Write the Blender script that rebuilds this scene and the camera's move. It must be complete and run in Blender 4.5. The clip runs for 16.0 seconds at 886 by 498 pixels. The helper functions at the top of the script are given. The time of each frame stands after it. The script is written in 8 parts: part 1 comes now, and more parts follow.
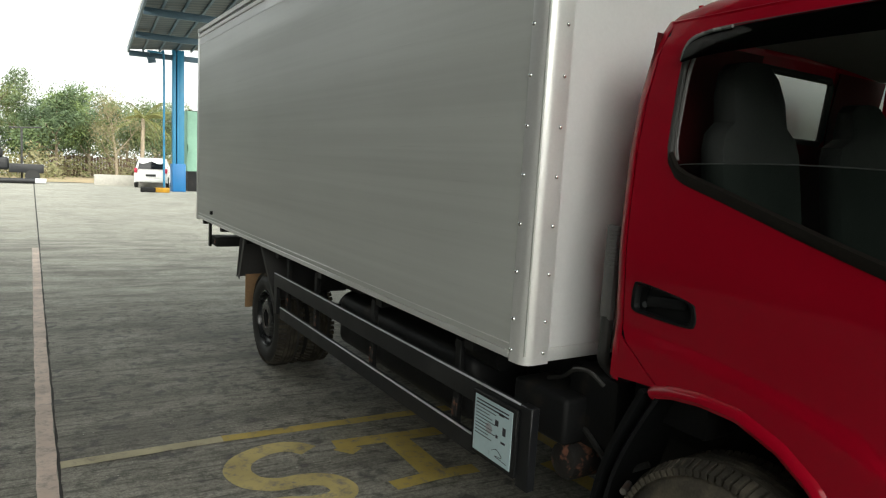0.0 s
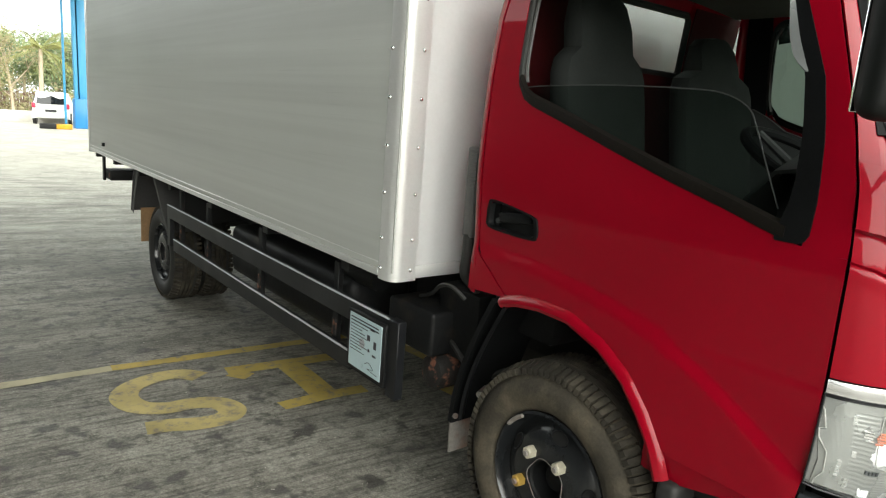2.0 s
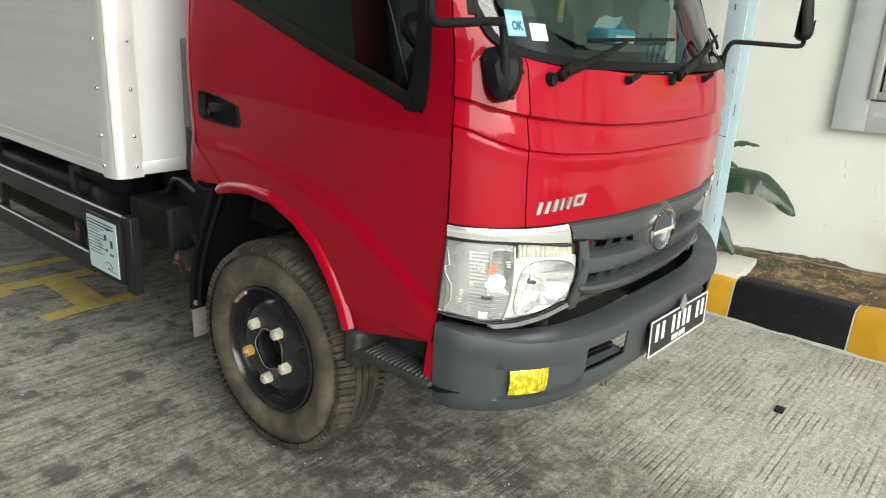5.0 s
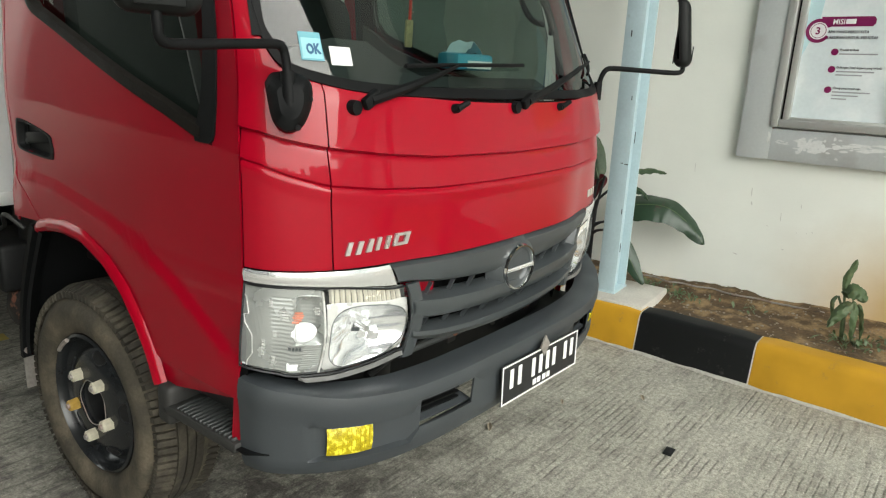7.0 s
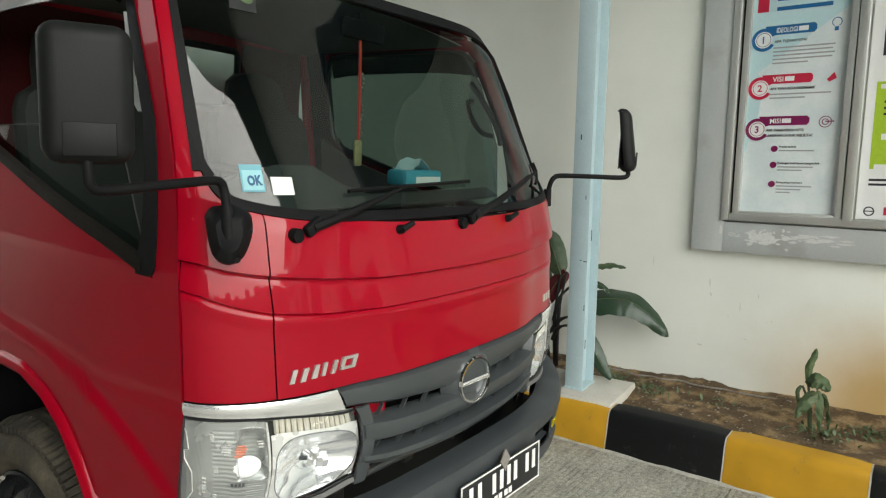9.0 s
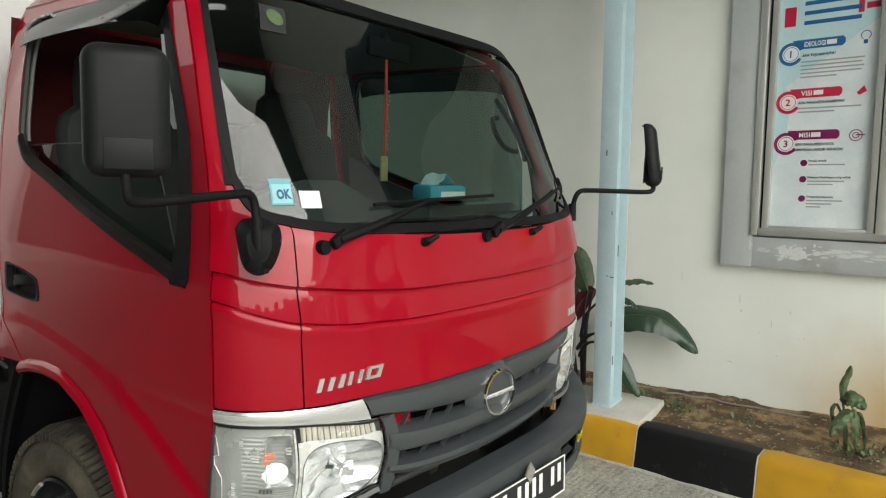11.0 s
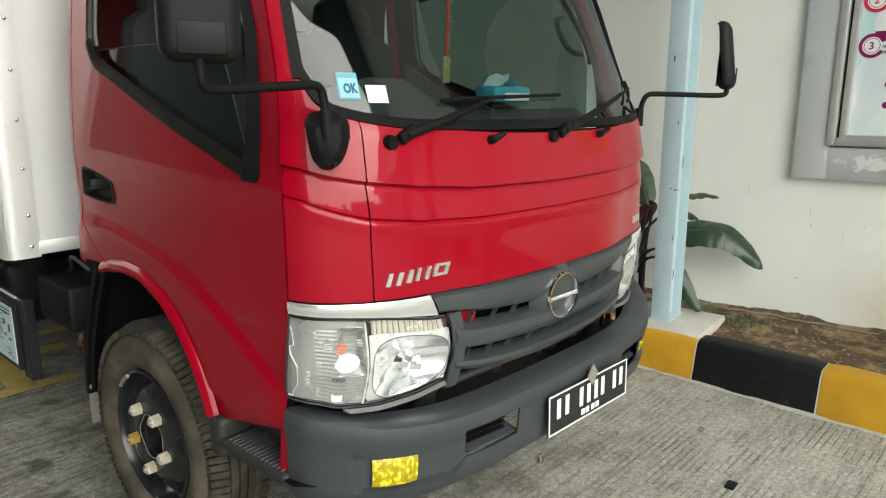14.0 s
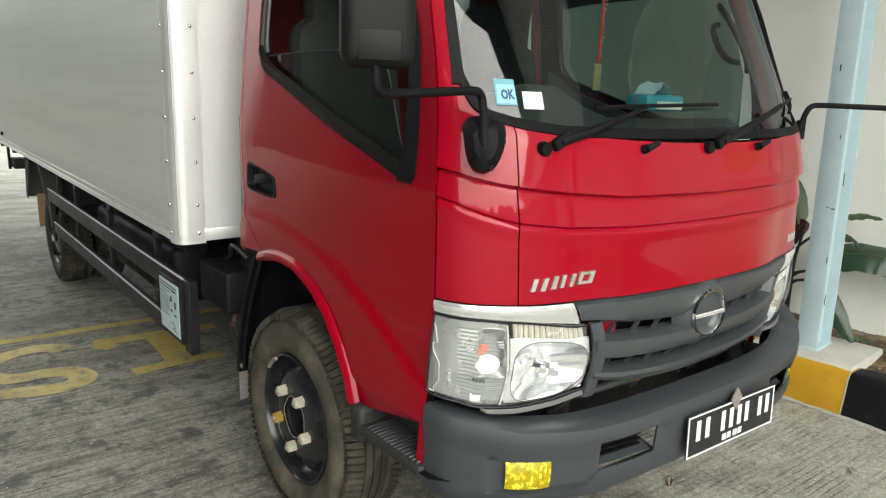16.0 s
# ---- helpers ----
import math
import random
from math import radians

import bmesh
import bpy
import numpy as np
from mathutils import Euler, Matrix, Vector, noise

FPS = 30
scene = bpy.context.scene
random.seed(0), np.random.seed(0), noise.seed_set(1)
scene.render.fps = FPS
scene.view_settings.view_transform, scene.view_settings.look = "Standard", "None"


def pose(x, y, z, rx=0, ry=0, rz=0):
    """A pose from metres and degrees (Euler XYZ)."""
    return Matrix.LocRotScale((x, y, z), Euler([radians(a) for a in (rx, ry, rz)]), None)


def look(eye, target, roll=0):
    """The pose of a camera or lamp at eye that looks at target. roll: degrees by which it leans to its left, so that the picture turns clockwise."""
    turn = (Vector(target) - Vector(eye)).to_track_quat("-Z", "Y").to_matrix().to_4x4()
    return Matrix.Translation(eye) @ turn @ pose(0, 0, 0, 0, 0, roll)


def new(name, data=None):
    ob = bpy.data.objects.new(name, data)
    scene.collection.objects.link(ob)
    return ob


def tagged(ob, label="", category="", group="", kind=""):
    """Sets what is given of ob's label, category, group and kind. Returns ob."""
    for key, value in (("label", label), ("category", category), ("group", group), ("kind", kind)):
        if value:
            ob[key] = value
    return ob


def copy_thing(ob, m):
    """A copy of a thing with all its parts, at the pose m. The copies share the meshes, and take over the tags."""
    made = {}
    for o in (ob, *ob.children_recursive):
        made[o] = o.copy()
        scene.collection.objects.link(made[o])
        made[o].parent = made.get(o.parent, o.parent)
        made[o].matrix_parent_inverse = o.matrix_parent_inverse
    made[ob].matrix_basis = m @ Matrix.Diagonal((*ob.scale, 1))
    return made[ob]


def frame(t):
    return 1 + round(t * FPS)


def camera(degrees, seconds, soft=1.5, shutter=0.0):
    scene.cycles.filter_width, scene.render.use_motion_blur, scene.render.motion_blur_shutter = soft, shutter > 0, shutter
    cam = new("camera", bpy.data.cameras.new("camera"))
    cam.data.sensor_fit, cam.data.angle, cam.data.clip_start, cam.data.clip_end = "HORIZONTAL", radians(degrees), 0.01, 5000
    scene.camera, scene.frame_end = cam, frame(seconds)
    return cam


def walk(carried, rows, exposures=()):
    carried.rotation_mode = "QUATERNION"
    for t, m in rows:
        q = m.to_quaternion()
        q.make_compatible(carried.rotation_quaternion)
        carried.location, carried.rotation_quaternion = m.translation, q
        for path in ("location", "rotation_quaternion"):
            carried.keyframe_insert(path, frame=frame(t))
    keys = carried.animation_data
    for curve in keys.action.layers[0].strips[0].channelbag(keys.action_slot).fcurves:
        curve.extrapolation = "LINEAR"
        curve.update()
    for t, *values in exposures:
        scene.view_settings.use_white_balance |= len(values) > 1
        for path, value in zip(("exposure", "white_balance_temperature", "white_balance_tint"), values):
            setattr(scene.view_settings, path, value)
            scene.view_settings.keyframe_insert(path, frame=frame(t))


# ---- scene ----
cam = camera(67.4, 16.0, soft=1.2)
PATH = [
    (0, (0.196, -0.957, 1.478), (1.255, 0.728, 1.281), 2.26),
    (0.5, (0.201, -0.987, 1.457), (1.312, 0.658, 1.215), 2.19),
    (1, (0.214, -1.039, 1.448), (1.368, 0.572, 1.185), 2.13),
    (1.5, (0.265, -1.090, 1.431), (1.467, 0.480, 1.134), 1.98),
    (2, (0.316, -1.156, 1.414), (1.547, 0.381, 1.061), 3.15),
    (2.5, (0.364, -1.235, 1.399), (1.611, 0.271, 0.980), 3.15),
    (3, (0.415, -1.314, 1.386), (1.745, 0.112, 0.941), 1.49),
    (3.5, (0.435, -1.387, 1.381), (1.845, -0.050, 0.909), 0.37),
    (4, (0.435, -1.477, 1.379), (1.882, -0.208, 0.837), 0.48),
    (4.2, (0.437, -1.510, 1.379), (1.898, -0.264, 0.818), 1.10),
    (6.3, (0.731, -1.726, 1.390), (2.305, -0.640, 0.804), 2.92),
    (6.5, (0.778, -1.752, 1.387), (2.350, -0.647, 0.830), 3.36),
    (7, (0.856, -1.805, 1.395), (2.443, -0.704, 0.877), 2.57),
    (7.5, (0.895, -1.842, 1.410), (2.531, -0.793, 0.939), 0.91),
    (8, (0.903, -1.865, 1.431), (2.557, -0.821, 1.014), -0.58),
    (8.5, (0.902, -1.865, 1.446), (2.571, -0.818, 1.104), -0.04),
    (9, (0.907, -1.854, 1.473), (2.573, -0.777, 1.216), 0.86),
    (9.2, (0.898, -1.866, 1.468), (2.560, -0.776, 1.248), 0.54),
    (11.3, (0.888, -1.881, 1.455), (2.506, -0.724, 1.249), 0.36),
    (11.5, (0.888, -1.882, 1.451), (2.509, -0.732, 1.229), 0.13),
    (12, (0.885, -1.885, 1.439), (2.502, -0.739, 1.171), -0.15),
    (12.5, (0.870, -1.890, 1.425), (2.475, -0.742, 1.101), -0.11),
    (13, (0.859, -1.883, 1.416), (2.442, -0.715, 1.055), -0.09),
    (13.5, (0.844, -1.873, 1.403), (2.391, -0.669, 1.005), -0.16),
    (14, (0.865, -1.847, 1.389), (2.369, -0.598, 0.968), -0.18),
    (14.5, (0.837, -1.849, 1.393), (2.293, -0.542, 0.978), 0.20),
    (15, (0.827, -1.836, 1.393), (2.206, -0.447, 0.981), 0.25),
    (15.5, (0.819, -1.816, 1.388), (2.137, -0.367, 0.983), 0.70),
    (16, (0.803, -1.812, 1.389), (2.061, -0.311, 0.982), 1.00),
]
walk(cam, [(t, look(eye, target, roll)) for t, eye, target, roll in PATH], exposures=[(0.0, 0.76), (0.6, 0.86), (1.0, 1.08), (1.5, 1.33), (2.5, 1.72), (3.5, 1.98), (4.0, 1.98), (6.5, 1.58), (7.0, 1.50), (9.0, 1.27), (12.0, 1.35), (16.0, 1.56)])

# ---- exposure, world, sun ----
world = bpy.data.worlds.new("sky")
scene.world = world
world.use_nodes = True
wn = world.node_tree.nodes
sky = wn.new("ShaderNodeTexSky")
sky.sky_type = 'NISHITA'
sky.sun_disc = False
sky.sun_elevation = radians(29)
sky.sun_rotation = radians(173)
sky.dust_density = 9.0
sky.air_density = 1.0
wn["Background"].inputs[1].default_value = 0.15
haze = wn.new("ShaderNodeHueSaturation")
haze.inputs["Saturation"].default_value = 0.35
cloud = wn.new("ShaderNodeMix")
cloud.data_type = 'RGBA'
cloud.inputs[0].default_value = 0.72
cloud.inputs[7].default_value = (7.3, 7.7, 7.35, 1)
world.node_tree.links.new(sky.outputs[0], haze.inputs["Color"])
world.node_tree.links.new(haze.outputs[0], cloud.inputs[6])
world.node_tree.links.new(cloud.outputs[2], wn["Background"].inputs[0])
sun_data = bpy.data.lights.new("sun", 'SUN')
sun_data.energy = 3.0
sun_data.angle = radians(105)
sun_data.color = (0.98, 0.97, 0.88)
sun = new("sun", sun_data)
sun.matrix_world = look((-0.9, -12, 6.6), (0, 0, 0))

# ---- materials ----


def shader(name):
    m = bpy.data.materials.new(name)
    m.use_nodes = True
    n = m.node_tree.nodes
    return m, n, m.node_tree.links, n["Principled BSDF"]


def surf(name, col, rough=0.5, metal=0.0, var=0.15, scale=6.0, fine=90.0, bump=0.08, col2=None, mix=(0.5, 0.75), coat=0.0, rvar=0.08, spec=0.5):
    """A surface with slow blotches, fine grain, an optional second colour in patches, and slight relief."""
    m, n, l, p = shader(name)
    tc = n.new("ShaderNodeTexCoord")
    big = n.new("ShaderNodeTexNoise")
    big.inputs["Scale"].default_value = scale
    big.inputs["Detail"].default_value = 6
    l.new(tc.outputs["Object"], big.inputs["Vector"])
    small = n.new("ShaderNodeTexNoise")
    small.inputs["Scale"].default_value = fine
    small.inputs["Detail"].default_value = 3
    l.new(tc.outputs["Object"], small.inputs["Vector"])
    add = n.new("ShaderNodeMath")
    add.operation = 'ADD'
    l.new(big.outputs[0], add.inputs[0])
    l.new(small.outputs[0], add.inputs[1])
    mr = n.new("ShaderNodeMapRange")
    mr.inputs[1].default_value, mr.inputs[2].default_value = 0.6, 1.4
    mr.inputs[3].default_value, mr.inputs[4].default_value = 1 - var, 1 + var
    l.new(add.outputs[0], mr.inputs[0])
    base = n.new("ShaderNodeMix")
    base.data_type = 'RGBA'
    base.inputs[6].default_value = (*col, 1)
    base.inputs[7].default_value = (*(col2 or col), 1)
    ramp = n.new("ShaderNodeMapRange")
    ramp.inputs[1].default_value, ramp.inputs[2].default_value = mix
    l.new(big.outputs[0], ramp.inputs[0])
    l.new(ramp.outputs[0], base.inputs[0])
    mul = n.new("ShaderNodeMix")
    mul.data_type = 'RGBA'
    mul.blend_type = 'MULTIPLY'
    mul.inputs[0].default_value = 1
    l.new(base.outputs[2], mul.inputs[6])
    l.new(mr.outputs[0], mul.inputs[7])
    l.new(mul.outputs[2], p.inputs["Base Color"])
    rr = n.new("ShaderNodeMapRange")
    rr.inputs[1].default_value, rr.inputs[2].default_value = 0.3, 0.7
    rr.inputs[3].default_value, rr.inputs[4].default_value = max(0.02, rough - rvar), min(1, rough + rvar)
    l.new(big.outputs[0], rr.inputs[0])
    l.new(rr.outputs[0], p.inputs["Roughness"])
    p.inputs["Metallic"].default_value = metal
    p.inputs["Coat Weight"].default_value = coat
    p.inputs["Coat Roughness"].default_value = 0.02
    p.inputs["Coat IOR"].default_value = 1.40
    p.inputs["Specular IOR Level"].default_value = spec
    if bump:
        b = n.new("ShaderNodeBump")
        b.inputs["Strength"].default_value = bump
        b.inputs["Distance"].default_value = 0.004
        l.new(small.outputs[0], b.inputs["Height"])
        l.new(b.outputs[0], p.inputs["Normal"])
    return m


def glass(name, tint=(0.9, 0.95, 0.93), clear=0.86, graze=0.93, face=0.055):
    """Thin pane: mostly clear, with a mirror-like sheen that grows at grazing angles."""
    m, n, l, p = shader(name)
    n.remove(p)
    out = n["Material Output"]
    tr = n.new("ShaderNodeBsdfTransparent")
    tr.inputs[0].default_value = (*[c * clear for c in tint], 1)
    gl = n.new("ShaderNodeBsdfGlossy")
    gl.inputs["Roughness"].default_value = 0.01
    lw = n.new("ShaderNodeLayerWeight")
    lw.inputs[0].default_value = 0.5
    pw = n.new("ShaderNodeMath")
    pw.operation = 'POWER'
    pw.inputs[1].default_value = 5.0
    l.new(lw.outputs["Facing"], pw.inputs[0])
    fr = n.new("ShaderNodeMath")
    fr.operation = 'MULTIPLY_ADD'
    fr.inputs[1].default_value, fr.inputs[2].default_value = graze, face
    l.new(pw.outputs[0], fr.inputs[0])
    mx = n.new("ShaderNodeMixShader")
    l.new(fr.outputs[0], mx.inputs[0])
    l.new(tr.outputs[0], mx.inputs[1])
    l.new(gl.outputs[0], mx.inputs[2])
    l.new(mx.outputs[0], out.inputs[0])
    return m


def concrete():
    """Grey broom-finished concrete: fine grooves across, pale worn areas, oil spots and dirt."""
    m, n, l, p = shader("concrete")
    tc = n.new("ShaderNodeTexCoord")

    def noise_node(scale, detail, rough=0.6, dist=0.0):
        t = n.new("ShaderNodeTexNoise")
        t.inputs["Scale"].default_value, t.inputs["Detail"].default_value = scale, detail
        t.inputs["Roughness"].default_value, t.inputs["Distortion"].default_value = rough, dist
        l.new(tc.outputs["Object"], t.inputs["Vector"])
        return t

    def rng(src, a, b, c, d):
        r = n.new("ShaderNodeMapRange")
        r.inputs[1].default_value, r.inputs[2].default_value, r.inputs[3].default_value, r.inputs[4].default_value = a, b, c, d
        l.new(src, r.inputs[0])
        return r.outputs[0]

    def mixc(fac, a, b, kind='MIX'):
        x = n.new("ShaderNodeMix")
        x.data_type, x.blend_type = 'RGBA', kind
        if isinstance(fac, float):
            x.inputs[0].default_value = fac
        else:
            l.new(fac, x.inputs[0])
        for i, v in ((6, a), (7, b)):
            if isinstance(v, tuple):
                x.inputs[i].default_value = (*v, 1)
            else:
                l.new(v, x.inputs[i])
        return x.outputs[2]

    large = noise_node(0.55, 5, 0.6, 0.4)
    patch = noise_node(2.6, 7, 0.68, 0.5)
    spot = noise_node(7.0, 4, 0.5, 0.2)
    grit = noise_node(140, 2)
    grit2 = noise_node(48, 6, 0.75)
    mott = noise_node(11, 8, 0.74, 0.3)
    patch2 = noise_node(4.5, 6, 0.7, 0.8)
    mapping = n.new("ShaderNodeMapping")
    mapping.inputs["Rotation"].default_value = (0, 0, radians(4))
    l.new(tc.outputs["Object"], mapping.inputs[0])
    streak = n.new("ShaderNodeTexNoise")
    streak.inputs["Scale"].default_value, streak.inputs["Detail"].default_value = 1.0, 4
    stretch = n.new("ShaderNodeMapping")
    stretch.inputs["Scale"].default_value = (3, 34, 1)
    l.new(mapping.outputs[0], stretch.inputs[0])
    l.new(stretch.outputs[0], streak.inputs["Vector"])
    wave = n.new("ShaderNodeTexWave")
    wave.bands_direction = 'Y'
    wave.inputs["Scale"].default_value, wave.inputs["Distortion"].default_value = 11.5, 1.2
    wave.inputs["Detail"].default_value, wave.inputs["Detail Scale"].default_value = 3, 2.5
    l.new(mapping.outputs[0], wave.inputs["Vector"])
    groove = rng(wave.outputs[1], 0.0, 0.30, 1.0, 0.0)
    worn = rng(patch2.outputs[0], 0.46, 0.60, 0.0, 1.0)
    gw = n.new("ShaderNodeMath")
    gw.operation = 'MULTIPLY'
    l.new(groove, gw.inputs[0])
    l.new(worn, gw.inputs[1])
    c = mixc(rng(large.outputs[0], 0.38, 0.62, 0, 1), (0.27, 0.263, 0.222), (0.39, 0.382, 0.325))
    c = mixc(rng(patch.outputs[0], 0.40, 0.60, 0.0, 0.7), c, (0.44, 0.43, 0.37))
    c = mixc(rng(streak.outputs[0], 0.48, 0.72, 0.0, 0.35), c, (0.15, 0.14, 0.125))
    # oily ground where lorries stand, plus the roof's shade as darker colour, fading away from there
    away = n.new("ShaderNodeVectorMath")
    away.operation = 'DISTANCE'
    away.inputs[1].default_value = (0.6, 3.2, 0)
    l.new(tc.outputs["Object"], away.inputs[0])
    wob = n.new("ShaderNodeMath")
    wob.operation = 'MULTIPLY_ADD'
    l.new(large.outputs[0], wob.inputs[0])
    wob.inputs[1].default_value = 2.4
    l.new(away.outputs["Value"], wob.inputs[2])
    oily_shade = rng(wob.outputs[0], 4.1, 6.3, 1.0, 0.16)

    def times(a, b):
        t = n.new("ShaderNodeMath")
        t.operation = 'MULTIPLY'
        l.new(a, t.inputs[0])
        l.new(b, t.inputs[1])
        return t.outputs[0]
    c = mixc(rng(mott.outputs[0], 0.36, 0.50, 0.45, 0.0), c, (0.44, 0.43, 0.37))
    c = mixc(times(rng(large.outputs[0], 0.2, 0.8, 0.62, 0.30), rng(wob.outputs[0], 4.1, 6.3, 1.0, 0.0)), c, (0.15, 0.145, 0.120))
    c = mixc(times(times(rng(mott.outputs[0], 0.50, 0.62, 0.0, 0.78), rng(patch2.outputs[0], 0.40, 0.56, 0.30, 1.0)), oily_shade), c, (0.05, 0.047, 0.040))
    c = mixc(times(rng(streak.outputs[0], 0.50, 0.68, 0.0, 0.6), oily_shade), c, (0.06, 0.055, 0.048))
    # long dark smears across the yard
    smear = n.new("ShaderNodeTexNoise")
    smear.inputs["Scale"].default_value, smear.inputs["Detail"].default_value = 1.0, 6
    smear.inputs["Roughness"].default_value, smear.inputs["Distortion"].default_value = 0.65, 0.6
    wide = n.new("ShaderNodeMapping")
    wide.inputs["Scale"].default_value = (0.55, 2.6, 1)
    l.new(mapping.outputs[0], wide.inputs[0])
    l.new(wide.outputs[0], smear.inputs["Vector"])
    yard = n.new("ShaderNodeVectorMath")
    yard.operation = 'DISTANCE'
    yard.inputs[1].default_value = (0.0, 7.5, 0)
    l.new(tc.outputs["Object"], yard.inputs[0])
    c = mixc(times(rng(smear.outputs[0], 0.46, 0.62, 0.0, 0.55), rng(yard.outputs["Value"], 6.0, 8.5, 1.0, 0.12)), c, (0.085, 0.080, 0.068))
    c = mixc(times(rng(spot.outputs[0], 0.57, 0.66, 0.0, 0.85), oily_shade), c, (0.04, 0.037, 0.033))
    # old oil drips below the engine
    drip = n.new("ShaderNodeVectorMath")
    drip.operation = 'DISTANCE'
    drip.inputs[1].default_value = (1.85, -0.50, 0)
    l.new(tc.outputs["Object"], drip.inputs[0])
    uneven = n.new("ShaderNodeMath")
    uneven.operation = 'MULTIPLY_ADD'
    l.new(patch.outputs[0], uneven.inputs[0])
    uneven.inputs[1].default_value = 1.3
    l.new(drip.outputs["Value"], uneven.inputs[2])
    c = mixc(times(rng(uneven.outputs[0], 1.05, 1.75, 0.95, 0.0), rng(mott.outputs[0], 0.36, 0.54, 0.35, 1.0)), c, (0.055, 0.050, 0.044))
    c = mixc(rng(gw.outputs[0], 0.0, 1.0, 0.0, 0.5), c, (0.07, 0.065, 0.055))
    c = mixc(1.0, c, rng(grit.outputs[0], 0.3, 0.7, 0.72, 1.28), 'MULTIPLY')
    c = mixc(1.0, c, rng(grit2.outputs[0], 0.34, 0.66, 0.62, 1.38), 'MULTIPLY')
    l.new(c, p.inputs["Base Color"])
    l.new(rng(spot.outputs[0], 0.55, 0.7, 0.85, 0.55), p.inputs["Roughness"])
    hsum = n.new("ShaderNodeMath")
    hsum.operation = 'MULTIPLY_ADD'
    l.new(gw.outputs[0], hsum.inputs[0])
    hsum.inputs[1].default_value = -1.0
    l.new(grit.outputs[0], hsum.inputs[2])
    b = n.new("ShaderNodeBump")
    b.inputs["Strength"].default_value, b.inputs["Distance"].default_value = 0.6, 0.004
    l.new(hsum.outputs[0], b.inputs["Height"])
    l.new(b.outputs[0], p.inputs["Normal"])
    return m


def worn_paint(name, col, under=(0.22, 0.21, 0.185), keep=0.55, rough=0.6):
    """Floor or kerb paint that is scuffed down to the grey below in places."""
    m, n, l, p = shader(name)
    tc = n.new("ShaderNodeTexCoord")
    a = n.new("ShaderNodeTexNoise")
    a.inputs["Scale"].default_value, a.inputs["Detail"].default_value, a.inputs["Roughness"].default_value = 14, 8, 0.75
    l.new(tc.outputs["Object"], a.inputs["Vector"])
    g = n.new("ShaderNodeTexNoise")
    g.inputs["Scale"].default_value, g.inputs["Detail"].default_value = 3, 4
    l.new(tc.outputs["Object"], g.inputs["Vector"])
    r = n.new("ShaderNodeMapRange")
    r.inputs[1].default_value, r.inputs[2].default_value = keep, keep + 0.14
    l.new(a.outputs[0], r.inputs[0])
    tone = n.new("ShaderNodeMapRange")
    tone.inputs[1].default_value, tone.inputs[2].default_value, tone.inputs[3].default_value, tone.inputs[4].default_value = 0.3, 0.7, 0.72, 1.15
    l.new(g.outputs[0], tone.inputs[0])
    x = n.new("ShaderNodeMix")
    x.data_type = 'RGBA'
    x.inputs[6].default_value, x.inputs[7].default_value = (*col, 1), (*under, 1)
    l.new(r.outputs[0], x.inputs[0])
    y = n.new("ShaderNodeMix")
    y.data_type, y.blend_type = 'RGBA', 'MULTIPLY'
    y.inputs[0].default_value = 1
    l.new(x.outputs[2], y.inputs[6])
    l.new(tone.outputs[0], y.inputs[7])
    l.new(y.outputs[2], p.inputs["Base Color"])
    p.inputs["Roughness"].default_value = rough
    p.inputs["Specular IOR Level"].default_value = 0.25
    b = n.new("ShaderNodeBump")
    b.inputs["Strength"].default_value, b.inputs["Distance"].default_value = 0.3, 0.003
    l.new(a.outputs[0], b.inputs["Height"])
    l.new(b.outputs[0], p.inputs["Normal"])
    return m


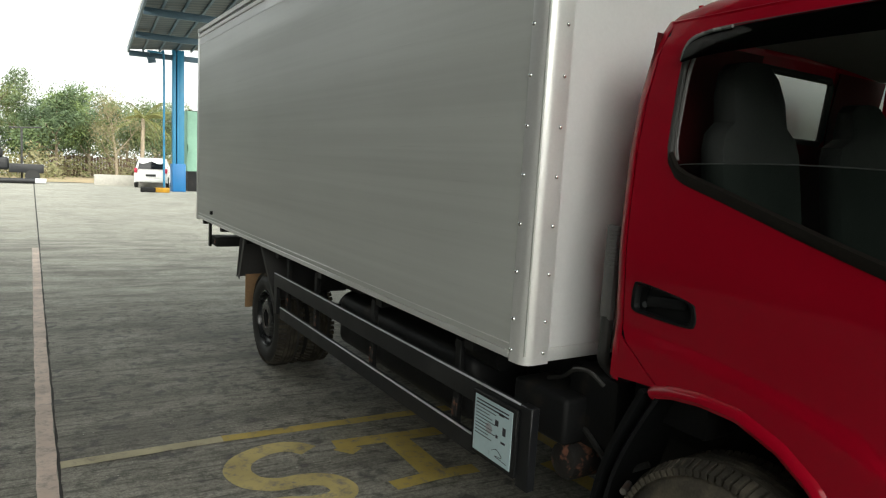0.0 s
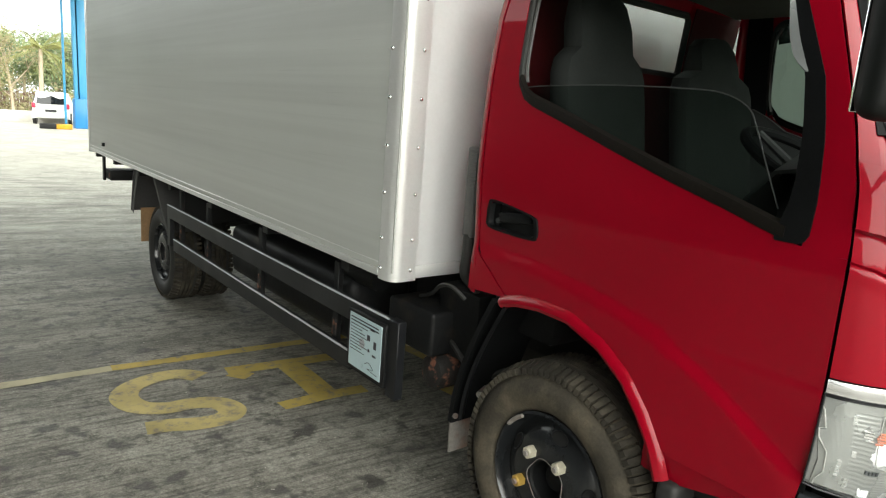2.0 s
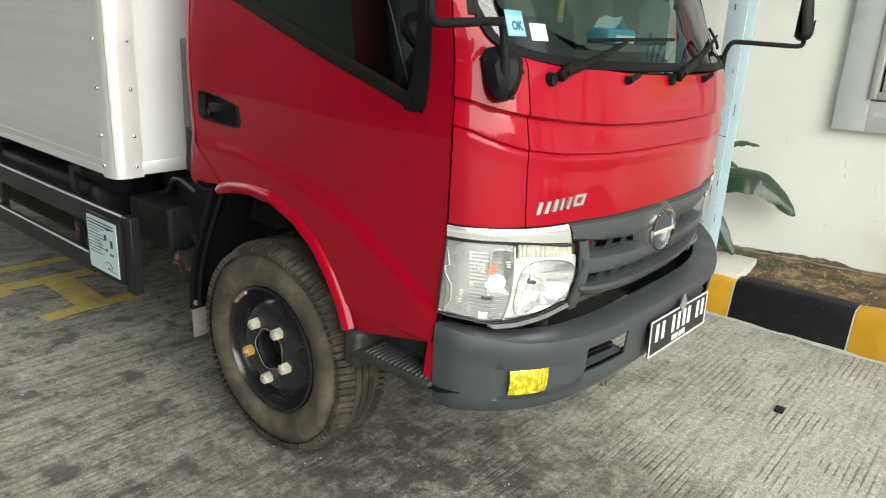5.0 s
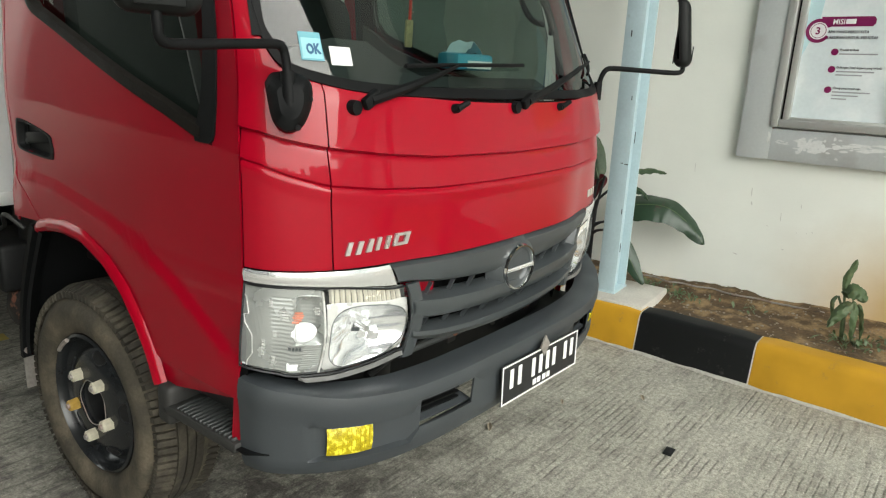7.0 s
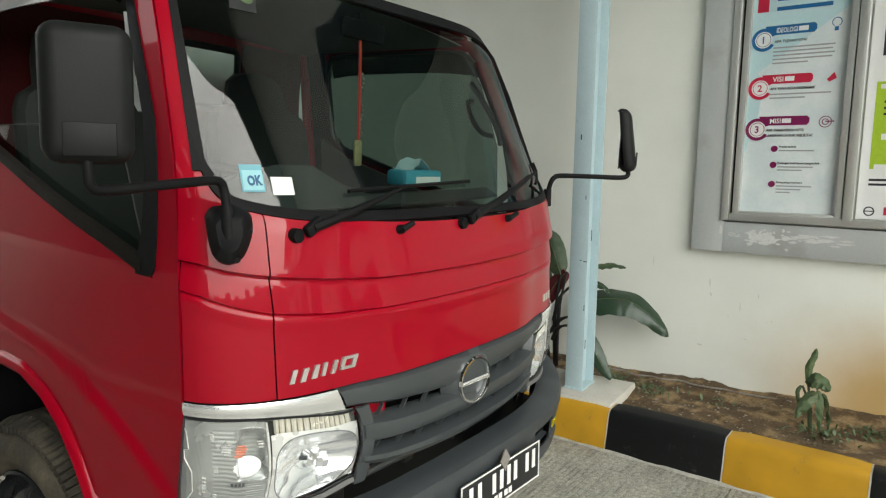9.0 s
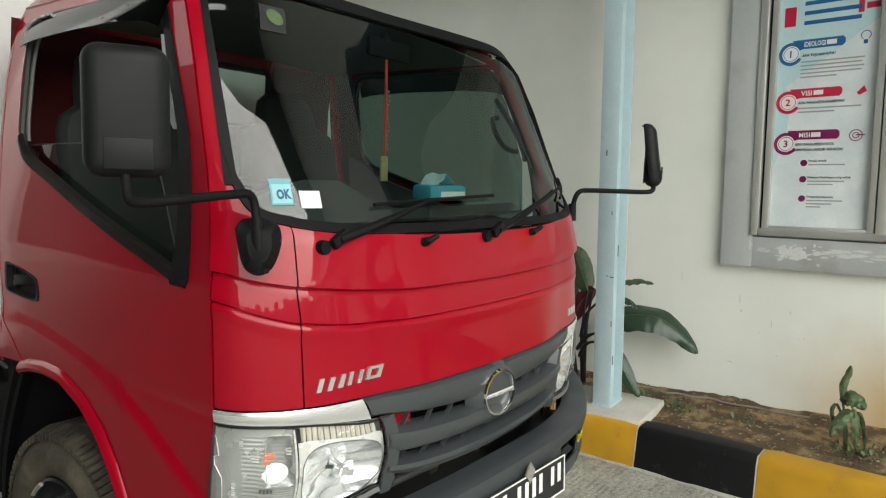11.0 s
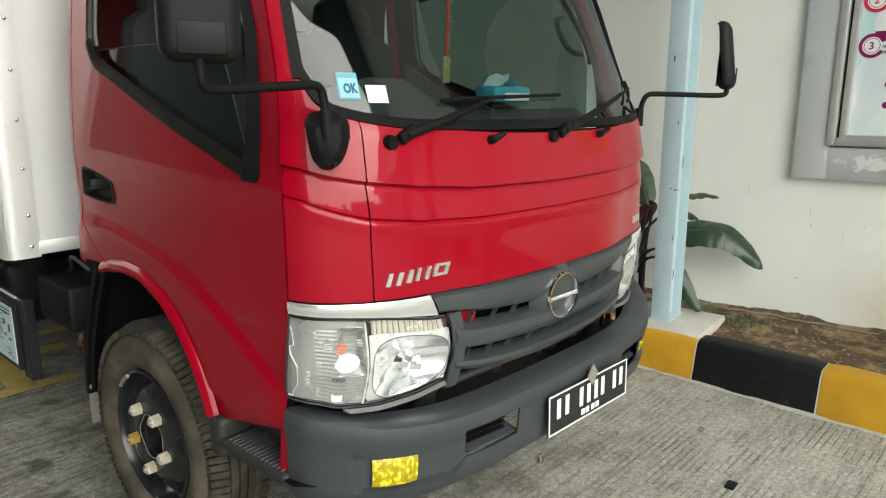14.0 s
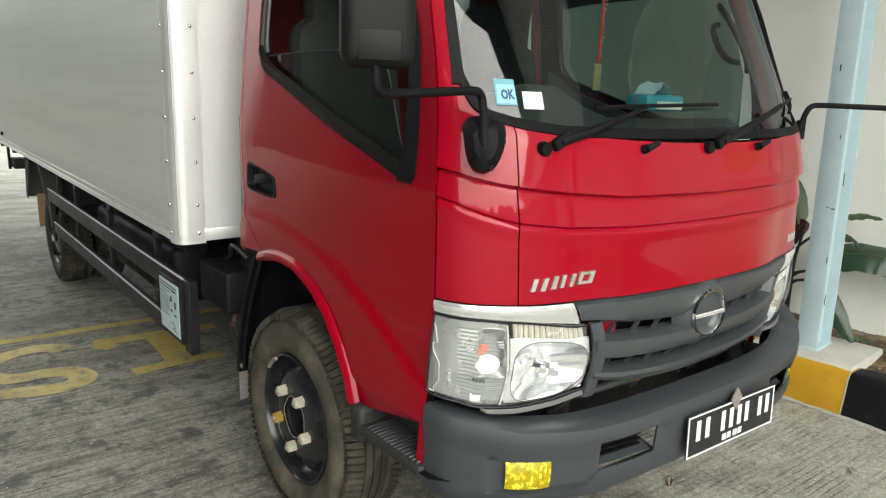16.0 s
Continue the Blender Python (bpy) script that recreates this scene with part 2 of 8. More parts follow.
def wall_plaster():
    """White painted plaster with faint blotches and an ochre damp stain rising from the soil."""
    m, n, l, p = shader("wall_plaster")
    tc = n.new("ShaderNodeTexCoord")
    a = n.new("ShaderNodeTexNoise")
    a.inputs["Scale"].default_value, a.inputs["Detail"].default_value = 1.6, 6
    l.new(tc.outputs["Object"], a.inputs["Vector"])
    f = n.new("ShaderNodeTexNoise")
    f.inputs["Scale"].default_value, f.inputs["Detail"].default_value = 60, 3
    l.new(tc.outputs["Object"], f.inputs["Vector"])
    sep = n.new("ShaderNodeSeparateXYZ")
    l.new(tc.outputs["Object"], sep.inputs[0])
    # stain: an uneven blot round one spot at the foot of the wall
    off = n.new("ShaderNodeVectorMath")
    off.operation = 'SUBTRACT'
    off.inputs[1].default_value = (0, -1.16, 0.24)
    l.new(tc.outputs["Object"], off.inputs[0])
    ln = n.new("ShaderNodeVectorMath")
    ln.operation = 'LENGTH'
    sc = n.new("ShaderNodeVectorMath")
    sc.operation = 'MULTIPLY'
    sc.inputs[1].default_value = (0, 1.0, 1.5)
    l.new(off.outputs[0], sc.inputs[0])
    l.new(sc.outputs[0], ln.inputs[0])
    d = n.new("ShaderNodeMath")
    d.operation = 'MULTIPLY_ADD'
    l.new(a.outputs[0], d.inputs[0])
    d.inputs[1].default_value = 0.5
    l.new(ln.outputs["Value"], d.inputs[2])
    st = n.new("ShaderNodeMapRange")
    st.interpolation_type = 'SMOOTHSTEP'
    st.inputs[1].default_value, st.inputs[2].default_value, st.inputs[3].default_value, st.inputs[4].default_value = 0.40, 1.28, 1.0, 0.0
    l.new(d.outputs[0], st.inputs[0])
    tone = n.new("ShaderNodeMapRange")
    tone.inputs[1].default_value, tone.inputs[2].default_value, tone.inputs[3].default_value, tone.inputs[4].default_value = 0.3, 0.7, 0.93, 1.03
    l.new(a.outputs[0], tone.inputs[0])
    x = n.new("ShaderNodeMix")
    x.data_type = 'RGBA'
    x.inputs[6].default_value, x.inputs[7].default_value = (0.85, 0.87, 0.81, 1), (0.58, 0.38, 0.15, 1)
    l.new(st.outputs[0], x.inputs[0])
    y = n.new("ShaderNodeMix")
    y.data_type, y.blend_type = 'RGBA', 'MULTIPLY'
    y.inputs[0].default_value = 1
    l.new(x.outputs[2], y.inputs[6])
    l.new(tone.outputs[0], y.inputs[7])
    l.new(y.outputs[2], p.inputs["Base Color"])
    p.inputs["Roughness"].default_value = 0.7
    b = n.new("ShaderNodeBump")
    b.inputs["Strength"].default_value, b.inputs["Distance"].default_value = 0.25, 0.003
    l.new(f.outputs[0], b.inputs["Height"])
    l.new(b.outputs[0], p.inputs["Normal"])
    return m


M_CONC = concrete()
M_PLASTER = wall_plaster()
M_RED = surf("red_paint", (0.270, 0.0010, 0.0110), 0.34, 0.0, 0.04, 3, 300, 0.0, coat=0.55, rvar=0.05, spec=0.08)
# cab red with the shade of inside and recess put into the colour
M_REDSHADE = surf("shaded_red", (0.05, 0.004, 0.005), 0.6, 0, 0.2, 5, 80, 0.05, spec=0.2)
M_SILVER = surf("box_panel", (0.50, 0.52, 0.495), 0.42, 0.12, 0.035, 1.4, 60, 0.02, rvar=0.06)


def rolled_panel():
    """Rolled aluminium skin with faint level bands, rubbed streaks and specks of dirt."""
    m, n, l, p = shader("rolled_panel")
    tc = n.new("ShaderNodeTexCoord")

    def stretched(sy, sz, detail):
        mp = n.new("ShaderNodeMapping")
        mp.inputs["Scale"].default_value = (1, sy, sz)
        mp.inputs["Rotation"].default_value = (radians(-2), 0, 0)
        l.new(tc.outputs["Object"], mp.inputs[0])
        t = n.new("ShaderNodeTexNoise")
        t.inputs["Scale"].default_value, t.inputs["Detail"].default_value = 1.0, detail
        l.new(mp.outputs[0], t.inputs["Vector"])
        return t.outputs[0]

    def rng(src, a, b, c, d):
        r = n.new("ShaderNodeMapRange")
        r.inputs[1].default_value, r.inputs[2].default_value, r.inputs[3].default_value, r.inputs[4].default_value = a, b, c, d
        l.new(src, r.inputs[0])
        return r.outputs[0]
    c = n.new("ShaderNodeRGB").outputs[0]
    c.default_value = (0.50, 0.52, 0.495, 1)
    for f in (rng(stretched(0.12, 5.0, 2), 0.35, 0.65, 0.95, 1.05), rng(stretched(0.5, 40, 5), 0.3, 0.7, 0.96, 1.04), rng(stretched(2.0, 160, 3), 0.66, 0.74, 1.0, 0.92), rng(stretched(1.1, 1.3, 4), 0.3, 0.7, 0.97, 1.03)):
        x = n.new("ShaderNodeMix")
        x.data_type, x.blend_type = 'RGBA', 'MULTIPLY'
        x.inputs[0].default_value = 1
        l.new(c, x.inputs[6])
        l.new(f, x.inputs[7])
        c = x.outputs[2]
    l.new(c, p.inputs["Base Color"])
    p.inputs["Metallic"].default_value = 0.12
    l.new(rng(stretched(0.4, 9, 4), 0.3, 0.7, 0.36, 0.5), p.inputs["Roughness"])
    return m


M_PANEL = rolled_panel()
M_FRONTW = surf("pale_front_wall", (0.60, 0.61, 0.61), 0.4, 0.15, 0.04, 3, 90, 0.02)
M_ALU = surf("aluminium", (0.70, 0.71, 0.70), 0.36, 0.55, 0.05, 3, 120, 0.03)
M_CHROME = surf("chrome", (0.85, 0.86, 0.87), 0.07, 1.0, 0.02, 4, 90, 0.0, rvar=0.03)
M_SATIN = surf("satin_chrome", (0.82, 0.83, 0.84), 0.25, 0.75, 0.03, 4, 90, 0.0, rvar=0.05)
M_BUMPER = surf("grey_bumper", (0.037, 0.043, 0.048), 0.48, 0.0, 0.07, 3, 240, 0.05, rvar=0.07)
M_GRILLE = surf("grey_grille", (0.047, 0.054, 0.058), 0.42, 0.0, 0.06, 4, 200, 0.03)
M_BLACK = surf("black_plastic", (0.0065, 0.007, 0.0075), 0.5, 0, 0.2, 6, 160, 0.03, spec=0.10)
M_RUBBER = surf("black_rubber", (0.022, 0.022, 0.021), 0.62, 0, 0.2, 8, 120, 0.08)
M_TYRE = surf("dusty_tyre", (0.052, 0.046, 0.035), 0.85, 0, 0.30, 9, 120, 0.35, col2=(0.098, 0.083, 0.060), mix=(0.42, 0.62), spec=0.25)
M_TREAD = surf("tread", (0.040, 0.036, 0.029), 0.9, 0, 0.3, 14, 120, 0.3, col2=(0.070, 0.062, 0.048), mix=(0.45, 0.65), spec=0.2)
M_RIM = surf("black_rim", (0.014, 0.0155, 0.017), 0.22, 0.0, 0.15, 7, 90, 0.05, col2=(0.022, 0.021, 0.019), mix=(0.60, 0.8))
M_CHASSIS = surf("dirty_black_steel", (0.008, 0.0085, 0.009), 0.55, 0.0, 0.3, 5, 70, 0.15, col2=(0.035, 0.029, 0.023), mix=(0.62, 0.8), spec=0.25)
M_RUST = surf("rusty_steel", (0.014, 0.0125, 0.0115), 0.75, 0.1, 0.4, 26, 110, 0.4, col2=(0.15, 0.062, 0.038), mix=(0.53, 0.62))
M_NUT = surf("zinc_nut", (0.50, 0.47, 0.37), 0.4, 0.2, 0.15, 30, 120, 0.05)
M_NUTY = surf("yellow_nut", (0.42, 0.27, 0.06), 0.45, 0.3, 0.15, 30, 120, 0.05)
M_GUARD = surf("dark_guard_rail", (0.010, 0.011, 0.0125), 0.45, 0.0, 0.2, 4, 120, 0.05, col2=(0.022, 0.023, 0.024), mix=(0.55, 0.7), spec=0.3)
M_RAILGLINT = surf("rail_glint", (0.62, 0.66, 0.70), 0.35, 0.4, 0.08, 8, 90, 0.03)
M_FLAP = surf("pale_mudguard", (0.045, 0.045, 0.044), 0.6, 0.0, 0.2, 7, 90, 0.08)
M_ORANGE = surf("orange_flap", (0.25, 0.15, 0.07), 0.7, 0, 0.25, 8, 90, 0.05)
M_METALFLAP = surf("dusty_metal_flap", (0.28, 0.26, 0.24), 0.55, 0.3, 0.25, 9, 90, 0.1, col2=(0.22, 0.13, 0.10), mix=(0.5, 0.7))
M_GLASS = glass("window_glass", (0.80, 0.95, 0.88), 0.56, 0.93, 0.050)
M_TINT = glass("tinted_glass", (0.74, 0.95, 0.86), 0.36, 0.93, 0.05)
M_LENS = glass("lamp_lens", (0.97, 0.98, 1.0), 0.97)
M_CLEAR = glass("clear_glass", (0.93, 0.98, 0.96), 0.93)
M_REFL = surf("reflector", (0.96, 0.97, 0.96), 0.16, 0.80, 0.02, 20, 60, 0.0, rvar=0.05)
M_BEZEL = surf("pale_bezel", (0.74, 0.74, 0.70), 0.28, 0.30, 0.03, 12, 90, 0.0)
M_BULBW = surf("white_bulb_cover", (0.90, 0.91, 0.90), 0.25, 0.0, 0.02, 12, 90, 0.0)
M_VEND = surf("visor_end", (0.13, 0.14, 0.14), 0.35, 0.1, 0.05, 12, 90, 0.0)
M_LAMPPALE = surf("pale_reflector", (0.44, 0.455, 0.435), 0.26, 0.55, 0.05, 12, 90, 0.0)
M_TEETH = surf("pale_gold_teeth", (0.80, 0.77, 0.66), 0.22, 0.35, 0.05, 12, 90, 0.0)
M_LAMPMID = surf("grey_reflector", (0.40, 0.41, 0.40), 0.25, 0.6, 0.05, 12, 90, 0.0)
M_LAMPBODY = surf("lamp_housing", (0.26, 0.27, 0.265), 0.25, 0.5, 0.05, 12, 90, 0.0)
M_AMBER = surf("amber_bulb", (0.62, 0.20, 0.12), 0.25, 0.0, 0.1, 20, 90, 0.0)
M_YELLOW = surf("yellow_lens", (0.42, 0.34, 0.004), 0.15, 0.0, 0.4, 70, 220, 0.6, col2=(0.75, 0.66, 0.04), mix=(0.5, 0.60), coat=1.0)
M_YELDK = surf("yellow_ribs", (0.36, 0.29, 0.004), 0.2, 0.0, 0.3, 70, 220, 0.2, coat=1.0)
M_SEAT = surf("black_seat_vinyl", (0.022, 0.0245, 0.0235), 0.6, 0, 0.2, 9, 140, 0.12, spec=0.12)
M_DASH = surf("grey_dashboard", (0.036, 0.040, 0.040), 0.6, 0, 0.1, 5, 160, 0.1)
M_TRIM = surf("beige_trim", (0.36, 0.35, 0.31), 0.65, 0, 0.08, 5, 90, 0.05)
M_HEAD = surf("headlining", (0.15, 0.15, 0.135), 0.85, 0, 0.08, 5, 120, 0.05)
M_WHITE = surf("white_paper", (0.82, 0.83, 0.83), 0.5, 0, 0.03, 6, 90, 0.0)
M_TEAL = surf("teal_card", (0.05, 0.33, 0.46), 0.45, 0, 0.1, 12, 60, 0.0)
M_POSTER = surf("poster_print", (0.68, 0.76, 0.78), 0.4, 0, 0.05, 5, 60, 0.0, col2=(0.78, 0.82, 0.83), mix=(0.4, 0.7))
M_SKYBLUE = surf("pale_blue_print", (0.52, 0.72, 0.76), 0.4, 0, 0.05, 5, 60, 0.0)
M_PLATE = surf("black_plate", (0.012, 0.013, 0.015), 0.45, 0, 0.1, 12, 120, 0.03)
M_WPAINT = surf("white_enamel", (0.80, 0.80, 0.79), 0.45, 0, 0.05, 20, 120, 0.0)
M_POST = surf("pale_blue_paint", (0.42, 0.54, 0.58), 0.42, 0.0, 0.07, 9, 80, 0.06, col2=(0.30, 0.36, 0.37), mix=(0.70, 0.78))
M_SLIP = surf("paper_slip", (0.62, 0.63, 0.63), 0.5, 0, 0.03, 6, 90, 0.0)
M_STICK = surf("sticker_blue", (0.10, 0.31, 0.37), 0.4, 0, 0.05, 8, 60, 0.0)
M_OKBLUE = surf("dark_blue_print", (0.006, 0.075, 0.17), 0.5, 0, 0.1, 12, 60, 0.0)
M_OKFIELD = surf("pale_print", (0.22, 0.46, 0.51), 0.5, 0, 0.05, 8, 60, 0.0)
M_SEALB = surf("dusty_rubber", (0.009, 0.0075, 0.006), 0.6, 0, 0.25, 9, 90, 0.05, spec=0.12)
M_INTAKE = surf("weathered_grey_plastic", (0.11, 0.11, 0.108), 0.6, 0, 0.15, 9, 90, 0.05)
M_MARKS = surf("brand_mark", (0.55, 0.55, 0.54), 0.3, 0.7, 0.05, 12, 90, 0.0)
M_BLUE2 = surf("bright_blue_paint", (0.01, 0.15, 0.38), 0.45, 0, 0.1, 2, 60, 0.05)
M_BLUE = surf("blue_paint", (0.025, 0.20, 0.36), 0.45, 0, 0.1, 2, 60, 0.05)
M_ROOF = surf("roof_sheet", (0.070, 0.086, 0.096), 0.6, 0.1, 0.12, 0.8, 20, 0.05)
M_STEEL = surf("steel_frame", (0.07, 0.12, 0.16), 0.5, 0.3, 0.1, 2, 40, 0.05)
M_FRAME = surf("grey_board_frame", (0.53, 0.555, 0.555), 0.5, 0.1, 0.06, 3, 90, 0.05, col2=(0.45, 0.46, 0.455), mix=(0.58, 0.66))
M_ALUFRAME = surf("brushed_frame", (0.55, 0.56, 0.54), 0.4, 0.5, 0.05, 4, 90, 0.03)
M_SOIL = surf("brown_soil", (0.098, 0.062, 0.030), 0.95, 0, 0.60, 9, 70, 1.0, col2=(0.22, 0.148, 0.074), mix=(0.48, 0.62))
M_LEAF = surf("dark_leaf", (0.018, 0.043, 0.022), 0.38, 0, 0.25, 12, 60, 0.15, col2=(0.06, 0.03, 0.03), mix=(0.64, 0.75))
M_LEAF2 = surf("light_leaf", (0.075, 0.115, 0.050), 0.5, 0, 0.25, 18, 80, 0.15, col2=(0.15, 0.16, 0.075), mix=(0.55, 0.75))
M_LEAFRED = surf("maroon_leaf", (0.12, 0.015, 0.022), 0.4, 0, 0.25, 12, 60, 0.15)
M_STALK = surf("dark_stalk", (0.02, 0.02, 0.022), 0.5, 0, 0.2, 20, 80, 0.1)
M_BASE = surf("pale_concrete", (0.50, 0.48, 0.43), 0.8, 0, 0.15, 9, 90, 0.3)
M_KYEL = worn_paint("kerb_yellow", (0.47, 0.255, 0.018), (0.30, 0.18, 0.06), 0.60, 0.5)
M_KBLK = worn_paint("kerb_black", (0.006, 0.0068, 0.0072), (0.06, 0.057, 0.052), 0.60, 0.55)
M_LINEY = worn_paint("line_yellow", (0.44, 0.33, 0.085), (0.22, 0.20, 0.15), 0.52, 0.7)
M_LINES = worn_paint("faded_yellow", (0.45, 0.37, 0.15), (0.22, 0.20, 0.16), 0.50, 0.7)
M_LINEW = worn_paint("line_pale", (0.44, 0.40, 0.26), (0.22, 0.20, 0.17), 0.54, 0.7)
M_LINER = worn_paint("line_red", (0.60, 0.49, 0.42), (0.36, 0.32, 0.28), 0.50, 0.7)
M_TREE = surf("foliage", (0.12, 0.165, 0.075), 0.7, 0, 0.45, 0.6, 5, 0.0, col2=(0.13, 0.15, 0.05), mix=(0.5, 0.62))
M_PALM = surf("palm_frond", (0.20, 0.21, 0.07), 0.7, 0, 0.3, 2, 8, 0.0)
M_BARK = surf("bark", (0.32, 0.27, 0.20), 0.9, 0, 0.25, 4, 40, 0.3)
M_DRY = surf("dry_ground", (0.40, 0.31, 0.19), 0.95, 0, 0.25, 0.6, 9, 0.3, col2=(0.22, 0.22, 0.10), mix=(0.5, 0.65))
M_FENCE = surf("weathered_fence", (0.12, 0.075, 0.055), 0.85, 0, 0.3, 2, 40, 0.1)
M_CARW = surf("white_car_paint", (0.75, 0.75, 0.74), 0.25, 0, 0.03, 3, 90, 0.0, coat=0.8)
M_NET = surf("green_tarpaulin", (0.22, 0.40, 0.30), 0.7, 0, 0.15, 3, 30, 0.2)
M_DARKGLASS = surf("dark_glass", (0.01, 0.012, 0.014), 0.08, 0, 0.05, 5, 90, 0.0)
M_CRACK = surf("crack_dirt", (0.035, 0.033, 0.03), 0.95, 0, 0.3, 20, 90, 0.1)

# ---- mesh helpers ----


def part(name, bm, material, parent=None, label="", smooth=True, kind=""):
    me = bpy.data.meshes.new(name)
    bmesh.ops.recalc_face_normals(bm, faces=bm.faces)
    bm.to_mesh(me)
    bm.free()
    me.materials.append(material)
    if smooth:
        me.polygons.foreach_set("use_smooth", [True] * len(me.polygons))
        me.set_sharp_from_angle(angle=radians(38))
    ob = new(name, me)
    if parent is not None:
        ob.parent = parent
    return tagged(ob, label, kind=kind)


def thing(name, label, category, group="", kind="", at=None):
    ob = new(name)
    ob.empty_display_size = 0.1
    if at is not None:
        ob.matrix_world = at
    return tagged(ob, label, category, group, kind)


def block(bm, x0, x1, y0, y1, z0, z1, bevel=0.0, seg=2, m=None):
    r = bmesh.ops.create_cube(bm, size=1)
    vs = r["verts"]
    for v in vs:
        v.co = Vector(((x0 + x1) / 2 + v.co.x * (x1 - x0), (y0 + y1) / 2 + v.co.y * (y1 - y0), (z0 + z1) / 2 + v.co.z * (z1 - z0)))
        if m is not None:
            v.co = m @ v.co
    if bevel:
        es = list({e for v in vs for e in v.link_edges})
        bmesh.ops.bevel(bm, geom=es, offset=bevel, segments=seg, profile=0.5, affect='EDGES')
    return bm


def rod(bm, p0, p1, r0, r1=None, seg=12):
    p0, p1 = Vector(p0), Vector(p1)
    d = p1 - p0
    m = Matrix.Translation((p0 + p1) / 2) @ d.to_track_quat('Z', 'Y').to_matrix().to_4x4()
    bmesh.ops.create_cone(bm, cap_ends=True, segments=seg, radius1=r0, radius2=r0 if r1 is None else r1, depth=d.length, matrix=m)
    return bm


def tube(bm, pts, r, seg=10, close=False):
    """A round bar along a line of points; r is one radius or one per point."""
    pts = [Vector(p) for p in pts]
    n = len(pts)
    rings = []
    ref = None
    for i, p in enumerate(pts):
        if close:
            t = (pts[(i + 1) % n] - pts[i - 1]).normalized()
        else:
            t = (pts[min(i + 1, n - 1)] - pts[max(i - 1, 0)]).normalized()
        if ref is None:
            ref = t.orthogonal().normalized()
        ref = (ref - t * ref.dot(t)).normalized()
        b = t.cross(ref)
        rr = r[i] if isinstance(r, (list, tuple)) else r
        rings.append([bm.verts.new(p + (ref * math.cos(2 * math.pi * k / seg) + b * math.sin(2 * math.pi * k / seg)) * rr) for k in range(seg)])
    for i in range(n if close else n - 1):
        a, b2 = rings[i], rings[(i + 1) % n]
        for k in range(seg):
            bm.faces.new((a[k], a[(k + 1) % seg], b2[(k + 1) % seg], b2[k]))
    if not close:
        bm.faces.new(rings[0][::-1])
        bm.faces.new(rings[-1])
    return bm


def smooth_line(pts, n=6):
    """Points of a Catmull-Rom curve through pts."""
    P = [Vector(p) for p in pts]
    out = []
    for i in range(len(P) - 1):
        a, b, c, d = P[max(i - 1, 0)], P[i], P[i + 1], P[min(i + 2, len(P) - 1)]
        for k in range(n):
            t = k / n
            out.append(0.5 * ((2 * b) + (c - a) * t + (2 * a - 5 * b + 4 * c - d) * t * t + (3 * b - a - 3 * c + d) * t ** 3))
    out.append(P[-1])
    return out


def sheet(bm, us, vs, f, thick=0.0):
    """A grid of f(u, v) over two lists, made solid by thick."""
    us, vs = list(us), list(vs)
    nu, nv = len(us), len(vs)
    P = [[Vector(f(u, v)) for v in vs] for u in us]
    if not thick:
        g = [[bm.verts.new(p) for p in row] for row in P]
        for i in range(nu - 1):
            for j in range(nv - 1):
                bm.faces.new((g[i][j], g[i + 1][j], g[i + 1][j + 1], g[i][j + 1]))
        return bm
    skin_grid(bm, P, thick)
    return bm


def skin_grid(bm, P, thick, hole=None):
    """Two skins half of thick either side of a grid of points, closed along every border."""
    nu, nv = len(P), len(P[0])
    front, back = [], []
    last = Vector((0, 0, 1))
    for i in range(nu):
        fr, bk = [], []
        for j in range(nv):
            a = P[min(i + 1, nu - 1)][j] - P[max(i - 1, 0)][j]
            b = P[i][min(j + 1, nv - 1)] - P[i][max(j - 1, 0)]
            n = a.cross(b)
            n = n.normalized() if n.length > 1e-12 else last
            last = n
            fr.append(bm.verts.new(P[i][j] + n * (thick / 2)))
            bk.append(bm.verts.new(P[i][j] - n * (thick / 2)))
        front.append(fr)
        back.append(bk)

    def solid(i, j):
        return 0 <= i < nu - 1 and 0 <= j < nv - 1 and not (hole and hole(i, j))
    for i in range(nu - 1):
        for j in range(nv - 1):
            if not solid(i, j):
                continue
            bm.faces.new((front[i][j], front[i + 1][j], front[i + 1][j + 1], front[i][j + 1]))
            bm.faces.new((back[i][j], back[i][j + 1], back[i + 1][j + 1], back[i + 1][j]))
            for (i2, j2), (p, q) in (((i - 1, j), ((i, j), (i, j + 1))), ((i + 1, j), ((i + 1, j), (i + 1, j + 1))), ((i, j - 1), ((i, j), (i + 1, j))), ((i, j + 1), ((i, j + 1), (i + 1, j + 1)))):
                if not solid(i2, j2):
                    bm.faces.new((front[p[0]][p[1]], front[q[0]][q[1]], back[q[0]][q[1]], back[p[0]][p[1]]))


def spin(bm, profile, m, seg=48, close=False):
    """A body of revolution about m's z axis from (radius, height) pairs."""
    rings = []
    for r, h in profile:
        rings.append([bm.verts.new(m @ Vector((r * math.cos(2 * math.pi * k / seg), r * math.sin(2 * math.pi * k / seg), h))) for k in range(seg)])
    n = len(profile)
    for i in range(n if close else n - 1):
        a, b = rings[i], rings[(i + 1) % n]
        for k in range(seg):
            bm.faces.new((a[k], a[(k + 1) % seg], b[(k + 1) % seg], b[k]))
    return bm


def slab(bm, pts, thick, m=None):
    """A flat plate from an outline of (x, y), thick upward."""
    vs = [bm.verts.new((p[0], p[1], 0)) for p in pts]
    f = bm.faces.new(vs)
    r = bmesh.ops.extrude_face_region(bm, geom=[f])
    top = [v for v in r["geom"] if isinstance(v, bmesh.types.BMVert)]
    for v in top:
        v.co.z += thick
    if m is not None:
        for v in vs + top:
            v.co = m @ v.co
    return bm


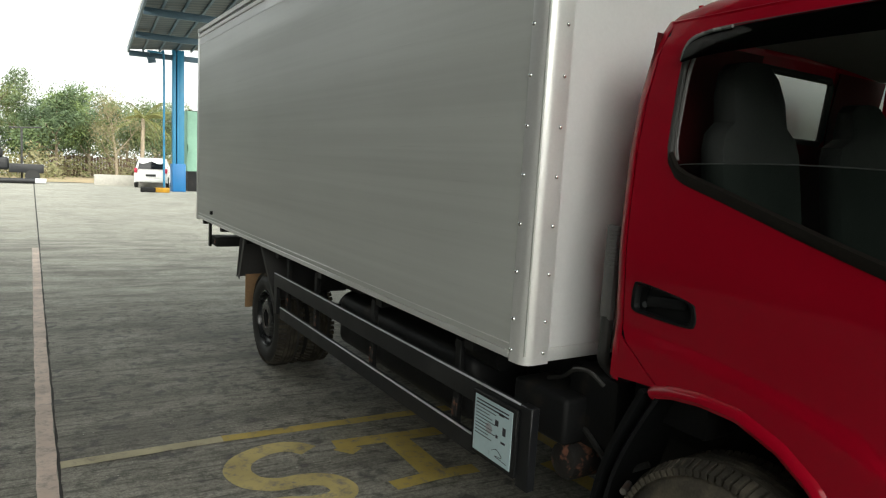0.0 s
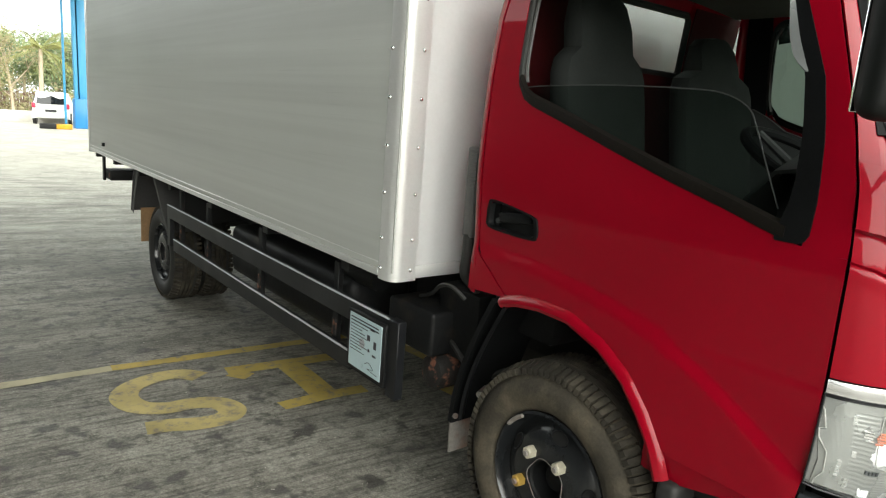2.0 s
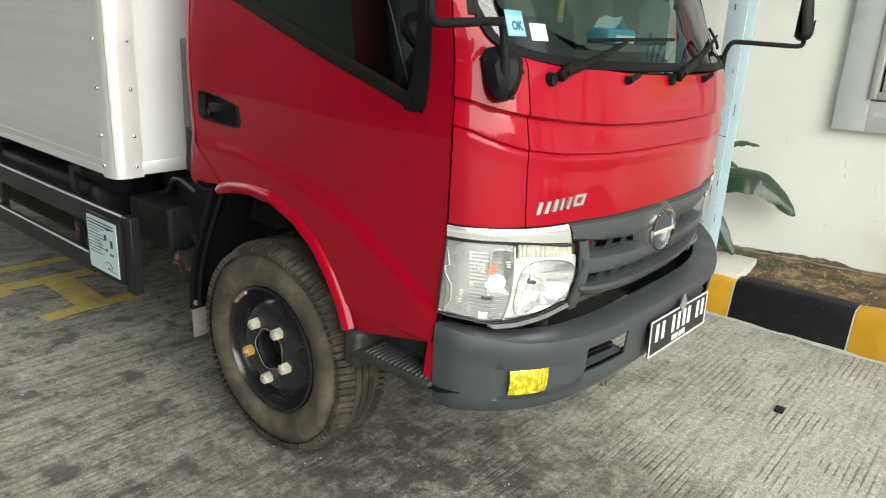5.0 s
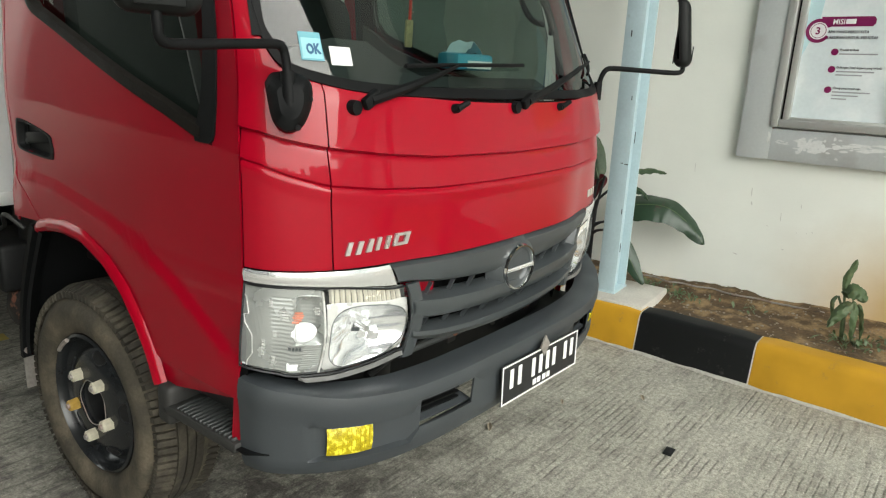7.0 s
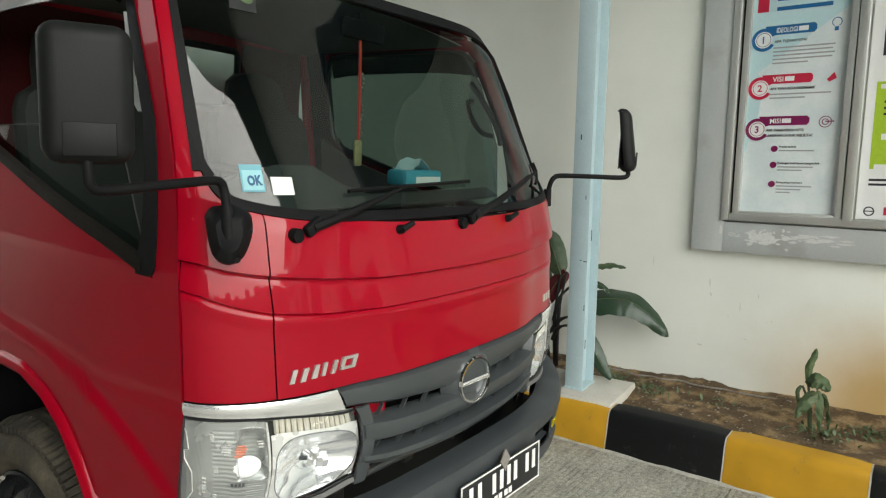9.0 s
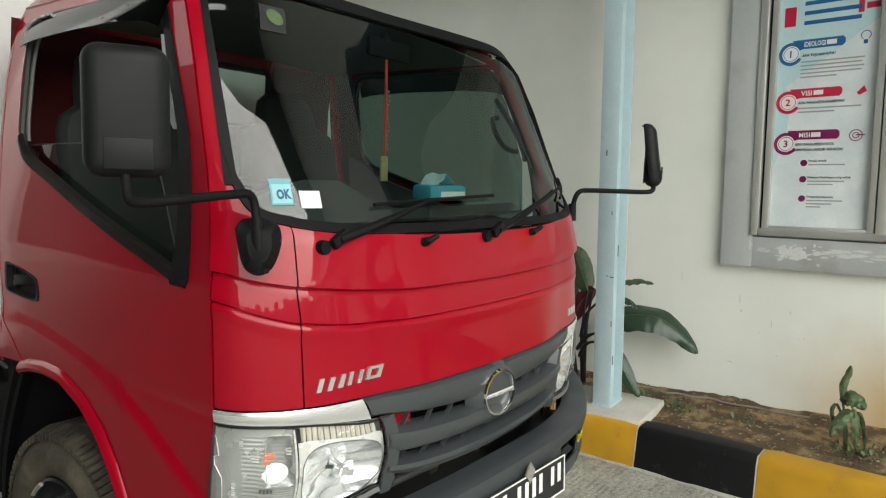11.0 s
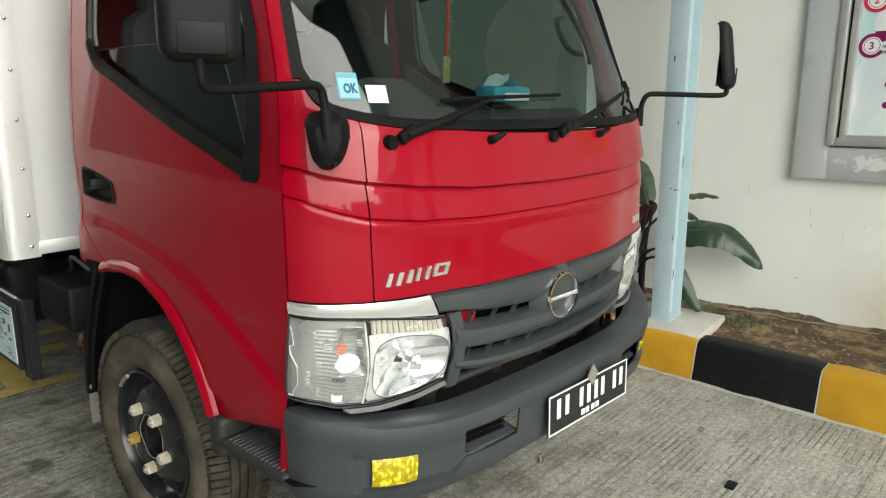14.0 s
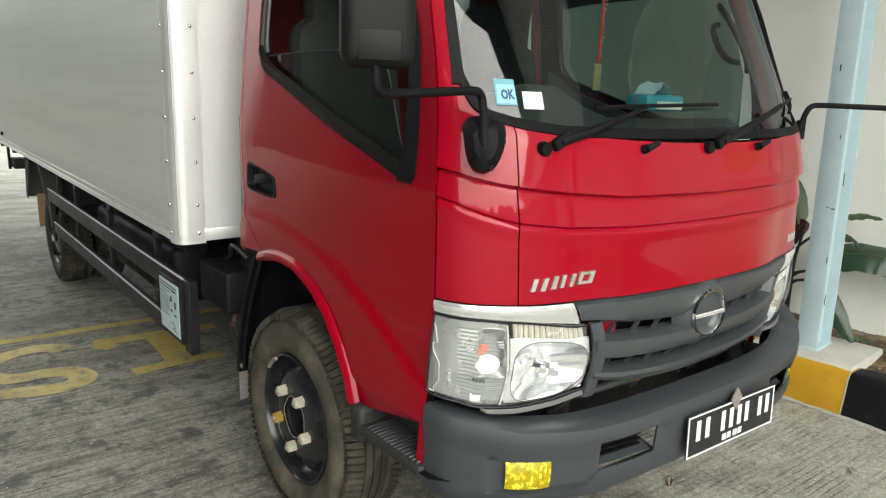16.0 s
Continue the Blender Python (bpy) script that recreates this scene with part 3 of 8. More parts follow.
def lerp(x, xs, ys):
    return float(np.interp(x, xs, ys))


def sstep(t):
    t = min(1.0, max(0.0, t))
    return t * t * (3 - 2 * t)


def steps(a, b, n):
    return [a + (b - a) * i / n for i in range(n + 1)]


def writing(name, text, size, m, material, parent, bold=0.0, width=None):
    """Flat lettering in the built-in font, made into a mesh, at m (its own x along the line)."""
    cu = bpy.data.curves.new(name, 'FONT')
    cu.body, cu.size, cu.offset, cu.extrude, cu.resolution_u = text, size, bold, 0.0004, 2
    tmp = bpy.data.objects.new(name, cu)
    me = bpy.data.meshes.new_from_object(tmp)
    me.name = name
    bpy.data.objects.remove(tmp)
    me.materials.append(material)
    ob = new(name, me)
    ob.parent = parent
    s = 1.0
    if width:
        xs = [v.co.x for v in me.vertices]
        s = width / max(1e-6, max(xs) - min(xs))
    ob.matrix_basis = m @ Matrix.Diagonal((s, 1, 1, 1))
    return ob


def B():
    return bmesh.new()

# ---- ground, painted lines, kerb, wall ----


def ground_z(x, y):
    """The yard is level round the lorry and rises gently towards its far end."""
    return lerp(y, [-400, 8, 34, 60, 400], [0, 0, 0.60, 0.95, 1.6])


bm = B()
sheet(bm, [-400, -120, -60, -30, -15, -8, -4, 0, 2, 4, 8, 15, 30, 60, 120, 400],
      [-400, -120, -60, -30, -15, -8, -4, 0, 4, 8, 12, 16, 20, 24, 28, 31, 34, 38, 42, 50, 60, 90, 150, 400],
      lambda x, y: Vector((x, y, ground_z(x, y))))
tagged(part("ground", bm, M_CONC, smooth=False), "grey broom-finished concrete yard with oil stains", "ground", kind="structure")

bm = B()
sheet(bm, [-400, -60, -30, -10, 0, 10, 30, 60, 400], [41, 46, 55, 75, 150, 400], lambda x, y: Vector((x, y, ground_z(x, y) + 0.03)))
tagged(part("dry_ground", bm, M_DRY, smooth=False), "dry sandy earth with sparse grass beyond the yard", "ground", kind="structure")


def band(name, p0, p1, w0, w1, material, label, z0=0.004):
    """A painted strip that lies on the floor from p0 to p1, with a slightly wavering edge."""
    bm = B()
    a, b = Vector((*p0, 0)), Vector((*p1, 0))
    d = (b - a).normalized()
    side = Vector((-d.y, d.x, 0))
    n = max(8, int((b - a).length / 0.12))
    L, R = [], []
    for i in range(n + 1):
        t = i / n
        c = a.lerp(b, t)
        w = (w0 + (w1 - w0) * t) / 2
        z = ground_z(c.x, c.y) + z0
        L.append(bm.verts.new(c + side * (w + random.uniform(-0.004, 0.004)) + Vector((0, 0, z))))
        R.append(bm.verts.new(c - side * (w + random.uniform(-0.004, 0.004)) + Vector((0, 0, z))))
    for i in range(n):
        bm.faces.new((L[i], L[i + 1], R[i + 1], R[i]))
    return tagged(part(name, bm, material, smooth=False), label, "floor marking", kind="structure")


band("line_red", (0.245, 1.2), (0.30, 12.3), 0.085, 0.10, M_LINER, "faded reddish stripe worn into the concrete")
band("joint_line", (0.295, 1.2), (0.36, 12.3), 0.010, 0.014, M_CRACK, "dark open joint beside the faded stripe", 0.005)
band("joint_far", (0.36, 12.3), (0.50, 40.0), 0.02, 0.05, M_CRACK, "dark open joint across the yard", 0.005)
band("line_pale", (0.31, 2.735), (1.10, 2.725), 0.09, 0.085, M_LINEW, "pale scuffed stretch of the bay line")
band("line_yellow", (1.10, 2.725), (2.75, 2.60), 0.085, 0.09, M_LINEY, "yellow bay line painted on the floor", 0.0045)


def stroke(bm, pts, w, z=0.005):
    """A brush stroke of width w through floor points."""
    P = smooth_line([(x, y, 0) for x, y in pts], 6)
    n = len(P)
    L, R = [], []
    for i, p in enumerate(P):
        t = (P[min(i + 1, n - 1)] - P[max(i - 1, 0)]).normalized()
        s = Vector((-t.y, t.x, 0)) * (w / 2)
        L.append(bm.verts.new(p + s + Vector((0, 0, z))))
        R.append(bm.verts.new(p - s + Vector((0, 0, z))))
    for i in range(n - 1):
        bm.faces.new((L[i], L[i + 1], R[i + 1], R[i]))


bm = B()
stroke(bm, [(1.47, 2.36), (1.40, 2.45), (1.28, 2.47), (1.13, 2.40), (1.06, 2.27), (1.09, 2.12), (1.20, 2.04), (1.33, 2.03), (1.43, 1.97), (1.46, 1.86), (1.40, 1.79), (1.28, 1.79), (1.16, 1.84), (1.06, 1.86)], 0.135)
part("letter_s", bm, M_LINES, smooth=False)
bpy.data.objects["letter_s"].name = "floor_letter"
tagged(bpy.data.objects["floor_letter"], "yellow letter S painted on the concrete", "floor marking", "letters on the floor", "structure")
bm = B()
stroke(bm, [(1.62, 2.37), (1.95, 2.33), (2.32, 2.29)], 0.12)
stroke(bm, [(1.965, 2.33), (1.955, 2.05), (1.935, 1.80)], 0.15, 0.006)
stroke(bm, [(1.68, 1.775), (1.95, 1.78), (2.16, 1.76)], 0.10, 0.0055)
stroke(bm, [(1.63, 2.33), (1.70, 2.23)], 0.10, 0.0058)
tagged(part("floor_letter", bm, M_LINEY, smooth=False), "yellow letter T painted on the concrete", "floor marking", "letters on the floor", "structure")
for i, (x, y) in enumerate([(2.75, 2.0), (2.55, 1.35)]):
    bm = B()
    stroke(bm, [(x, y + 0.3), (x + 0.02, y), (x, y - 0.3)], 0.11)
    tagged(part("floor_letter", bm, M_LINEY, smooth=False), "yellow paint stroke under the lorry", "floor marking", "letters on the floor", "structure")

M_MORTAR = surf("grey_mortar", (0.36, 0.35, 0.31), 0.9, 0, 0.3, 14, 90, 0.3)
KERB = pose(4.115, -1.0, 0, 0, 0, -4.0)
KERB_LEN = 0.577


def kerb_block(s0, s1, material, label):
    bm = B()
    prof = [(0.0, 0.0), (0.030, 0.175), (0.036, 0.200), (0.052, 0.215), (0.075, 0.220), (0.165, 0.218), (0.180, 0.205), (0.185, 0.0)]
    n = 8
    rows = []
    for i in range(n + 1):
        s = s0 + 0.004 + (s1 - s0 - 0.008) * i / n
        edge = 0.006 if i in (0, n) else 0.0
        rows.append([bm.verts.new((x + (edge if z > 0.05 else 0) * (1 if x < 0.1 else -1) + random.uniform(-0.0015, 0.0015), s, max(0, z - edge + random.uniform(-0.0015, 0.0015) * (z > 0.05)))) for x, z in prof])
    for i in range(n):
        for j in range(len(prof) - 1):
            bm.faces.new((rows[i][j], rows[i][j + 1], rows[i + 1][j + 1], rows[i + 1][j]))
    bm.faces.new(rows[0])
    bm.faces.new(rows[-1][::-1])
    ob = part("kerb_stone", bm, material)
    ob.matrix_world = KERB
    return tagged(ob, label, "kerb", "kerb stones along the planting bed", "structure")


for k in range(-8, 14):
    s0 = -0.36 + k * KERB_LEN
    black = k % 2 == 0
    kerb_block(s0, s0 + KERB_LEN, M_KBLK if black else M_KYEL, "black painted concrete kerb stone" if black else "yellow painted concrete kerb stone with scuffs")
# pale mortar at the joints and along the kerb's foot
bm = B()
for k in range(-8, 15):
    s = -0.36 + k * KERB_LEN
    sheet(bm, [s - 0.0032, s + 0.0032], [0, 1, 2, 3], lambda u, v: Vector([(0.004, u, 0.002), (0.034, u, 0.172), (0.056, u, 0.209), (0.165, u, 0.212)][int(v)]))
ob = part("kerb_joint", bm, M_BASE, smooth=False)
ob.matrix_world = KERB
tagged(ob, "pale mortar in the kerb joints", "kerb", kind="structure")
bm = B()
sheet(bm, steps(-5, 7.7, 90), [0, 1], lambda u, v: Vector((-0.004 - 0.022 * max(0, .3 + noise.noise(Vector((u * 5, 0, 0))) + .6 * noise.noise(Vector((u * 17, 3, 0)))) if v == 0 else 0.010, u, 0.001 if v == 0 else 0.016)), 0.003)
ob = part("kerb_foot", bm, M_MORTAR)
ob.matrix_world = KERB
tagged(ob, "rough mortar along the foot of the kerb", "kerb", kind="structure")

M_MARK = surf("grey_scratch", (0.58, 0.57, 0.54), 0.8, 0, 0.2, 30, 90, 0)
WALL = pose(4.98, -1.0, 0, 0, 0, -4.0)
bm = B()
block(bm, 0.0, 0.25, -35, 9, -0.1, 7.45)
ob = part("wall_east", bm, M_PLASTER, smooth=False)
ob.matrix_world = WALL
tagged(ob, "white plastered wall with an ochre damp stain", "wall", kind="structure")

# scratches and specks on the plaster
for sy, z, dy, dz in ((-.089, .80, .006, .05), (-.098, .735, .010, .02), (-.355, .756, .005, .022), (-.354, .607, .004, .010), (-.405, .612, .005, .006), (-.432, .622, .007, .006), (-.052, .425, .03, .008), (-.262, .68, .004, .05), (-.20, .62, .012, .004), (-.30, .50, .016, .005), (.25, .9, .004, .06), (.05, 1.6, .004, .08)):
    bm = B()
    vs = [bm.verts.new((-.002, sy + a * dy / 2, z + b * dz / 2)) for a, b in ((-1, -.8), (-.2, -1), (.6, -.3), (1, .9), (.1, 1), (-.6, .2))]
    bm.faces.new(vs)
    ob = part("wall_mark", bm, M_MARK, smooth=False)
    ob.matrix_world = WALL
    tagged(ob, "small grey scratch on the plaster", "scratch", "scratches on the wall", "structure")
# planting bed
M_PEB = surf("pebble", (0.26, 0.22, 0.17), 0.9, 0, 0.4, 40, 90, 0.2)
bm = B()


def soil(u, v):
    h = 0.185 + 0.03 * noise.noise(Vector((u * 3, v * 3, 1))) + 0.014 * noise.noise(Vector((u * 14, v * 14, 5))) + 0.006 * noise.noise(Vector((u * 40, v * 40, 2)))
    h += 0.02 * sstep((v - 0.55) / 0.3)
    return Vector((v, u, h))


sheet(bm, steps(-4, 3.2, 190), steps(0.17, 0.90, 34), soil)
ob = part("soil", bm, M_SOIL)
ob.matrix_world = KERB
tagged(ob, "bare brown soil in the planting bed", "soil", kind="structure")
bm = B()
for i in range(900):
    s, v = random.uniform(-2.2, 1.2), random.uniform(0.2, 0.86)
    p = soil(s, v)
    r = random.choice([0.003, 0.004, 0.005, 0.008])
    bmesh.ops.create_icosphere(bm, subdivisions=1, radius=r, matrix=Matrix.Translation(p + Vector((0, 0, r * 0.3))) @ Matrix.Diagonal((1, random.uniform(0.6, 1.2), 0.6, 1)))
ob = part("pebbles", bm, M_PEB, smooth=False, kind="stuff")
ob.matrix_world = KERB
tagged(ob, "small stones and crumbs scattered on the soil", "gravel", kind="stuff")

# post on its pad
pad = thing("post", "pale blue painted steel column with scratched flanges", "column", kind="structure")
bm = B()
block(bm, 4.20, 4.63, -0.785, -0.30, 0.10, 0.232, 0.008)
part("pad", bm, M_BASE, pad, "pale concrete pad under the column")
bm = B()
PX, PY, PW, PD = 4.31, -0.532, 0.100, 0.18
block(bm, PX, PX + 0.011, PY - PW / 2, PY + PW / 2, 0.24, 5.1, 0.002)
block(bm, PX + PD - 0.011, PX + PD, PY - PW / 2, PY + PW / 2, 0.24, 5.1, 0.002)
block(bm, PX + 0.011, PX + PD - 0.011, PY - 0.004, PY + 0.004, 0.24, 5.1)
part("beam", bm, M_POST, pad)
bm = B()
block(bm, PX - 0.006, PX + PD + 0.006, PY - PW / 2 - 0.006, PY + PW / 2 + 0.006, 0.231, 0.243, 0.002)
part("base_plate", bm, M_POST, pad)

for py, pz, dy, dz in ((-.570, .955, .020, .005), (-.545, .960, .012, .004), (-.575, .700, .004, .030), (-.560, 1.30, .004, .02), (-.590, .500, .003, .05), (-.52, 1.62, .006, .03), (-.60, 1.10, .003, .06)):
    bm = B()
    block(bm, PX - .0012, PX + .002, py - dy / 2, py + dy / 2, pz - dz / 2, pz + dz / 2)
    part("scratch", bm, M_STALK, pad, "dark scratch through the paint", smooth=False)

# further columns along the bed, added out of view as streaks in reflections
for k in (1, 2, 3, 4):
    copy_thing(pad, Matrix.Translation((4.6 * k * math.sin(radians(-4)), -4.6 * k * math.cos(radians(4)), 0)))
# dark panels added out of view to break up the white wall's reflection
for k, (a, b) in enumerate(((-9.4, -7.2), (-14.2, -11.6), (-20.0, -16.5))):
    bm = B()
    block(bm, -.03, .01, a, b, .02, 2.6)
    ob = part("door_%d" % (k + 1), bm, M_STEEL, smooth=False)
    ob.matrix_world = WALL
    tagged(ob, "unseen dark panel on the white wall, added for reflections", "door", kind="structure")

awning = thing("awning", "low sheet metal awning over the planting bed", "awning", kind="structure", at=WALL)
bm = B()
sheet(bm, steps(-30, 8.5, 385), [-1.05, -.5, -.01], lambda s, x: Vector((x, s, 3.52 - 0.10 * x * -1 + 0.012 * (round(s * 10) % 3 == 0))), 0.004)
part("roof_sheet", bm, M_STEEL, awning, "corrugated awning sheet", smooth=False)
bm = B()
block(bm, -1.06, -.98, -30, 8.5, 3.30, 3.42, 0.004)
part("edge_beam", bm, M_STEEL, awning)

# notice board on the wall
BOARD = WALL @ Matrix(((0, 0, -1, 0), (-1, 0, 0, 0), (0, 1, 0, 0), (0, 0, 0, 1)))  # local x runs along the wall, y up, z out of it
board = thing("notice_board", "grey framed notice board with two printed posters", "notice board", at=BOARD)


def frame_bars(bm, x0, x1, y0, y1, w, z0, z1, bev=0.003):
    block(bm, x0, x0 + w, y0, y1, z0, z1, bev)
    block(bm, x1 - w, x1, y0, y1, z0, z1, bev)
    block(bm, x0 + w, x1 - w, y0, y0 + w, z0, z1, bev)
    block(bm, x0 + w, x1 - w, y1 - w, y1, z0, z1, bev)


BT = 2.85
bm = B()
frame_bars(bm, -0.018, 3.2, 0.998, BT, 0.170, 0.0, 0.05, 0.003)
part("outer_frame", bm, M_FRAME, board, "flat grey painted frame, scuffed white along the bottom")
bm = B()
frame_bars(bm, 0.137, 3.02, 1.177, BT - 0.177, 0.042, 0.001, 0.066, 0.008)
block(bm, 0.728, 0.775, 1.19, BT - 0.19, 0.001, 0.066, 0.006)
part("inner_frame", bm, M_ALUFRAME, board, "brushed aluminium inner frame")
bm = B()
frame_bars(bm, 0.192, 0.722, 1.2, BT - 0.2, 0.033, 0.004, 0.05, 0.004)
part("door_frame", bm, M_ALUFRAME, board, "thin aluminium frame round the poster")
bm = B()
frame_bars(bm, 0.178, 0.736, 1.186, BT - 0.186, 0.012, 0.003, 0.02, 0)
part("gap", bm, M_BLACK, board)
M_SCUFF = surf("filler", (0.66, 0.67, 0.66), 0.7, 0, 0.1, 20, 90, 0.0)
rnd2 = random.Random(11)
for cx, cy, w, h, n in ((.37, 1.09, .12, .07, 60), (.33, 1.105, .05, .04, 30), (.62, 1.10, .30, .03, 24), (.20, 1.10, .05, .01, 6), (.14, 1.12, .006, .07, 14)):
    bm = B()
    for k in range(n):
        x, y = cx + rnd2.gauss(0, w * .4), cy + rnd2.gauss(0, h * .35)
        a, b = rnd2.uniform(.006, w * .16 + .006), rnd2.uniform(.003, h * .12 + .004)
        vs = [bm.verts.new((x + a * math.cos(q) * rnd2.uniform(.6, 1.2), y + b * math.sin(q) * rnd2.uniform(.6, 1.2), .0506 + .00002 * k)) for q in steps(0, 2 * math.pi, 9)[:-1]]
        bm.faces.new(vs)
    part("scuff", bm, M_SCUFF, board, "bare white filler showing through the grey paint", smooth=False, kind="stuff")

poster = thing("poster", "printed poster with three numbered headings on pale blue", "poster", at=BOARD)
bm = B()
block(bm, 0.222, 0.692, 1.232, BT - 0.23, 0.008, 0.012)
part("sheet", bm, M_POSTER, poster, smooth=False)
bm = B()
slab(bm, [(0.224, 1.95), (0.45, 2.12), (0.69, 2.30), (0.69, BT - 0.24), (0.224, BT - 0.24)], 0.0008, Matrix.Translation((0, 0, 0.012)))
part("blue_field", bm, M_SKYBLUE, poster, smooth=False)
bm = B()
slab(bm, [(0.224, 1.55), (0.28, 1.70), (0.30, 1.93), (0.224, 2.05)], 0.0008, Matrix.Translation((0, 0, 0.0124)))
part("blue_field", bm, M_SKYBLUE, poster, smooth=False)
M_NAVY = surf("navy_print", (0.015, 0.13, 0.32), 0.4, 0, 0.05, 9, 60, 0)
M_CRIM = surf("crimson_print", (0.55, 0.02, 0.06), 0.4, 0, 0.05, 9, 60, 0)
M_PLUM = surf("plum_print", (0.20, 0.008, 0.085), 0.4, 0, 0.05, 9, 60, 0)
M_INK = surf("dark_print", (0.03, 0.03, 0.04), 0.5, 0, 0.05, 9, 60, 0)
M_GREYINK = surf("grey_print", (0.36, 0.37, 0.39), 0.5, 0, 0.05, 9, 60, 0)


def up(x, y, z=0.0):
    return Matrix.Translation((x, y, z))


def disc_ring(bm, x, y, r0, r1, z, a0=0.0, a1=360.0, n=28):
    sheet(bm, steps(radians(a0), radians(a1), n), [r0, r1], lambda a, r: Vector((x + r * math.cos(a), y + r * math.sin(a), z)))


for y, ink, head, num in ((2.20, M_NAVY, "IDEOLOGI", "1"), (1.945, M_CRIM, "VISI", "2"), (1.725, M_PLUM, "MISI", "3")):
    bm = B()
    slab(bm, [(0.31, y - 0.024), (0.525, y - 0.024), (0.536, y - 0.010), (0.536, y + 0.012), (0.525, y + 0.024), (0.29, y + 0.024)], 0.0008, up(0, 0, 0.0134))
    disc_ring(bm, 0.285, y - 0.045, 0.043, 0.060, 0.0146, 20, 330)
    part("heading_bar", bm, ink, poster, smooth=False)
    bm = B()
    disc_ring(bm, 0.285, y - 0.045, 0.0, 0.043, 0.0148)
    part("number_disc", bm, M_WHITE, poster, smooth=False)
    bm = B()
    disc_ring(bm, 0.285, y - 0.045, 0.034, 0.037, 0.0152)
    part("number_ring", bm, ink, poster, smooth=False)
    writing("number", num, 0.05, up(0.271, y - 0.062, 0.0156), ink, poster, 0.001)
    w = 0.10 if len(head) > 5 else 0.052
    writing("heading", head, 0.036, up(0.345, y - 0.013, 0.0148), M_WHITE, poster, 0.0006, w)
    bm = B()
    block(bm, 0.352 + w, 0.352 + w + 0.045, y - 0.012, y + 0.012, 0.0144, 0.0150)
    part("mark_bar", bm, M_WHITE, poster, smooth=False)
for text, x, y, w in (("APA TUJUAN KITA?", 0.34, 2.135, 0.155), ("APA YANG KITA INGINKAN?", 0.335, 1.888, 0.215),
                      ("APA YANG PERLU KITA", 0.33, 1.668, 0.185), ("LAKUKAN UNTUK VISI KITA?", 0.33, 1.640, 0.225)):
    writing("question", text, 0.020, up(x, y, 0.0142), M_INK, poster, 0.0003, w)
for text, y, w in (("Produk terbaik", 1.582, 0.085), ("Dukungan Total Support yang terbaik", 1.495, 0.20), ("Orang yang terpercaya", 1.392, 0.125)):
    writing("point", text, 0.015, up(0.40, y, 0.0142), M_INK, poster, 0.0002, w)
    bm = B()
    disc_ring(bm, 0.378, y - 0.006, 0.0, 0.017, 0.0142)
    part("bullet", bm, M_PLUM, poster, smooth=False)


def text_bar(parent, x0, x1, y, h, z, material):
    bm = B()
    block(bm, x0, x1, y, y + h, z, z + 0.0005)
    return part("text_bar", bm, material, parent, smooth=False)


for y0, n in ((2.105, 5), (1.862, 2)):
    for i in range(n):
        text_bar(poster, 0.335, 0.625 - (0.12 if i == n - 1 else 0.01 * (i % 2)), y0 - i * 0.020, 0.0075, 0.0138, M_GREYINK)
for y0, n in ((1.563, 1), (1.476, 2), (1.373, 3)):
    for i in range(n):
        text_bar(poster, 0.40, 0.62 - 0.05 * (i + 1), y0 - i * 0.017, 0.0065, 0.0138, M_GREYINK)
bm = B()
disc_ring(bm, 0.625, 2.215, 0.019, 0.023, 0.0140, -60, 240)
block(bm, 0.616, 0.634, 2.172, 2.192, 0.0137, 0.0142)
part("bulb_drawing", bm, M_NAVY, poster, smooth=False)
bm = B()
slab(bm, [(0.60, 1.93), (0.612, 1.918), (0.645, 1.935), (0.632, 1.965)], 0.0005, up(0, 0, 0.0138))
part("horn_drawing", bm, M_CRIM, poster, smooth=False)
bm = B()
disc_ring(bm, 0.61, 1.715, 0.026, 0.030, 0.0140)
disc_ring(bm, 0.61, 1.715, 0.012, 0.016, 0.0140)
block(bm, 0.61, 0.65, 1.714, 1.720, 0.0137, 0.0142)
part("target_drawing", bm, M_PLUM, poster, smooth=False)
bm = B()
block(bm, 0.245, 0.30, 2.30, 2.40, 0.0136, 0.0142)
part("red_mark", bm, M_CRIM, poster, smooth=False)
bm = B()
block(bm, 0.585, 0.61, 2.33, 2.39, 0.0136, 0.0142)
block(bm, 0.62, 0.68, 2.345, 2.375, 0.0136, 0.0142)
part("corner_mark", bm, M_CRIM, poster, smooth=False)
for i in range(5):
    text_bar(poster, 0.34, 0.60, 2.50 - i * 0.05, 0.02, 0.0138, M_NAVY)

poster2 = thing("poster", "white printed poster with a lime green panel", "poster", at=BOARD)
bm = B()
block(bm, 0.782, 1.42, 1.222, BT - 0.225, 0.008, 0.012)
part("sheet", bm, M_WHITE, poster2, smooth=False)
M_LIME = surf("lime_print", (0.40, 0.58, 0.04), 0.4, 0, 0.08, 9, 60, 0)
bm = B()
block(bm, 0.822, 1.40, 1.475, 1.905, 0.012, 0.0128)
part("green_panel", bm, M_LIME, poster2, smooth=False)
bm = B()
block(bm, 0.835, 1.40, 2.03, 2.55, 0.012, 0.0128)
part("dark_photo", bm, M_INK, poster2, smooth=False)
bm = B()
block(bm, 0.90, 1.40, 1.245, 1.285, 0.012, 0.0128)
part("red_band", bm, M_CRIM, poster2, smooth=False)
bm = B()
disc_ring(bm, 0.838, 1.262, 0.018, 0.024, 0.0130)
block(bm, 0.818, 0.858, 1.260, 1.265, 0.0126, 0.0132)
part("oval_mark", bm, M_INK, poster2, smooth=False)
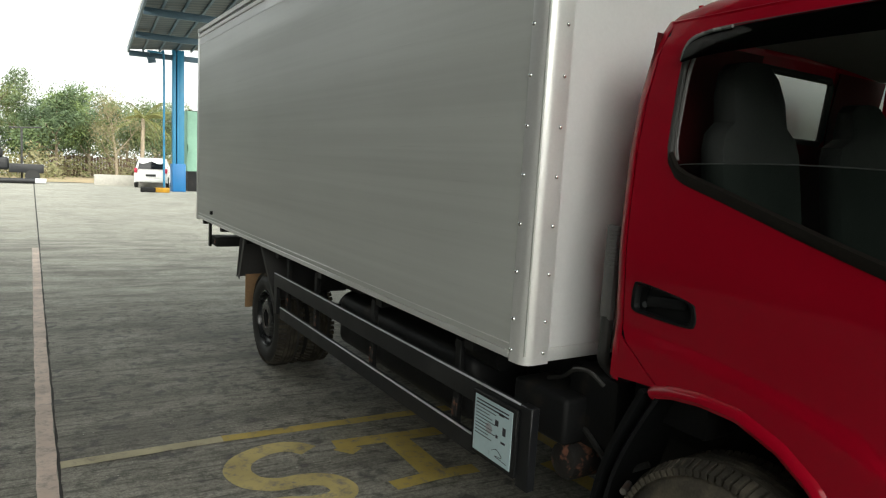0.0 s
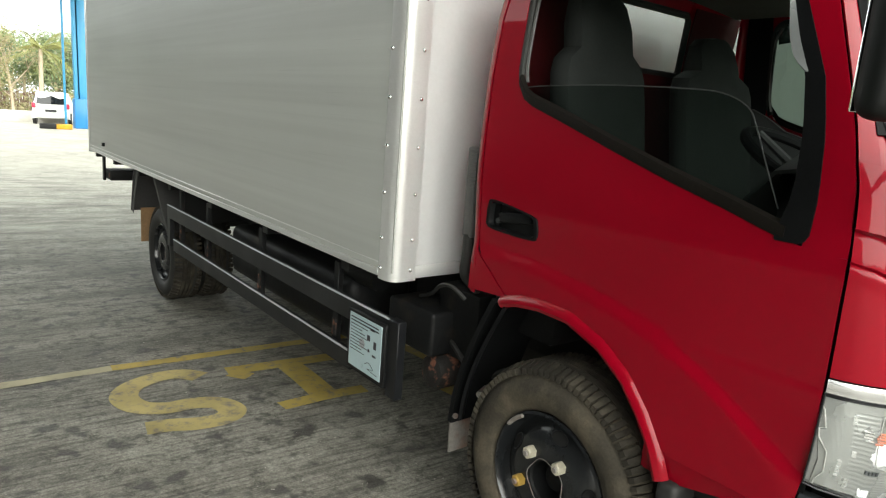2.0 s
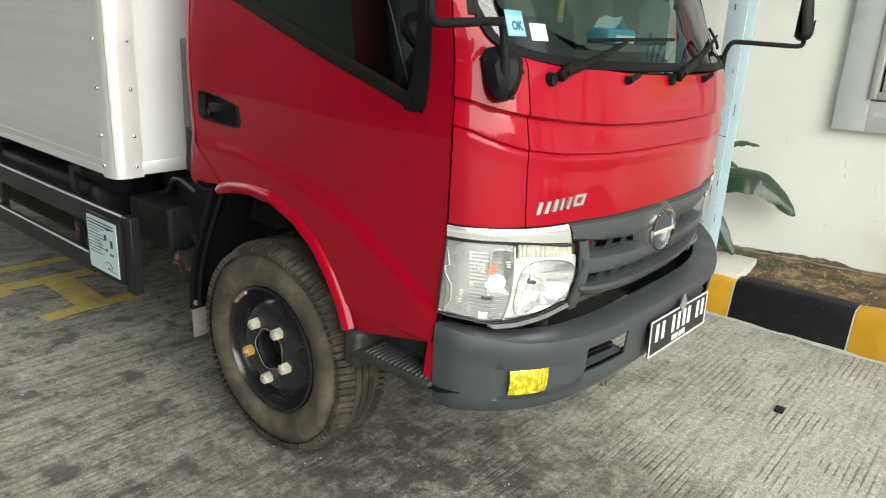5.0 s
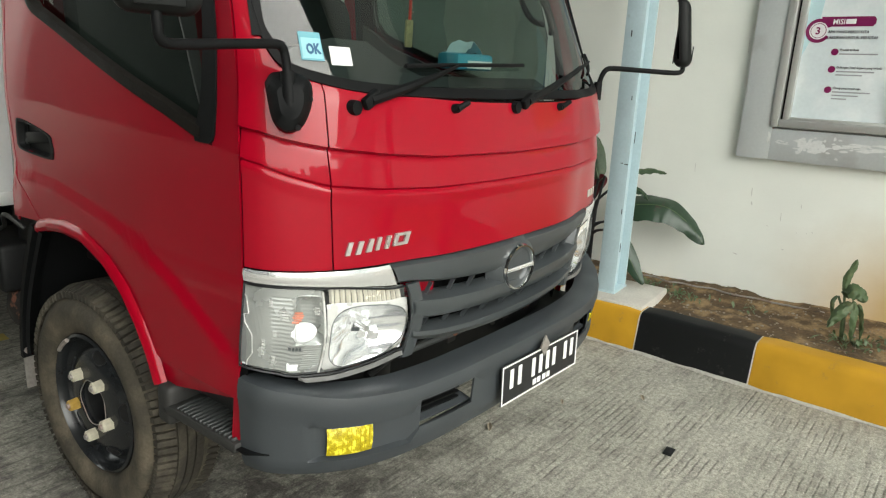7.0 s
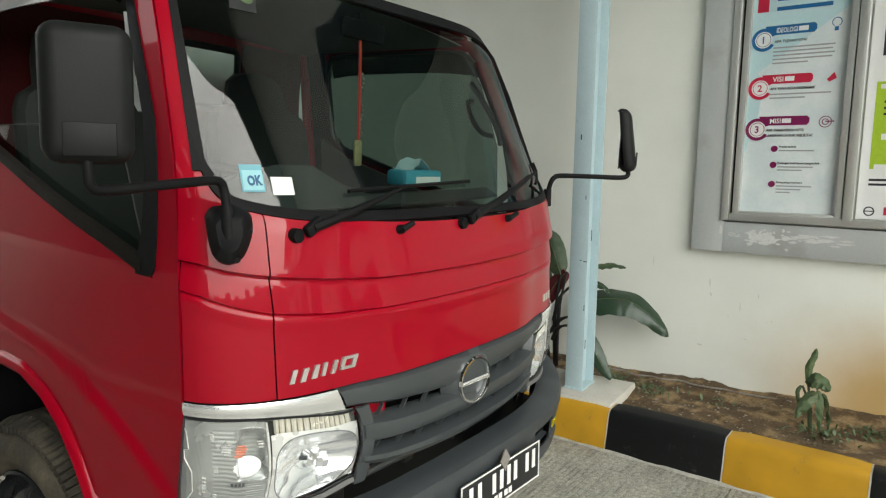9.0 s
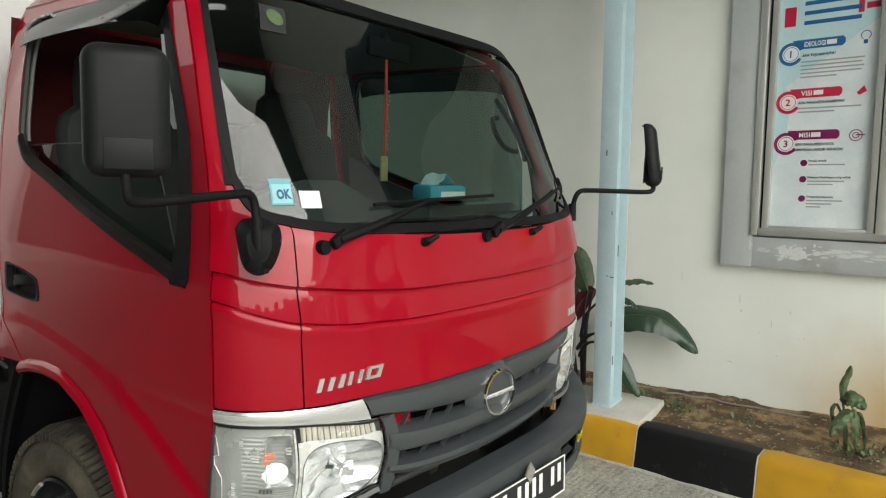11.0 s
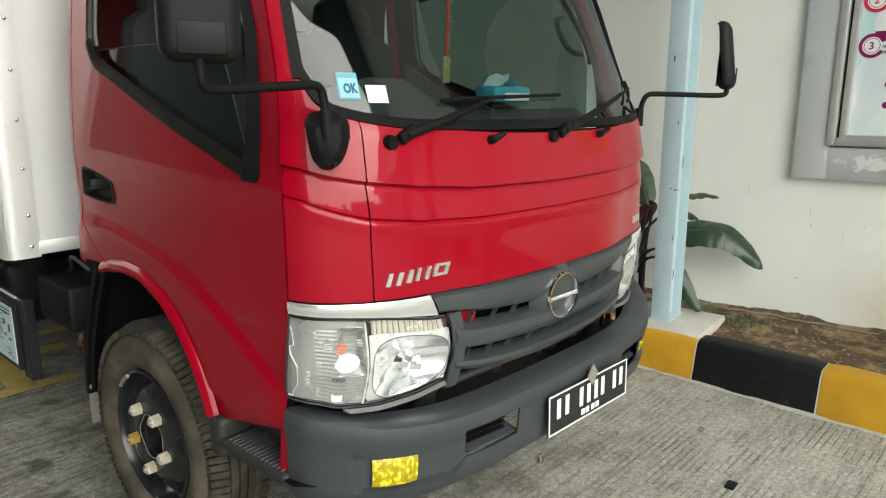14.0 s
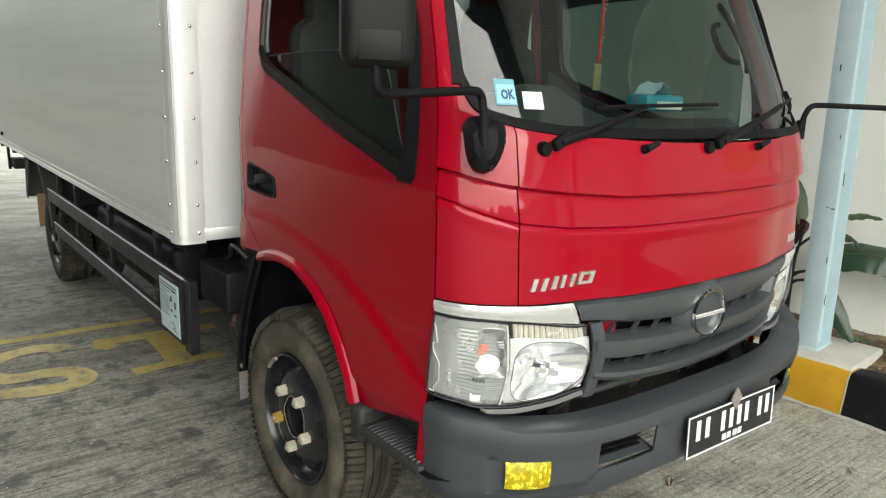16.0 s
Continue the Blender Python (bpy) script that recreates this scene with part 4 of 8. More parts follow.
for x, y, h in ((0.84, 1.87, 0.022), (0.86, 1.80, 0.012), (0.86, 1.77, 0.012), (0.86, 1.74, 0.012), (0.86, 1.62, 0.03), (0.84, 1.47, 0.028), (0.825, 1.415, 0.011), (0.825, 1.392, 0.011)):
    text_bar(poster2, x, x + 0.3, y, h, 0.0131, M_WHITE if h > 0.015 else M_INK)

# ---- plants ----


def leaf(bm, base, along, out, length, width, droop, curl=0.12, n=10):
    """A pointed blade with a folded midrib and a drooping line."""
    base, along, out = Vector(base), Vector(along).normalized(), Vector(out).normalized()
    side = along.cross(out).normalized()

    def f(u, v):
        w = width * math.sin(math.pi * min(1, u * 0.93 + 0.05)) ** 0.75 * (1 - 0.35 * u)
        c = base + along * (length * u) + out * (-droop * u * u)
        return c + side * (v * w) + out * (abs(v) * w * curl * 2 + 0.03 * width * math.sin(9 * u + 3 * v))
    sheet(bm, steps(0, 1, n), [-1, -0.5, 0, 0.5, 1], f, 0.0012)


plant = thing("canna_plant", "large dark green leafy plant with maroon stems", "plant")
M_LEAF2D = surf("dusty_leaf", (0.050, 0.085, 0.040), 0.5, 0, 0.25, 14, 60, 0.15, col2=(0.10, 0.10, 0.05), mix=(0.55, 0.75))
LEAVES = [([(4.70, -.40, .56), (4.74, -.47, .655), (4.78, -.66, .675), (4.82, -.80, .59), (4.84, -.90, .475)], .098, (-.62, -.2, .72), M_LEAF),
          ([(4.72, -.36, .84), (4.75, -.48, .872), (4.76, -.58, .885), (4.76, -.655, .872)], .030, (-.4, -.1, .9), M_LEAF2D),
          ([(4.71, -.34, .74), (4.74, -.45, .765), (4.75, -.53, .745), (4.75, -.575, .70)], .026, (-.5, -.2, .8), M_LEAF),
          ([(4.60, -.40, .52), (4.57, -.50, .465), (4.555, -.60, .33), (4.55, -.665, .245)], .050, (-.9, -.35, .25), M_LEAF),
          ([(4.72, -.26, .80), (4.74, -.20, .93), (4.76, -.15, 1.02), (4.78, -.10, 1.06)], .075, (-.9, -.3, .2), M_LEAF2D),
          ([(4.72, -.30, .82), (4.72, -.22, .72), (4.72, -.17, .62), (4.72, -.14, .55)], .050, (-.8, -.4, .3), M_LEAFRED),
          ([(4.72, -.18, .75), (4.74, -.05, .90), (4.75, .08, .95), (4.75, .22, .88)], .080, (-.6, -.2, .7), M_LEAF),
          ([(4.72, -.15, .60), (4.70, .0, .66), (4.68, .15, .62), (4.66, .30, .50)], .070, (-.6, -.1, .8), M_LEAF)]


def blade(bm, pts, width, face, n=6):
    """A leaf along a line of points: folded midrib, wavy rim, blunt at the stalk and pointed at the tip."""
    P = smooth_line(pts, n + 8)
    m = len(P)
    face = Vector(face).normalized()

    def f(i, v):
        t = i / (m - 1)
        tan = (P[min(i + 1, m - 1)] - P[max(i - 1, 0)]).normalized()
        sd = tan.cross(face).normalized()
        up_v = sd.cross(tan)
        w = width * (math.sin(math.pi * min(1, t ** .75 * .97 + .03)) ** .7)
        w *= 1 + (.22 if width < .05 else .08) * abs(v) * noise.noise(Vector((t * 9, v * 3, width * 90)))
        return P[i] + sd * (v * w) + up_v * (-abs(v) ** 1.5 * w * .35 + .05 * width * math.sin(17 * t + 2.5 * v) * abs(v) + (.30 if width < .05 else .07) * width * noise.noise(P[i] * (40 if width < .05 else 18) + Vector((v * 2.0, 0, 0))) + min(width, .04) * .045 * math.sin(t * 60 - abs(v) * 8))
    sheet(bm, range(m), [-1, -.7, -.35, 0, .35, .7, 1], f, 0.0014)


for line, w, face, mt in LEAVES:
    bm = B()
    blade(bm, line, w, face)
    lf = part("leaf", bm, mt, plant)
    bm = B()
    L = smooth_line(line, 5)
    tube(bm, [p + Vector(face).normalized() * .002 for p in L], [.0035 * (1 - .7 * i / len(L)) for i in range(len(L))], 5)
    part("midrib", bm, M_LEAF2, lf)
for p0, p1 in (((4.73, -.24, .20), (4.72, -.26, .80)), ((4.72, -.20, .42), (4.70, -.40, .56)), ((4.71, -.26, .22), (4.72, -.30, .82)), ((4.72, -.22, .38), (4.60, -.40, .52)), ((4.73, -.20, .22), (4.72, -.18, .75)), ((4.73, -.22, .50), (4.71, -.34, .74)), ((4.73, -.16, .22), (4.72, -.15, .60))):
    bm = B()
    tube(bm, smooth_line([p0, (Vector(p0) + Vector(p1)) / 2 + Vector((0, 0.02, 0.03)), p1], 5), [0.012] * 6 + [0.008] * 5, 8)
    part("stem", bm, M_STALK, plant)

plant2 = thing("young_plant", "small light green seedling with drooping leaves", "plant")
for line, w, face in (([(4.56, -1.655, .42), (4.56, -1.655, .50), (4.56, -1.672, .56), (4.56, -1.678, .60)], .018, (-1, -.2, .1)),
                      ([(4.56, -1.64, .43), (4.53, -1.68, .455), (4.51, -1.725, .44), (4.50, -1.745, .41)], .042, (-.75, -.1, .65)),
                      ([(4.55, -1.69, .385), (4.53, -1.665, .35), (4.51, -1.635, .30), (4.50, -1.615, .25)], .030, (-.9, .1, .35)),
                      ([(4.56, -1.70, .39), (4.54, -1.715, .34), (4.54, -1.718, .27), (4.55, -1.72, .19)], .020, (-.9, -.5, .1)),
                      ([(4.56, -1.72, .38), (4.55, -1.738, .33), (4.55, -1.75, .27), (4.56, -1.755, .20)], .016, (-.7, .6, .1)),
                      ([(4.57, -1.625, .40), (4.56, -1.612, .37), (4.56, -1.615, .33), (4.56, -1.618, .30)], .010, (-1, .2, .1))):
    bm = B()
    blade(bm, line, w, face)
    part("leaf", bm, M_LEAF2, plant2)
for p1 in ((4.56, -1.655, .42), (4.56, -1.70, .39), (4.57, -1.63, .40)):
    bm = B()
    tube(bm, smooth_line([(4.57, -1.68, .17), (4.57, -1.67, .30), p1], 5), [0.009] * 6 + [0.006] * 5, 8)
    part("stem", bm, M_LEAF2, plant2)

bm = B()
for cx, cy, n in ((4.66, -0.86, 60), (4.50, -1.72, 70), (4.62, -1.95, 60), (4.70, -1.2, 14), (4.75, -0.65, 40)):
    for i in range(n):
        p = Vector((cx + random.gauss(0, 0.05), cy + random.gauss(0, 0.07), 0.19))
        a = Vector((random.uniform(-0.6, 0.6), random.uniform(-0.6, 0.6), random.uniform(0.3, 1)))
        leaf(bm, p, a, (-a.x, -a.y, 0.6 + a.z), random.uniform(0.02, 0.055), random.uniform(0.004, 0.010), 0.01, 0.1, 3)
tagged(part("weeds", bm, M_LEAF2, kind="stuff"), "small green weeds growing in the soil", "weeds", kind="stuff")
bm = B()
tube(bm, smooth_line([(4.85 + 0.05 * noise.noise(Vector((i * 0.7, 0, 0))), -0.55 - i * 0.085, 0.215 + 0.008 * noise.noise(Vector((0, i, 0)))) for i in range(13)], 4), 0.005, 6)
tagged(part("cable", bm, M_METALFLAP), "thin pale cable lying along the wall foot", "cable")
bm = B()
block(bm, 3.24, 3.30, -1.26, -1.225, 0.0, 0.006, 0.002)
tagged(part("drain_cap", bm, M_CHASSIS), "small dark square metal cap on the floor", "cap")
for x, y, s in ((2.95, -0.62, 0.03), (3.62, -1.02, 0.025), (3.35, -0.75, 0.02)):
    bm = B()
    leaf(bm, (x, y, 0.004), (0.8, 0.5, 0.05), (0, 0, 1), s * 2, s * 0.4, 0.0, 0.4, 5)
    tagged(part("dry_leaf", bm, M_BARK), "small dry leaf lying on the concrete", "leaf", "fallen leaves")

bm = B()
rnd3 = random.Random(23)
for i in range(520):
    if i < 300:
        x, y = rnd3.uniform(.2, 2.2), rnd3.uniform(-.8, 3.2)
    else:
        x, y = rnd3.uniform(1.8, 4.1), rnd3.uniform(-2.0, -.6)
    r = rnd3.choice([.0012, .0016, .002, .003])
    bmesh.ops.create_icosphere(bm, subdivisions=1, radius=r, matrix=Matrix.Translation((x, y, r * .5)) @ Matrix.Diagonal((1.3, rnd3.uniform(.6, 1.2), .6, 1)))
tagged(part("grit", bm, M_BASE, smooth=False, kind="stuff"), "pale grains and crumbs strewn on the concrete", "grit", kind="stuff")
# ---- lorry ----
RAKE = 1.954
truck = thing("box_truck", "red cab-over lorry with a silver aluminium box body", "truck", at=pose(0, 0, 0, RAKE, 0, 0))
XC = 2.57


def skew(x):
    """The cab's front stands a little askew: its far side is further forward."""
    return -0.06 * max(0.0, x - 2.30)


# plan of the cab's nose: (half width, y) from the middle to the door seam, at rising heights
NOSE_Z = [0.50, 0.80, 0.95, 1.16, 1.25, 1.36, 1.50, 1.75, 1.90, 2.00]
NOSE = [
    [(0, -.80), (.25, -.785), (.42, -.75), (.55, -.72), (.64, -.69), (.715, -.655), (.765, -.62), (.785, -.585)],
    [(0, -.855), (.25, -.838), (.42, -.80), (.55, -.774), (.645, -.742), (.72, -.698), (.77, -.65), (.79, -.607)],
    [(0, -.862), (.25, -.845), (.42, -.805), (.55, -.778), (.64, -.748), (.71, -.705), (.755, -.655), (.775, -.607)],
    [(0, -.857), (.25, -.840), (.42, -.799), (.55, -.766), (.64, -.732), (.712, -.690), (.757, -.645), (.777, -.605)],
    [(0, -.850), (.25, -.833), (.42, -.793), (.55, -.760), (.645, -.724), (.715, -.682), (.757, -.640), (.777, -.602)],
    [(0, -.835), (.25, -.818), (.42, -.778), (.55, -.742), (.64, -.706), (.707, -.668), (.748, -.630), (.768, -.590)],
    [(0, -.735), (.25, -.722), (.42, -.690), (.55, -.660), (.635, -.632), (.69, -.605), (.728, -.580), (.752, -.555)],
    [(0, -.580), (.25, -.572), (.42, -.553), (.53, -.535), (.61, -.518), (.66, -.503), (.70, -.488), (.725, -.470)],
    [(0, -.488), (.25, -.484), (.40, -.474), (.51, -.463), (.58, -.452), (.635, -.440), (.675, -.422), (.70, -.400)],
    [(0, -.425), (.25, -.420), (.40, -.410), (.50, -.400), (.56, -.388), (.61, -.370), (.645, -.350), (.665, -.330)],
]
PLAN = np.array(NOSE)  # station table, by which places across the front are named
NOSE_A = PLAN.copy()
NOSE_A[:, 1:, 0] += 0.03
NOSE_A[:, 0, 1] += 0.022
NOSE_A[:, 1, 1] += 0.012
NOSE_A[:, 2, 1] += 0.004


def nose(s, z, inset=0.0):
    """A point of the cab's front at s (-1 near seam, 0 middle, 1 far seam) and height z."""
    row = np.array([[np.interp(z, NOSE_Z, NOSE_A[:, i, k]) for k in (0, 1)] for i in range(8)])
    q = min(abs(s), 1.0) * 7
    i = min(int(q), 6)
    t = q - i
    a, b, c, d = row[i - 1] if i else row[1] * (-1, 1), row[i], row[i + 1], row[min(i + 2, 7)]
    p = 0.5 * (2 * b + (c - a) * t + (2 * a - 5 * b + 4 * c - d) * t * t + (3 * b - a - 3 * c + d) * t ** 3)
    tan = 0.5 * ((c - a) + 2 * (2 * a - 5 * b + 4 * c - d) * t + 3 * (3 * b - a - 3 * c + d) * t * t)
    nn = np.array([-tan[1], tan[0]])
    nn = nn / max(1e-9, np.linalg.norm(nn))
    p = p + nn * inset
    x = XC + (1 if s > 0 else -1) * p[0]
    return Vector((x, p[1] + skew(x), z))


def s_of(dx, z):
    """The s at which the nose is dx from the middle at height z."""
    row = [np.interp(z, NOSE_Z, PLAN[:, i, 0]) for i in range(8)]
    return float(np.interp(dx, row, np.arange(8) / 7))


def d_of(s):
    """The station of s at the height of the front panel."""
    return float(np.interp(abs(s) * 7, np.arange(8), PLAN[2, :, 0]))


SIDE_Z, SIDE_D = NOSE_Z, list(NOSE_A[:, 7, 0])
CREASE_Y = [-.62, -.605, -.45, -.336, -.195, -.04, .10, .26, .42, .62]
CREASE_Z = [.735, .746, .839, .901, .963, .998, 1.016, 1.035, 1.035, 1.02]


def side(y, z, sgn=-1, inset=0.0):
    """A point of the cab's side; below the crease it swells towards the wheel arch."""
    d = min(lerp(z, SIDE_Z, SIDE_D), 0.807)
    d -= 0.030 * sstep((y + 0.30) / 0.95)
    d += 0.012 * sstep((lerp(y, CREASE_Y, CREASE_Z) - z) / 0.040) * sstep((y + 0.66) / 0.12)
    return Vector((XC + sgn * (d - inset), y + (0 if sgn < 0 else skew(XC + d)), z))


SEAM_Z = [0.55, 0.80, 1.25, 1.36, 1.50, 1.75, 1.90, 2.00]
SEAM_Y = [-.582, -.607, -.602, -.590, -.555, -.470, -.400, -.330]
BELT_Y = [-.62, -.505, -.457, -.327, -.173, .007, .217, .311, .352, .39, .42, .435, .60]
BELT_Z = [1.222, 1.232, 1.247, 1.287, 1.330, 1.384, 1.450, 1.478, 1.490, 1.504, 1.530, 1.56, 1.60]
ARCH_Y = [-.31, -.287, -.25, -.205, -.136, -.044, .08, .20, .30, .36, .60]
ARCH_Z = [.50, .565, .654, .724, .803, .862, .902, .904, .890, .872, .852]
REAR_Z = [0.80, 0.86, 1.0, 1.19, 1.38, 1.58, 1.756, 1.90, 1.97, 2.00]
REAR_Y = [.556, .560, .570, .581, .597, .610, .605, .590, .573, .55]


def door(sgn):
    d = part("door", door_panel(sgn), M_RED, truck, "glossy red cab door")
    # window rubbers
    bm = B()
    low = [side(y, lerp(y, BELT_Y, BELT_Z) + 0.004, sgn, -0.004) for y in steps(-.47, .432, 28)]
    sheet(bm, range(len(low)), [0, 1, 2, 3], lambda i, v: low[i] + Vector((-sgn * [0.0, -0.004, -0.002, 0.012][v], 0, [-0.008, 0.004, 0.020, 0.026][v])), 0.003)
    part("window_seal", bm, M_SEALB, d, "dusty black rubber along the window")
    bm = B()
    tube(bm, [p + Vector((sgn * 0.003, 0, 0.011)) for p in low[1:]], 0.0016, 5)
    part("seal_bead", bm, M_FLAP, d, "dusty pale bead along the rubber")
    bm = B()
    tube(bm, smooth_line([side(y, z, sgn, 0.020) for y, z in ((.422, 1.56), (.436, 1.62), (.437, 1.78), (.430, 1.86), (.405, 1.905))], 4), 0.006, 6)
    part("window_channel", bm, M_INTAKE, d, "grey channel behind the pane")
    bm = B()
    rim = [(.428, 1.545), (.445, 1.60), (.450, 1.80), (.446, 1.875), (.424, 1.918), (.36, 1.934), (.20, 1.937), (-.12, 1.935), (-.265, 1.928), (-.325, 1.890)]
    tube(bm, smooth_line([side(y, z, sgn, 0.008) for y, z in rim], 5), 0.011, 8)
    part("window_seal", bm, M_RUBBER, d, "black rubber round the window")
    # black corner piece ahead of the glass
    bm = B()
    tri = [(1.236, -.500, -.452), (1.243, -.513, -.450), (1.258, -.520, -.452), (1.34, -.521, -.470), (1.466, -.506, -.462), (1.581, -.480, -.440), (1.75, -.406, -.372), (1.88, -.342, -.318)]
    zs = [t[0] for t in tri]
    sheet(bm, zs[:3] + steps(1.28, 1.88, 14), [0, 0.5, 1], lambda z, v: side(lerp(z, zs, [t[1] for t in tri]) * (1 - v) + lerp(z, zs, [t[2] for t in tri]) * v, z, sgn, -0.004), 0.006)
    part("corner_trim", bm, M_BLACK, d, "matt black trim ahead of the window")
    # wound-down pane: its rounded upper edge stands above the belt
    bm = B()
    py = [.425, .40, .32, .08, -.15, -.25, -.315, -.345, -.385, -.433]
    pz = [1.545, 1.548, 1.552, 1.557, 1.552, 1.543, 1.515, 1.474, 1.395, 1.30]
    top = smooth_line([(0, a, b) for a, b in zip(py, pz)], 4)
    if sgn > 0:  # the far window is wound up
        top = [Vector((0, y, lerp(y, [-.433, -.36, -.28, .36, .44], [1.55, 1.80, 1.930, 1.932, 1.89]))) for y in steps(.438, -.433, 24)]
    sheet(bm, range(len(top)), [0, 1], lambda i, v: side(top[i].y, (lerp(top[i].y, BELT_Y, BELT_Z) - 0.02) if v == 0 else top[i].z, sgn, 0.022))
    part("window_pane", bm, M_GLASS if sgn < 0 else M_TINT, d, "half-lowered clear window pane" if sgn < 0 else "closed tinted window pane").visible_shadow = False
    bm = B()
    tube(bm, [side(t.y, t.z, sgn, 0.022) for t in top], 0.0018, 5)
    part("pane_edge", bm, M_DASH, d)
    # smoked rain visor along the top
    bm = B()
    vy = [.440, .42, .33, .10, -.15, -.28, -.345]
    lo = [1.845, 1.850, 1.858, 1.862, 1.860, 1.850, 1.83]
    sheet(bm, steps(.440, -.345, 18), [0, 1, 2], lambda y, v: side(y, lerp(-y, [-a for a in vy], lo) + (0.045 if v == 1 else 0.076 if v == 2 else 0), sgn, -0.024 + 0.011 * v), 0.003)
    part("rain_visor", bm, M_VISOR, d, "smoked plastic rain visor")
    # light on the visor's flange, given as a pale tube
    bm = B()
    tube(bm, smooth_line([side(y, z, sgn, -0.010) for y, z in ((.449, 1.852), (.446, 1.885), (.428, 1.915), (.37, 1.930), (.30, 1.934))], 4), 0.0055, 6)
    part("visor_rim", bm, M_LAMPBODY, d, "visor rim, coloured pale as if lit")
    bm = B()
    sheet(bm, steps(1.59, 1.81, 14), [0, .5, 1], lambda z, v: side(lerp(z, [1.59, 1.66, 1.75, 1.86], [-.447, -.415, -.383, -.335]) + .020 * v * sstep((z - 1.580) / .04) * (1 - .85 * sstep((z - 1.63) / .17)), z, sgn, -0.014 - .006 * v), 0.003)
    part("visor_end", bm, M_VEND, d, "pale shiny end of the rain visor")
    # recessed handle
    bm = B()
    loop = smooth_line([(0, a, b) for a, b in HANDLE + HANDLE[:1]], 4)[:-1]
    cy, cz = .39, 1.13
    rings = [[bm.verts.new(side(cy + (p.y - cy) * k, cz + (p.z - cz) * k, sgn, ins)) for p in loop] for k, ins in ((1.07, -0.001), (1.04, -0.0055), (.92, -0.005), (.86, 0.004), (.82, 0.016))]
    for a, b in zip(rings, rings[1:]):
        for k in range(len(loop)):
            bm.faces.new((a[k], a[(k + 1) % len(loop)], b[(k + 1) % len(loop)], b[k]))
    bm.faces.new(rings[-1])
    part("handle_recess", bm, M_BLACK, d, "black recessed door handle")
    bm = B()
    block(bm, -0.006, 0.006, -0.070, 0.07, -0.018, 0.016, 0.006, 2, Matrix.Translation(side(.372, 1.140, sgn, 0.007)) @ Matrix.Rotation(radians(-7), 4, 'X'))
    part("handle", bm, M_BLACK, d)
    bm = B()
    rod(bm, side(.452, 1.118, sgn, 0.016), side(.452, 1.118, sgn, 0.004), 0.009, seg=14)
    part("lock", bm, M_DASH, d)
    return d


HANDLE = [(.494, 1.105), (.490, 1.165), (.462, 1.182), (.292, 1.160), (.266, 1.138), (.263, 1.102), (.292, 1.087), (.462, 1.090)]


def in_handle(y, z):
    """Whether a point of the door lies within the opening for the handle."""
    cy, cz, k = .39, 1.13, 1.02
    inside = False
    for (y0, z0), (y1, z1) in zip(HANDLE, HANDLE[1:] + HANDLE[:1]):
        y0, z0, y1, z1 = cy + (y0 - cy) * k, cz + (z0 - cz) * k, cy + (y1 - cy) * k, cz + (z1 - cz) * k
        if (z0 > z) != (z1 > z) and y < y0 + (z - z0) * (y1 - y0) / (z1 - z0):
            inside = not inside
    return inside


def door_panel(sgn):
    bm = B()
    ys = sorted(steps(-.600, .24, 34) + steps(.245, .500, 64) + [.545])
    ts = sorted(steps(0, .18, 6)[:-1] + steps(.18, .62, 84) + steps(.62, 1, 10)[1:])

    def lower(y):
        a = lerp(y, ARCH_Y, ARCH_Z) + 0.020
        if y < -.245:
            a = 0.648 + 0.02 * sstep((y + .30) / .06)
        if y > .36:
            a = max(a, .892 + (y - .36) * .72)
        return a

    def f(i, t):
        y = ys[i]
        z0, z1 = lower(y), lerp(y, BELT_Y, BELT_Z)
        z = z0 + (z1 - z0) * t
        yy = y
        if i == 0:
            yy = lerp(z, SEAM_Z, SEAM_Y) + 0.004
        elif i == len(ys) - 1:
            yy = lerp(z, REAR_Z, REAR_Y) - 0.048
        return side(yy, z, sgn)
    P = [[f(i, t) for t in ts] for i in range(len(ys))]
    skin_grid(bm, P, 0.005, lambda i, j: in_handle((P[i][j].y + P[i + 1][j].y) / 2, (P[i][j].z + P[i][j + 1].z) / 2))
    # pillar ahead of the window, and the frame over and behind it
    zs = steps(1.225, 1.937, 20)
    we = [1.225, 1.30, 1.45, 1.58, 1.75, 1.86, 1.937]
    wy = [-.508, -.512, -.500, -.468, -.395, -.343, -.295]
    sheet(bm, zs, [0, 0.5, 1], lambda z, v: side((lerp(z, SEAM_Z, SEAM_Y) + 0.004) * (1 - v) + lerp(z, we, wy) * v, z, sgn), 0.005)
    sheet(bm, steps(-.37, .525, 26), [0, 0.4, 1], lambda y, v: side(max(y, lerp(1.935 + .040 * v, SEAM_Z, SEAM_Y) + .004), 1.934 + (0.040 * v), sgn), 0.005)
    wr_z, wr_y = [1.545, 1.60, 1.80, 1.875, 1.915, 1.937, 1.975], [.433, .450, .455, .451, .432, .38, .38]
    sheet(bm, steps(1.555, 1.934, 18), [0, 0.5, 1], lambda z, v: side(lerp(z, wr_z, wr_y) * (1 - v) + (lerp(z, REAR_Z, REAR_Y) - 0.048) * v, z, sgn), 0.005)
    return bm


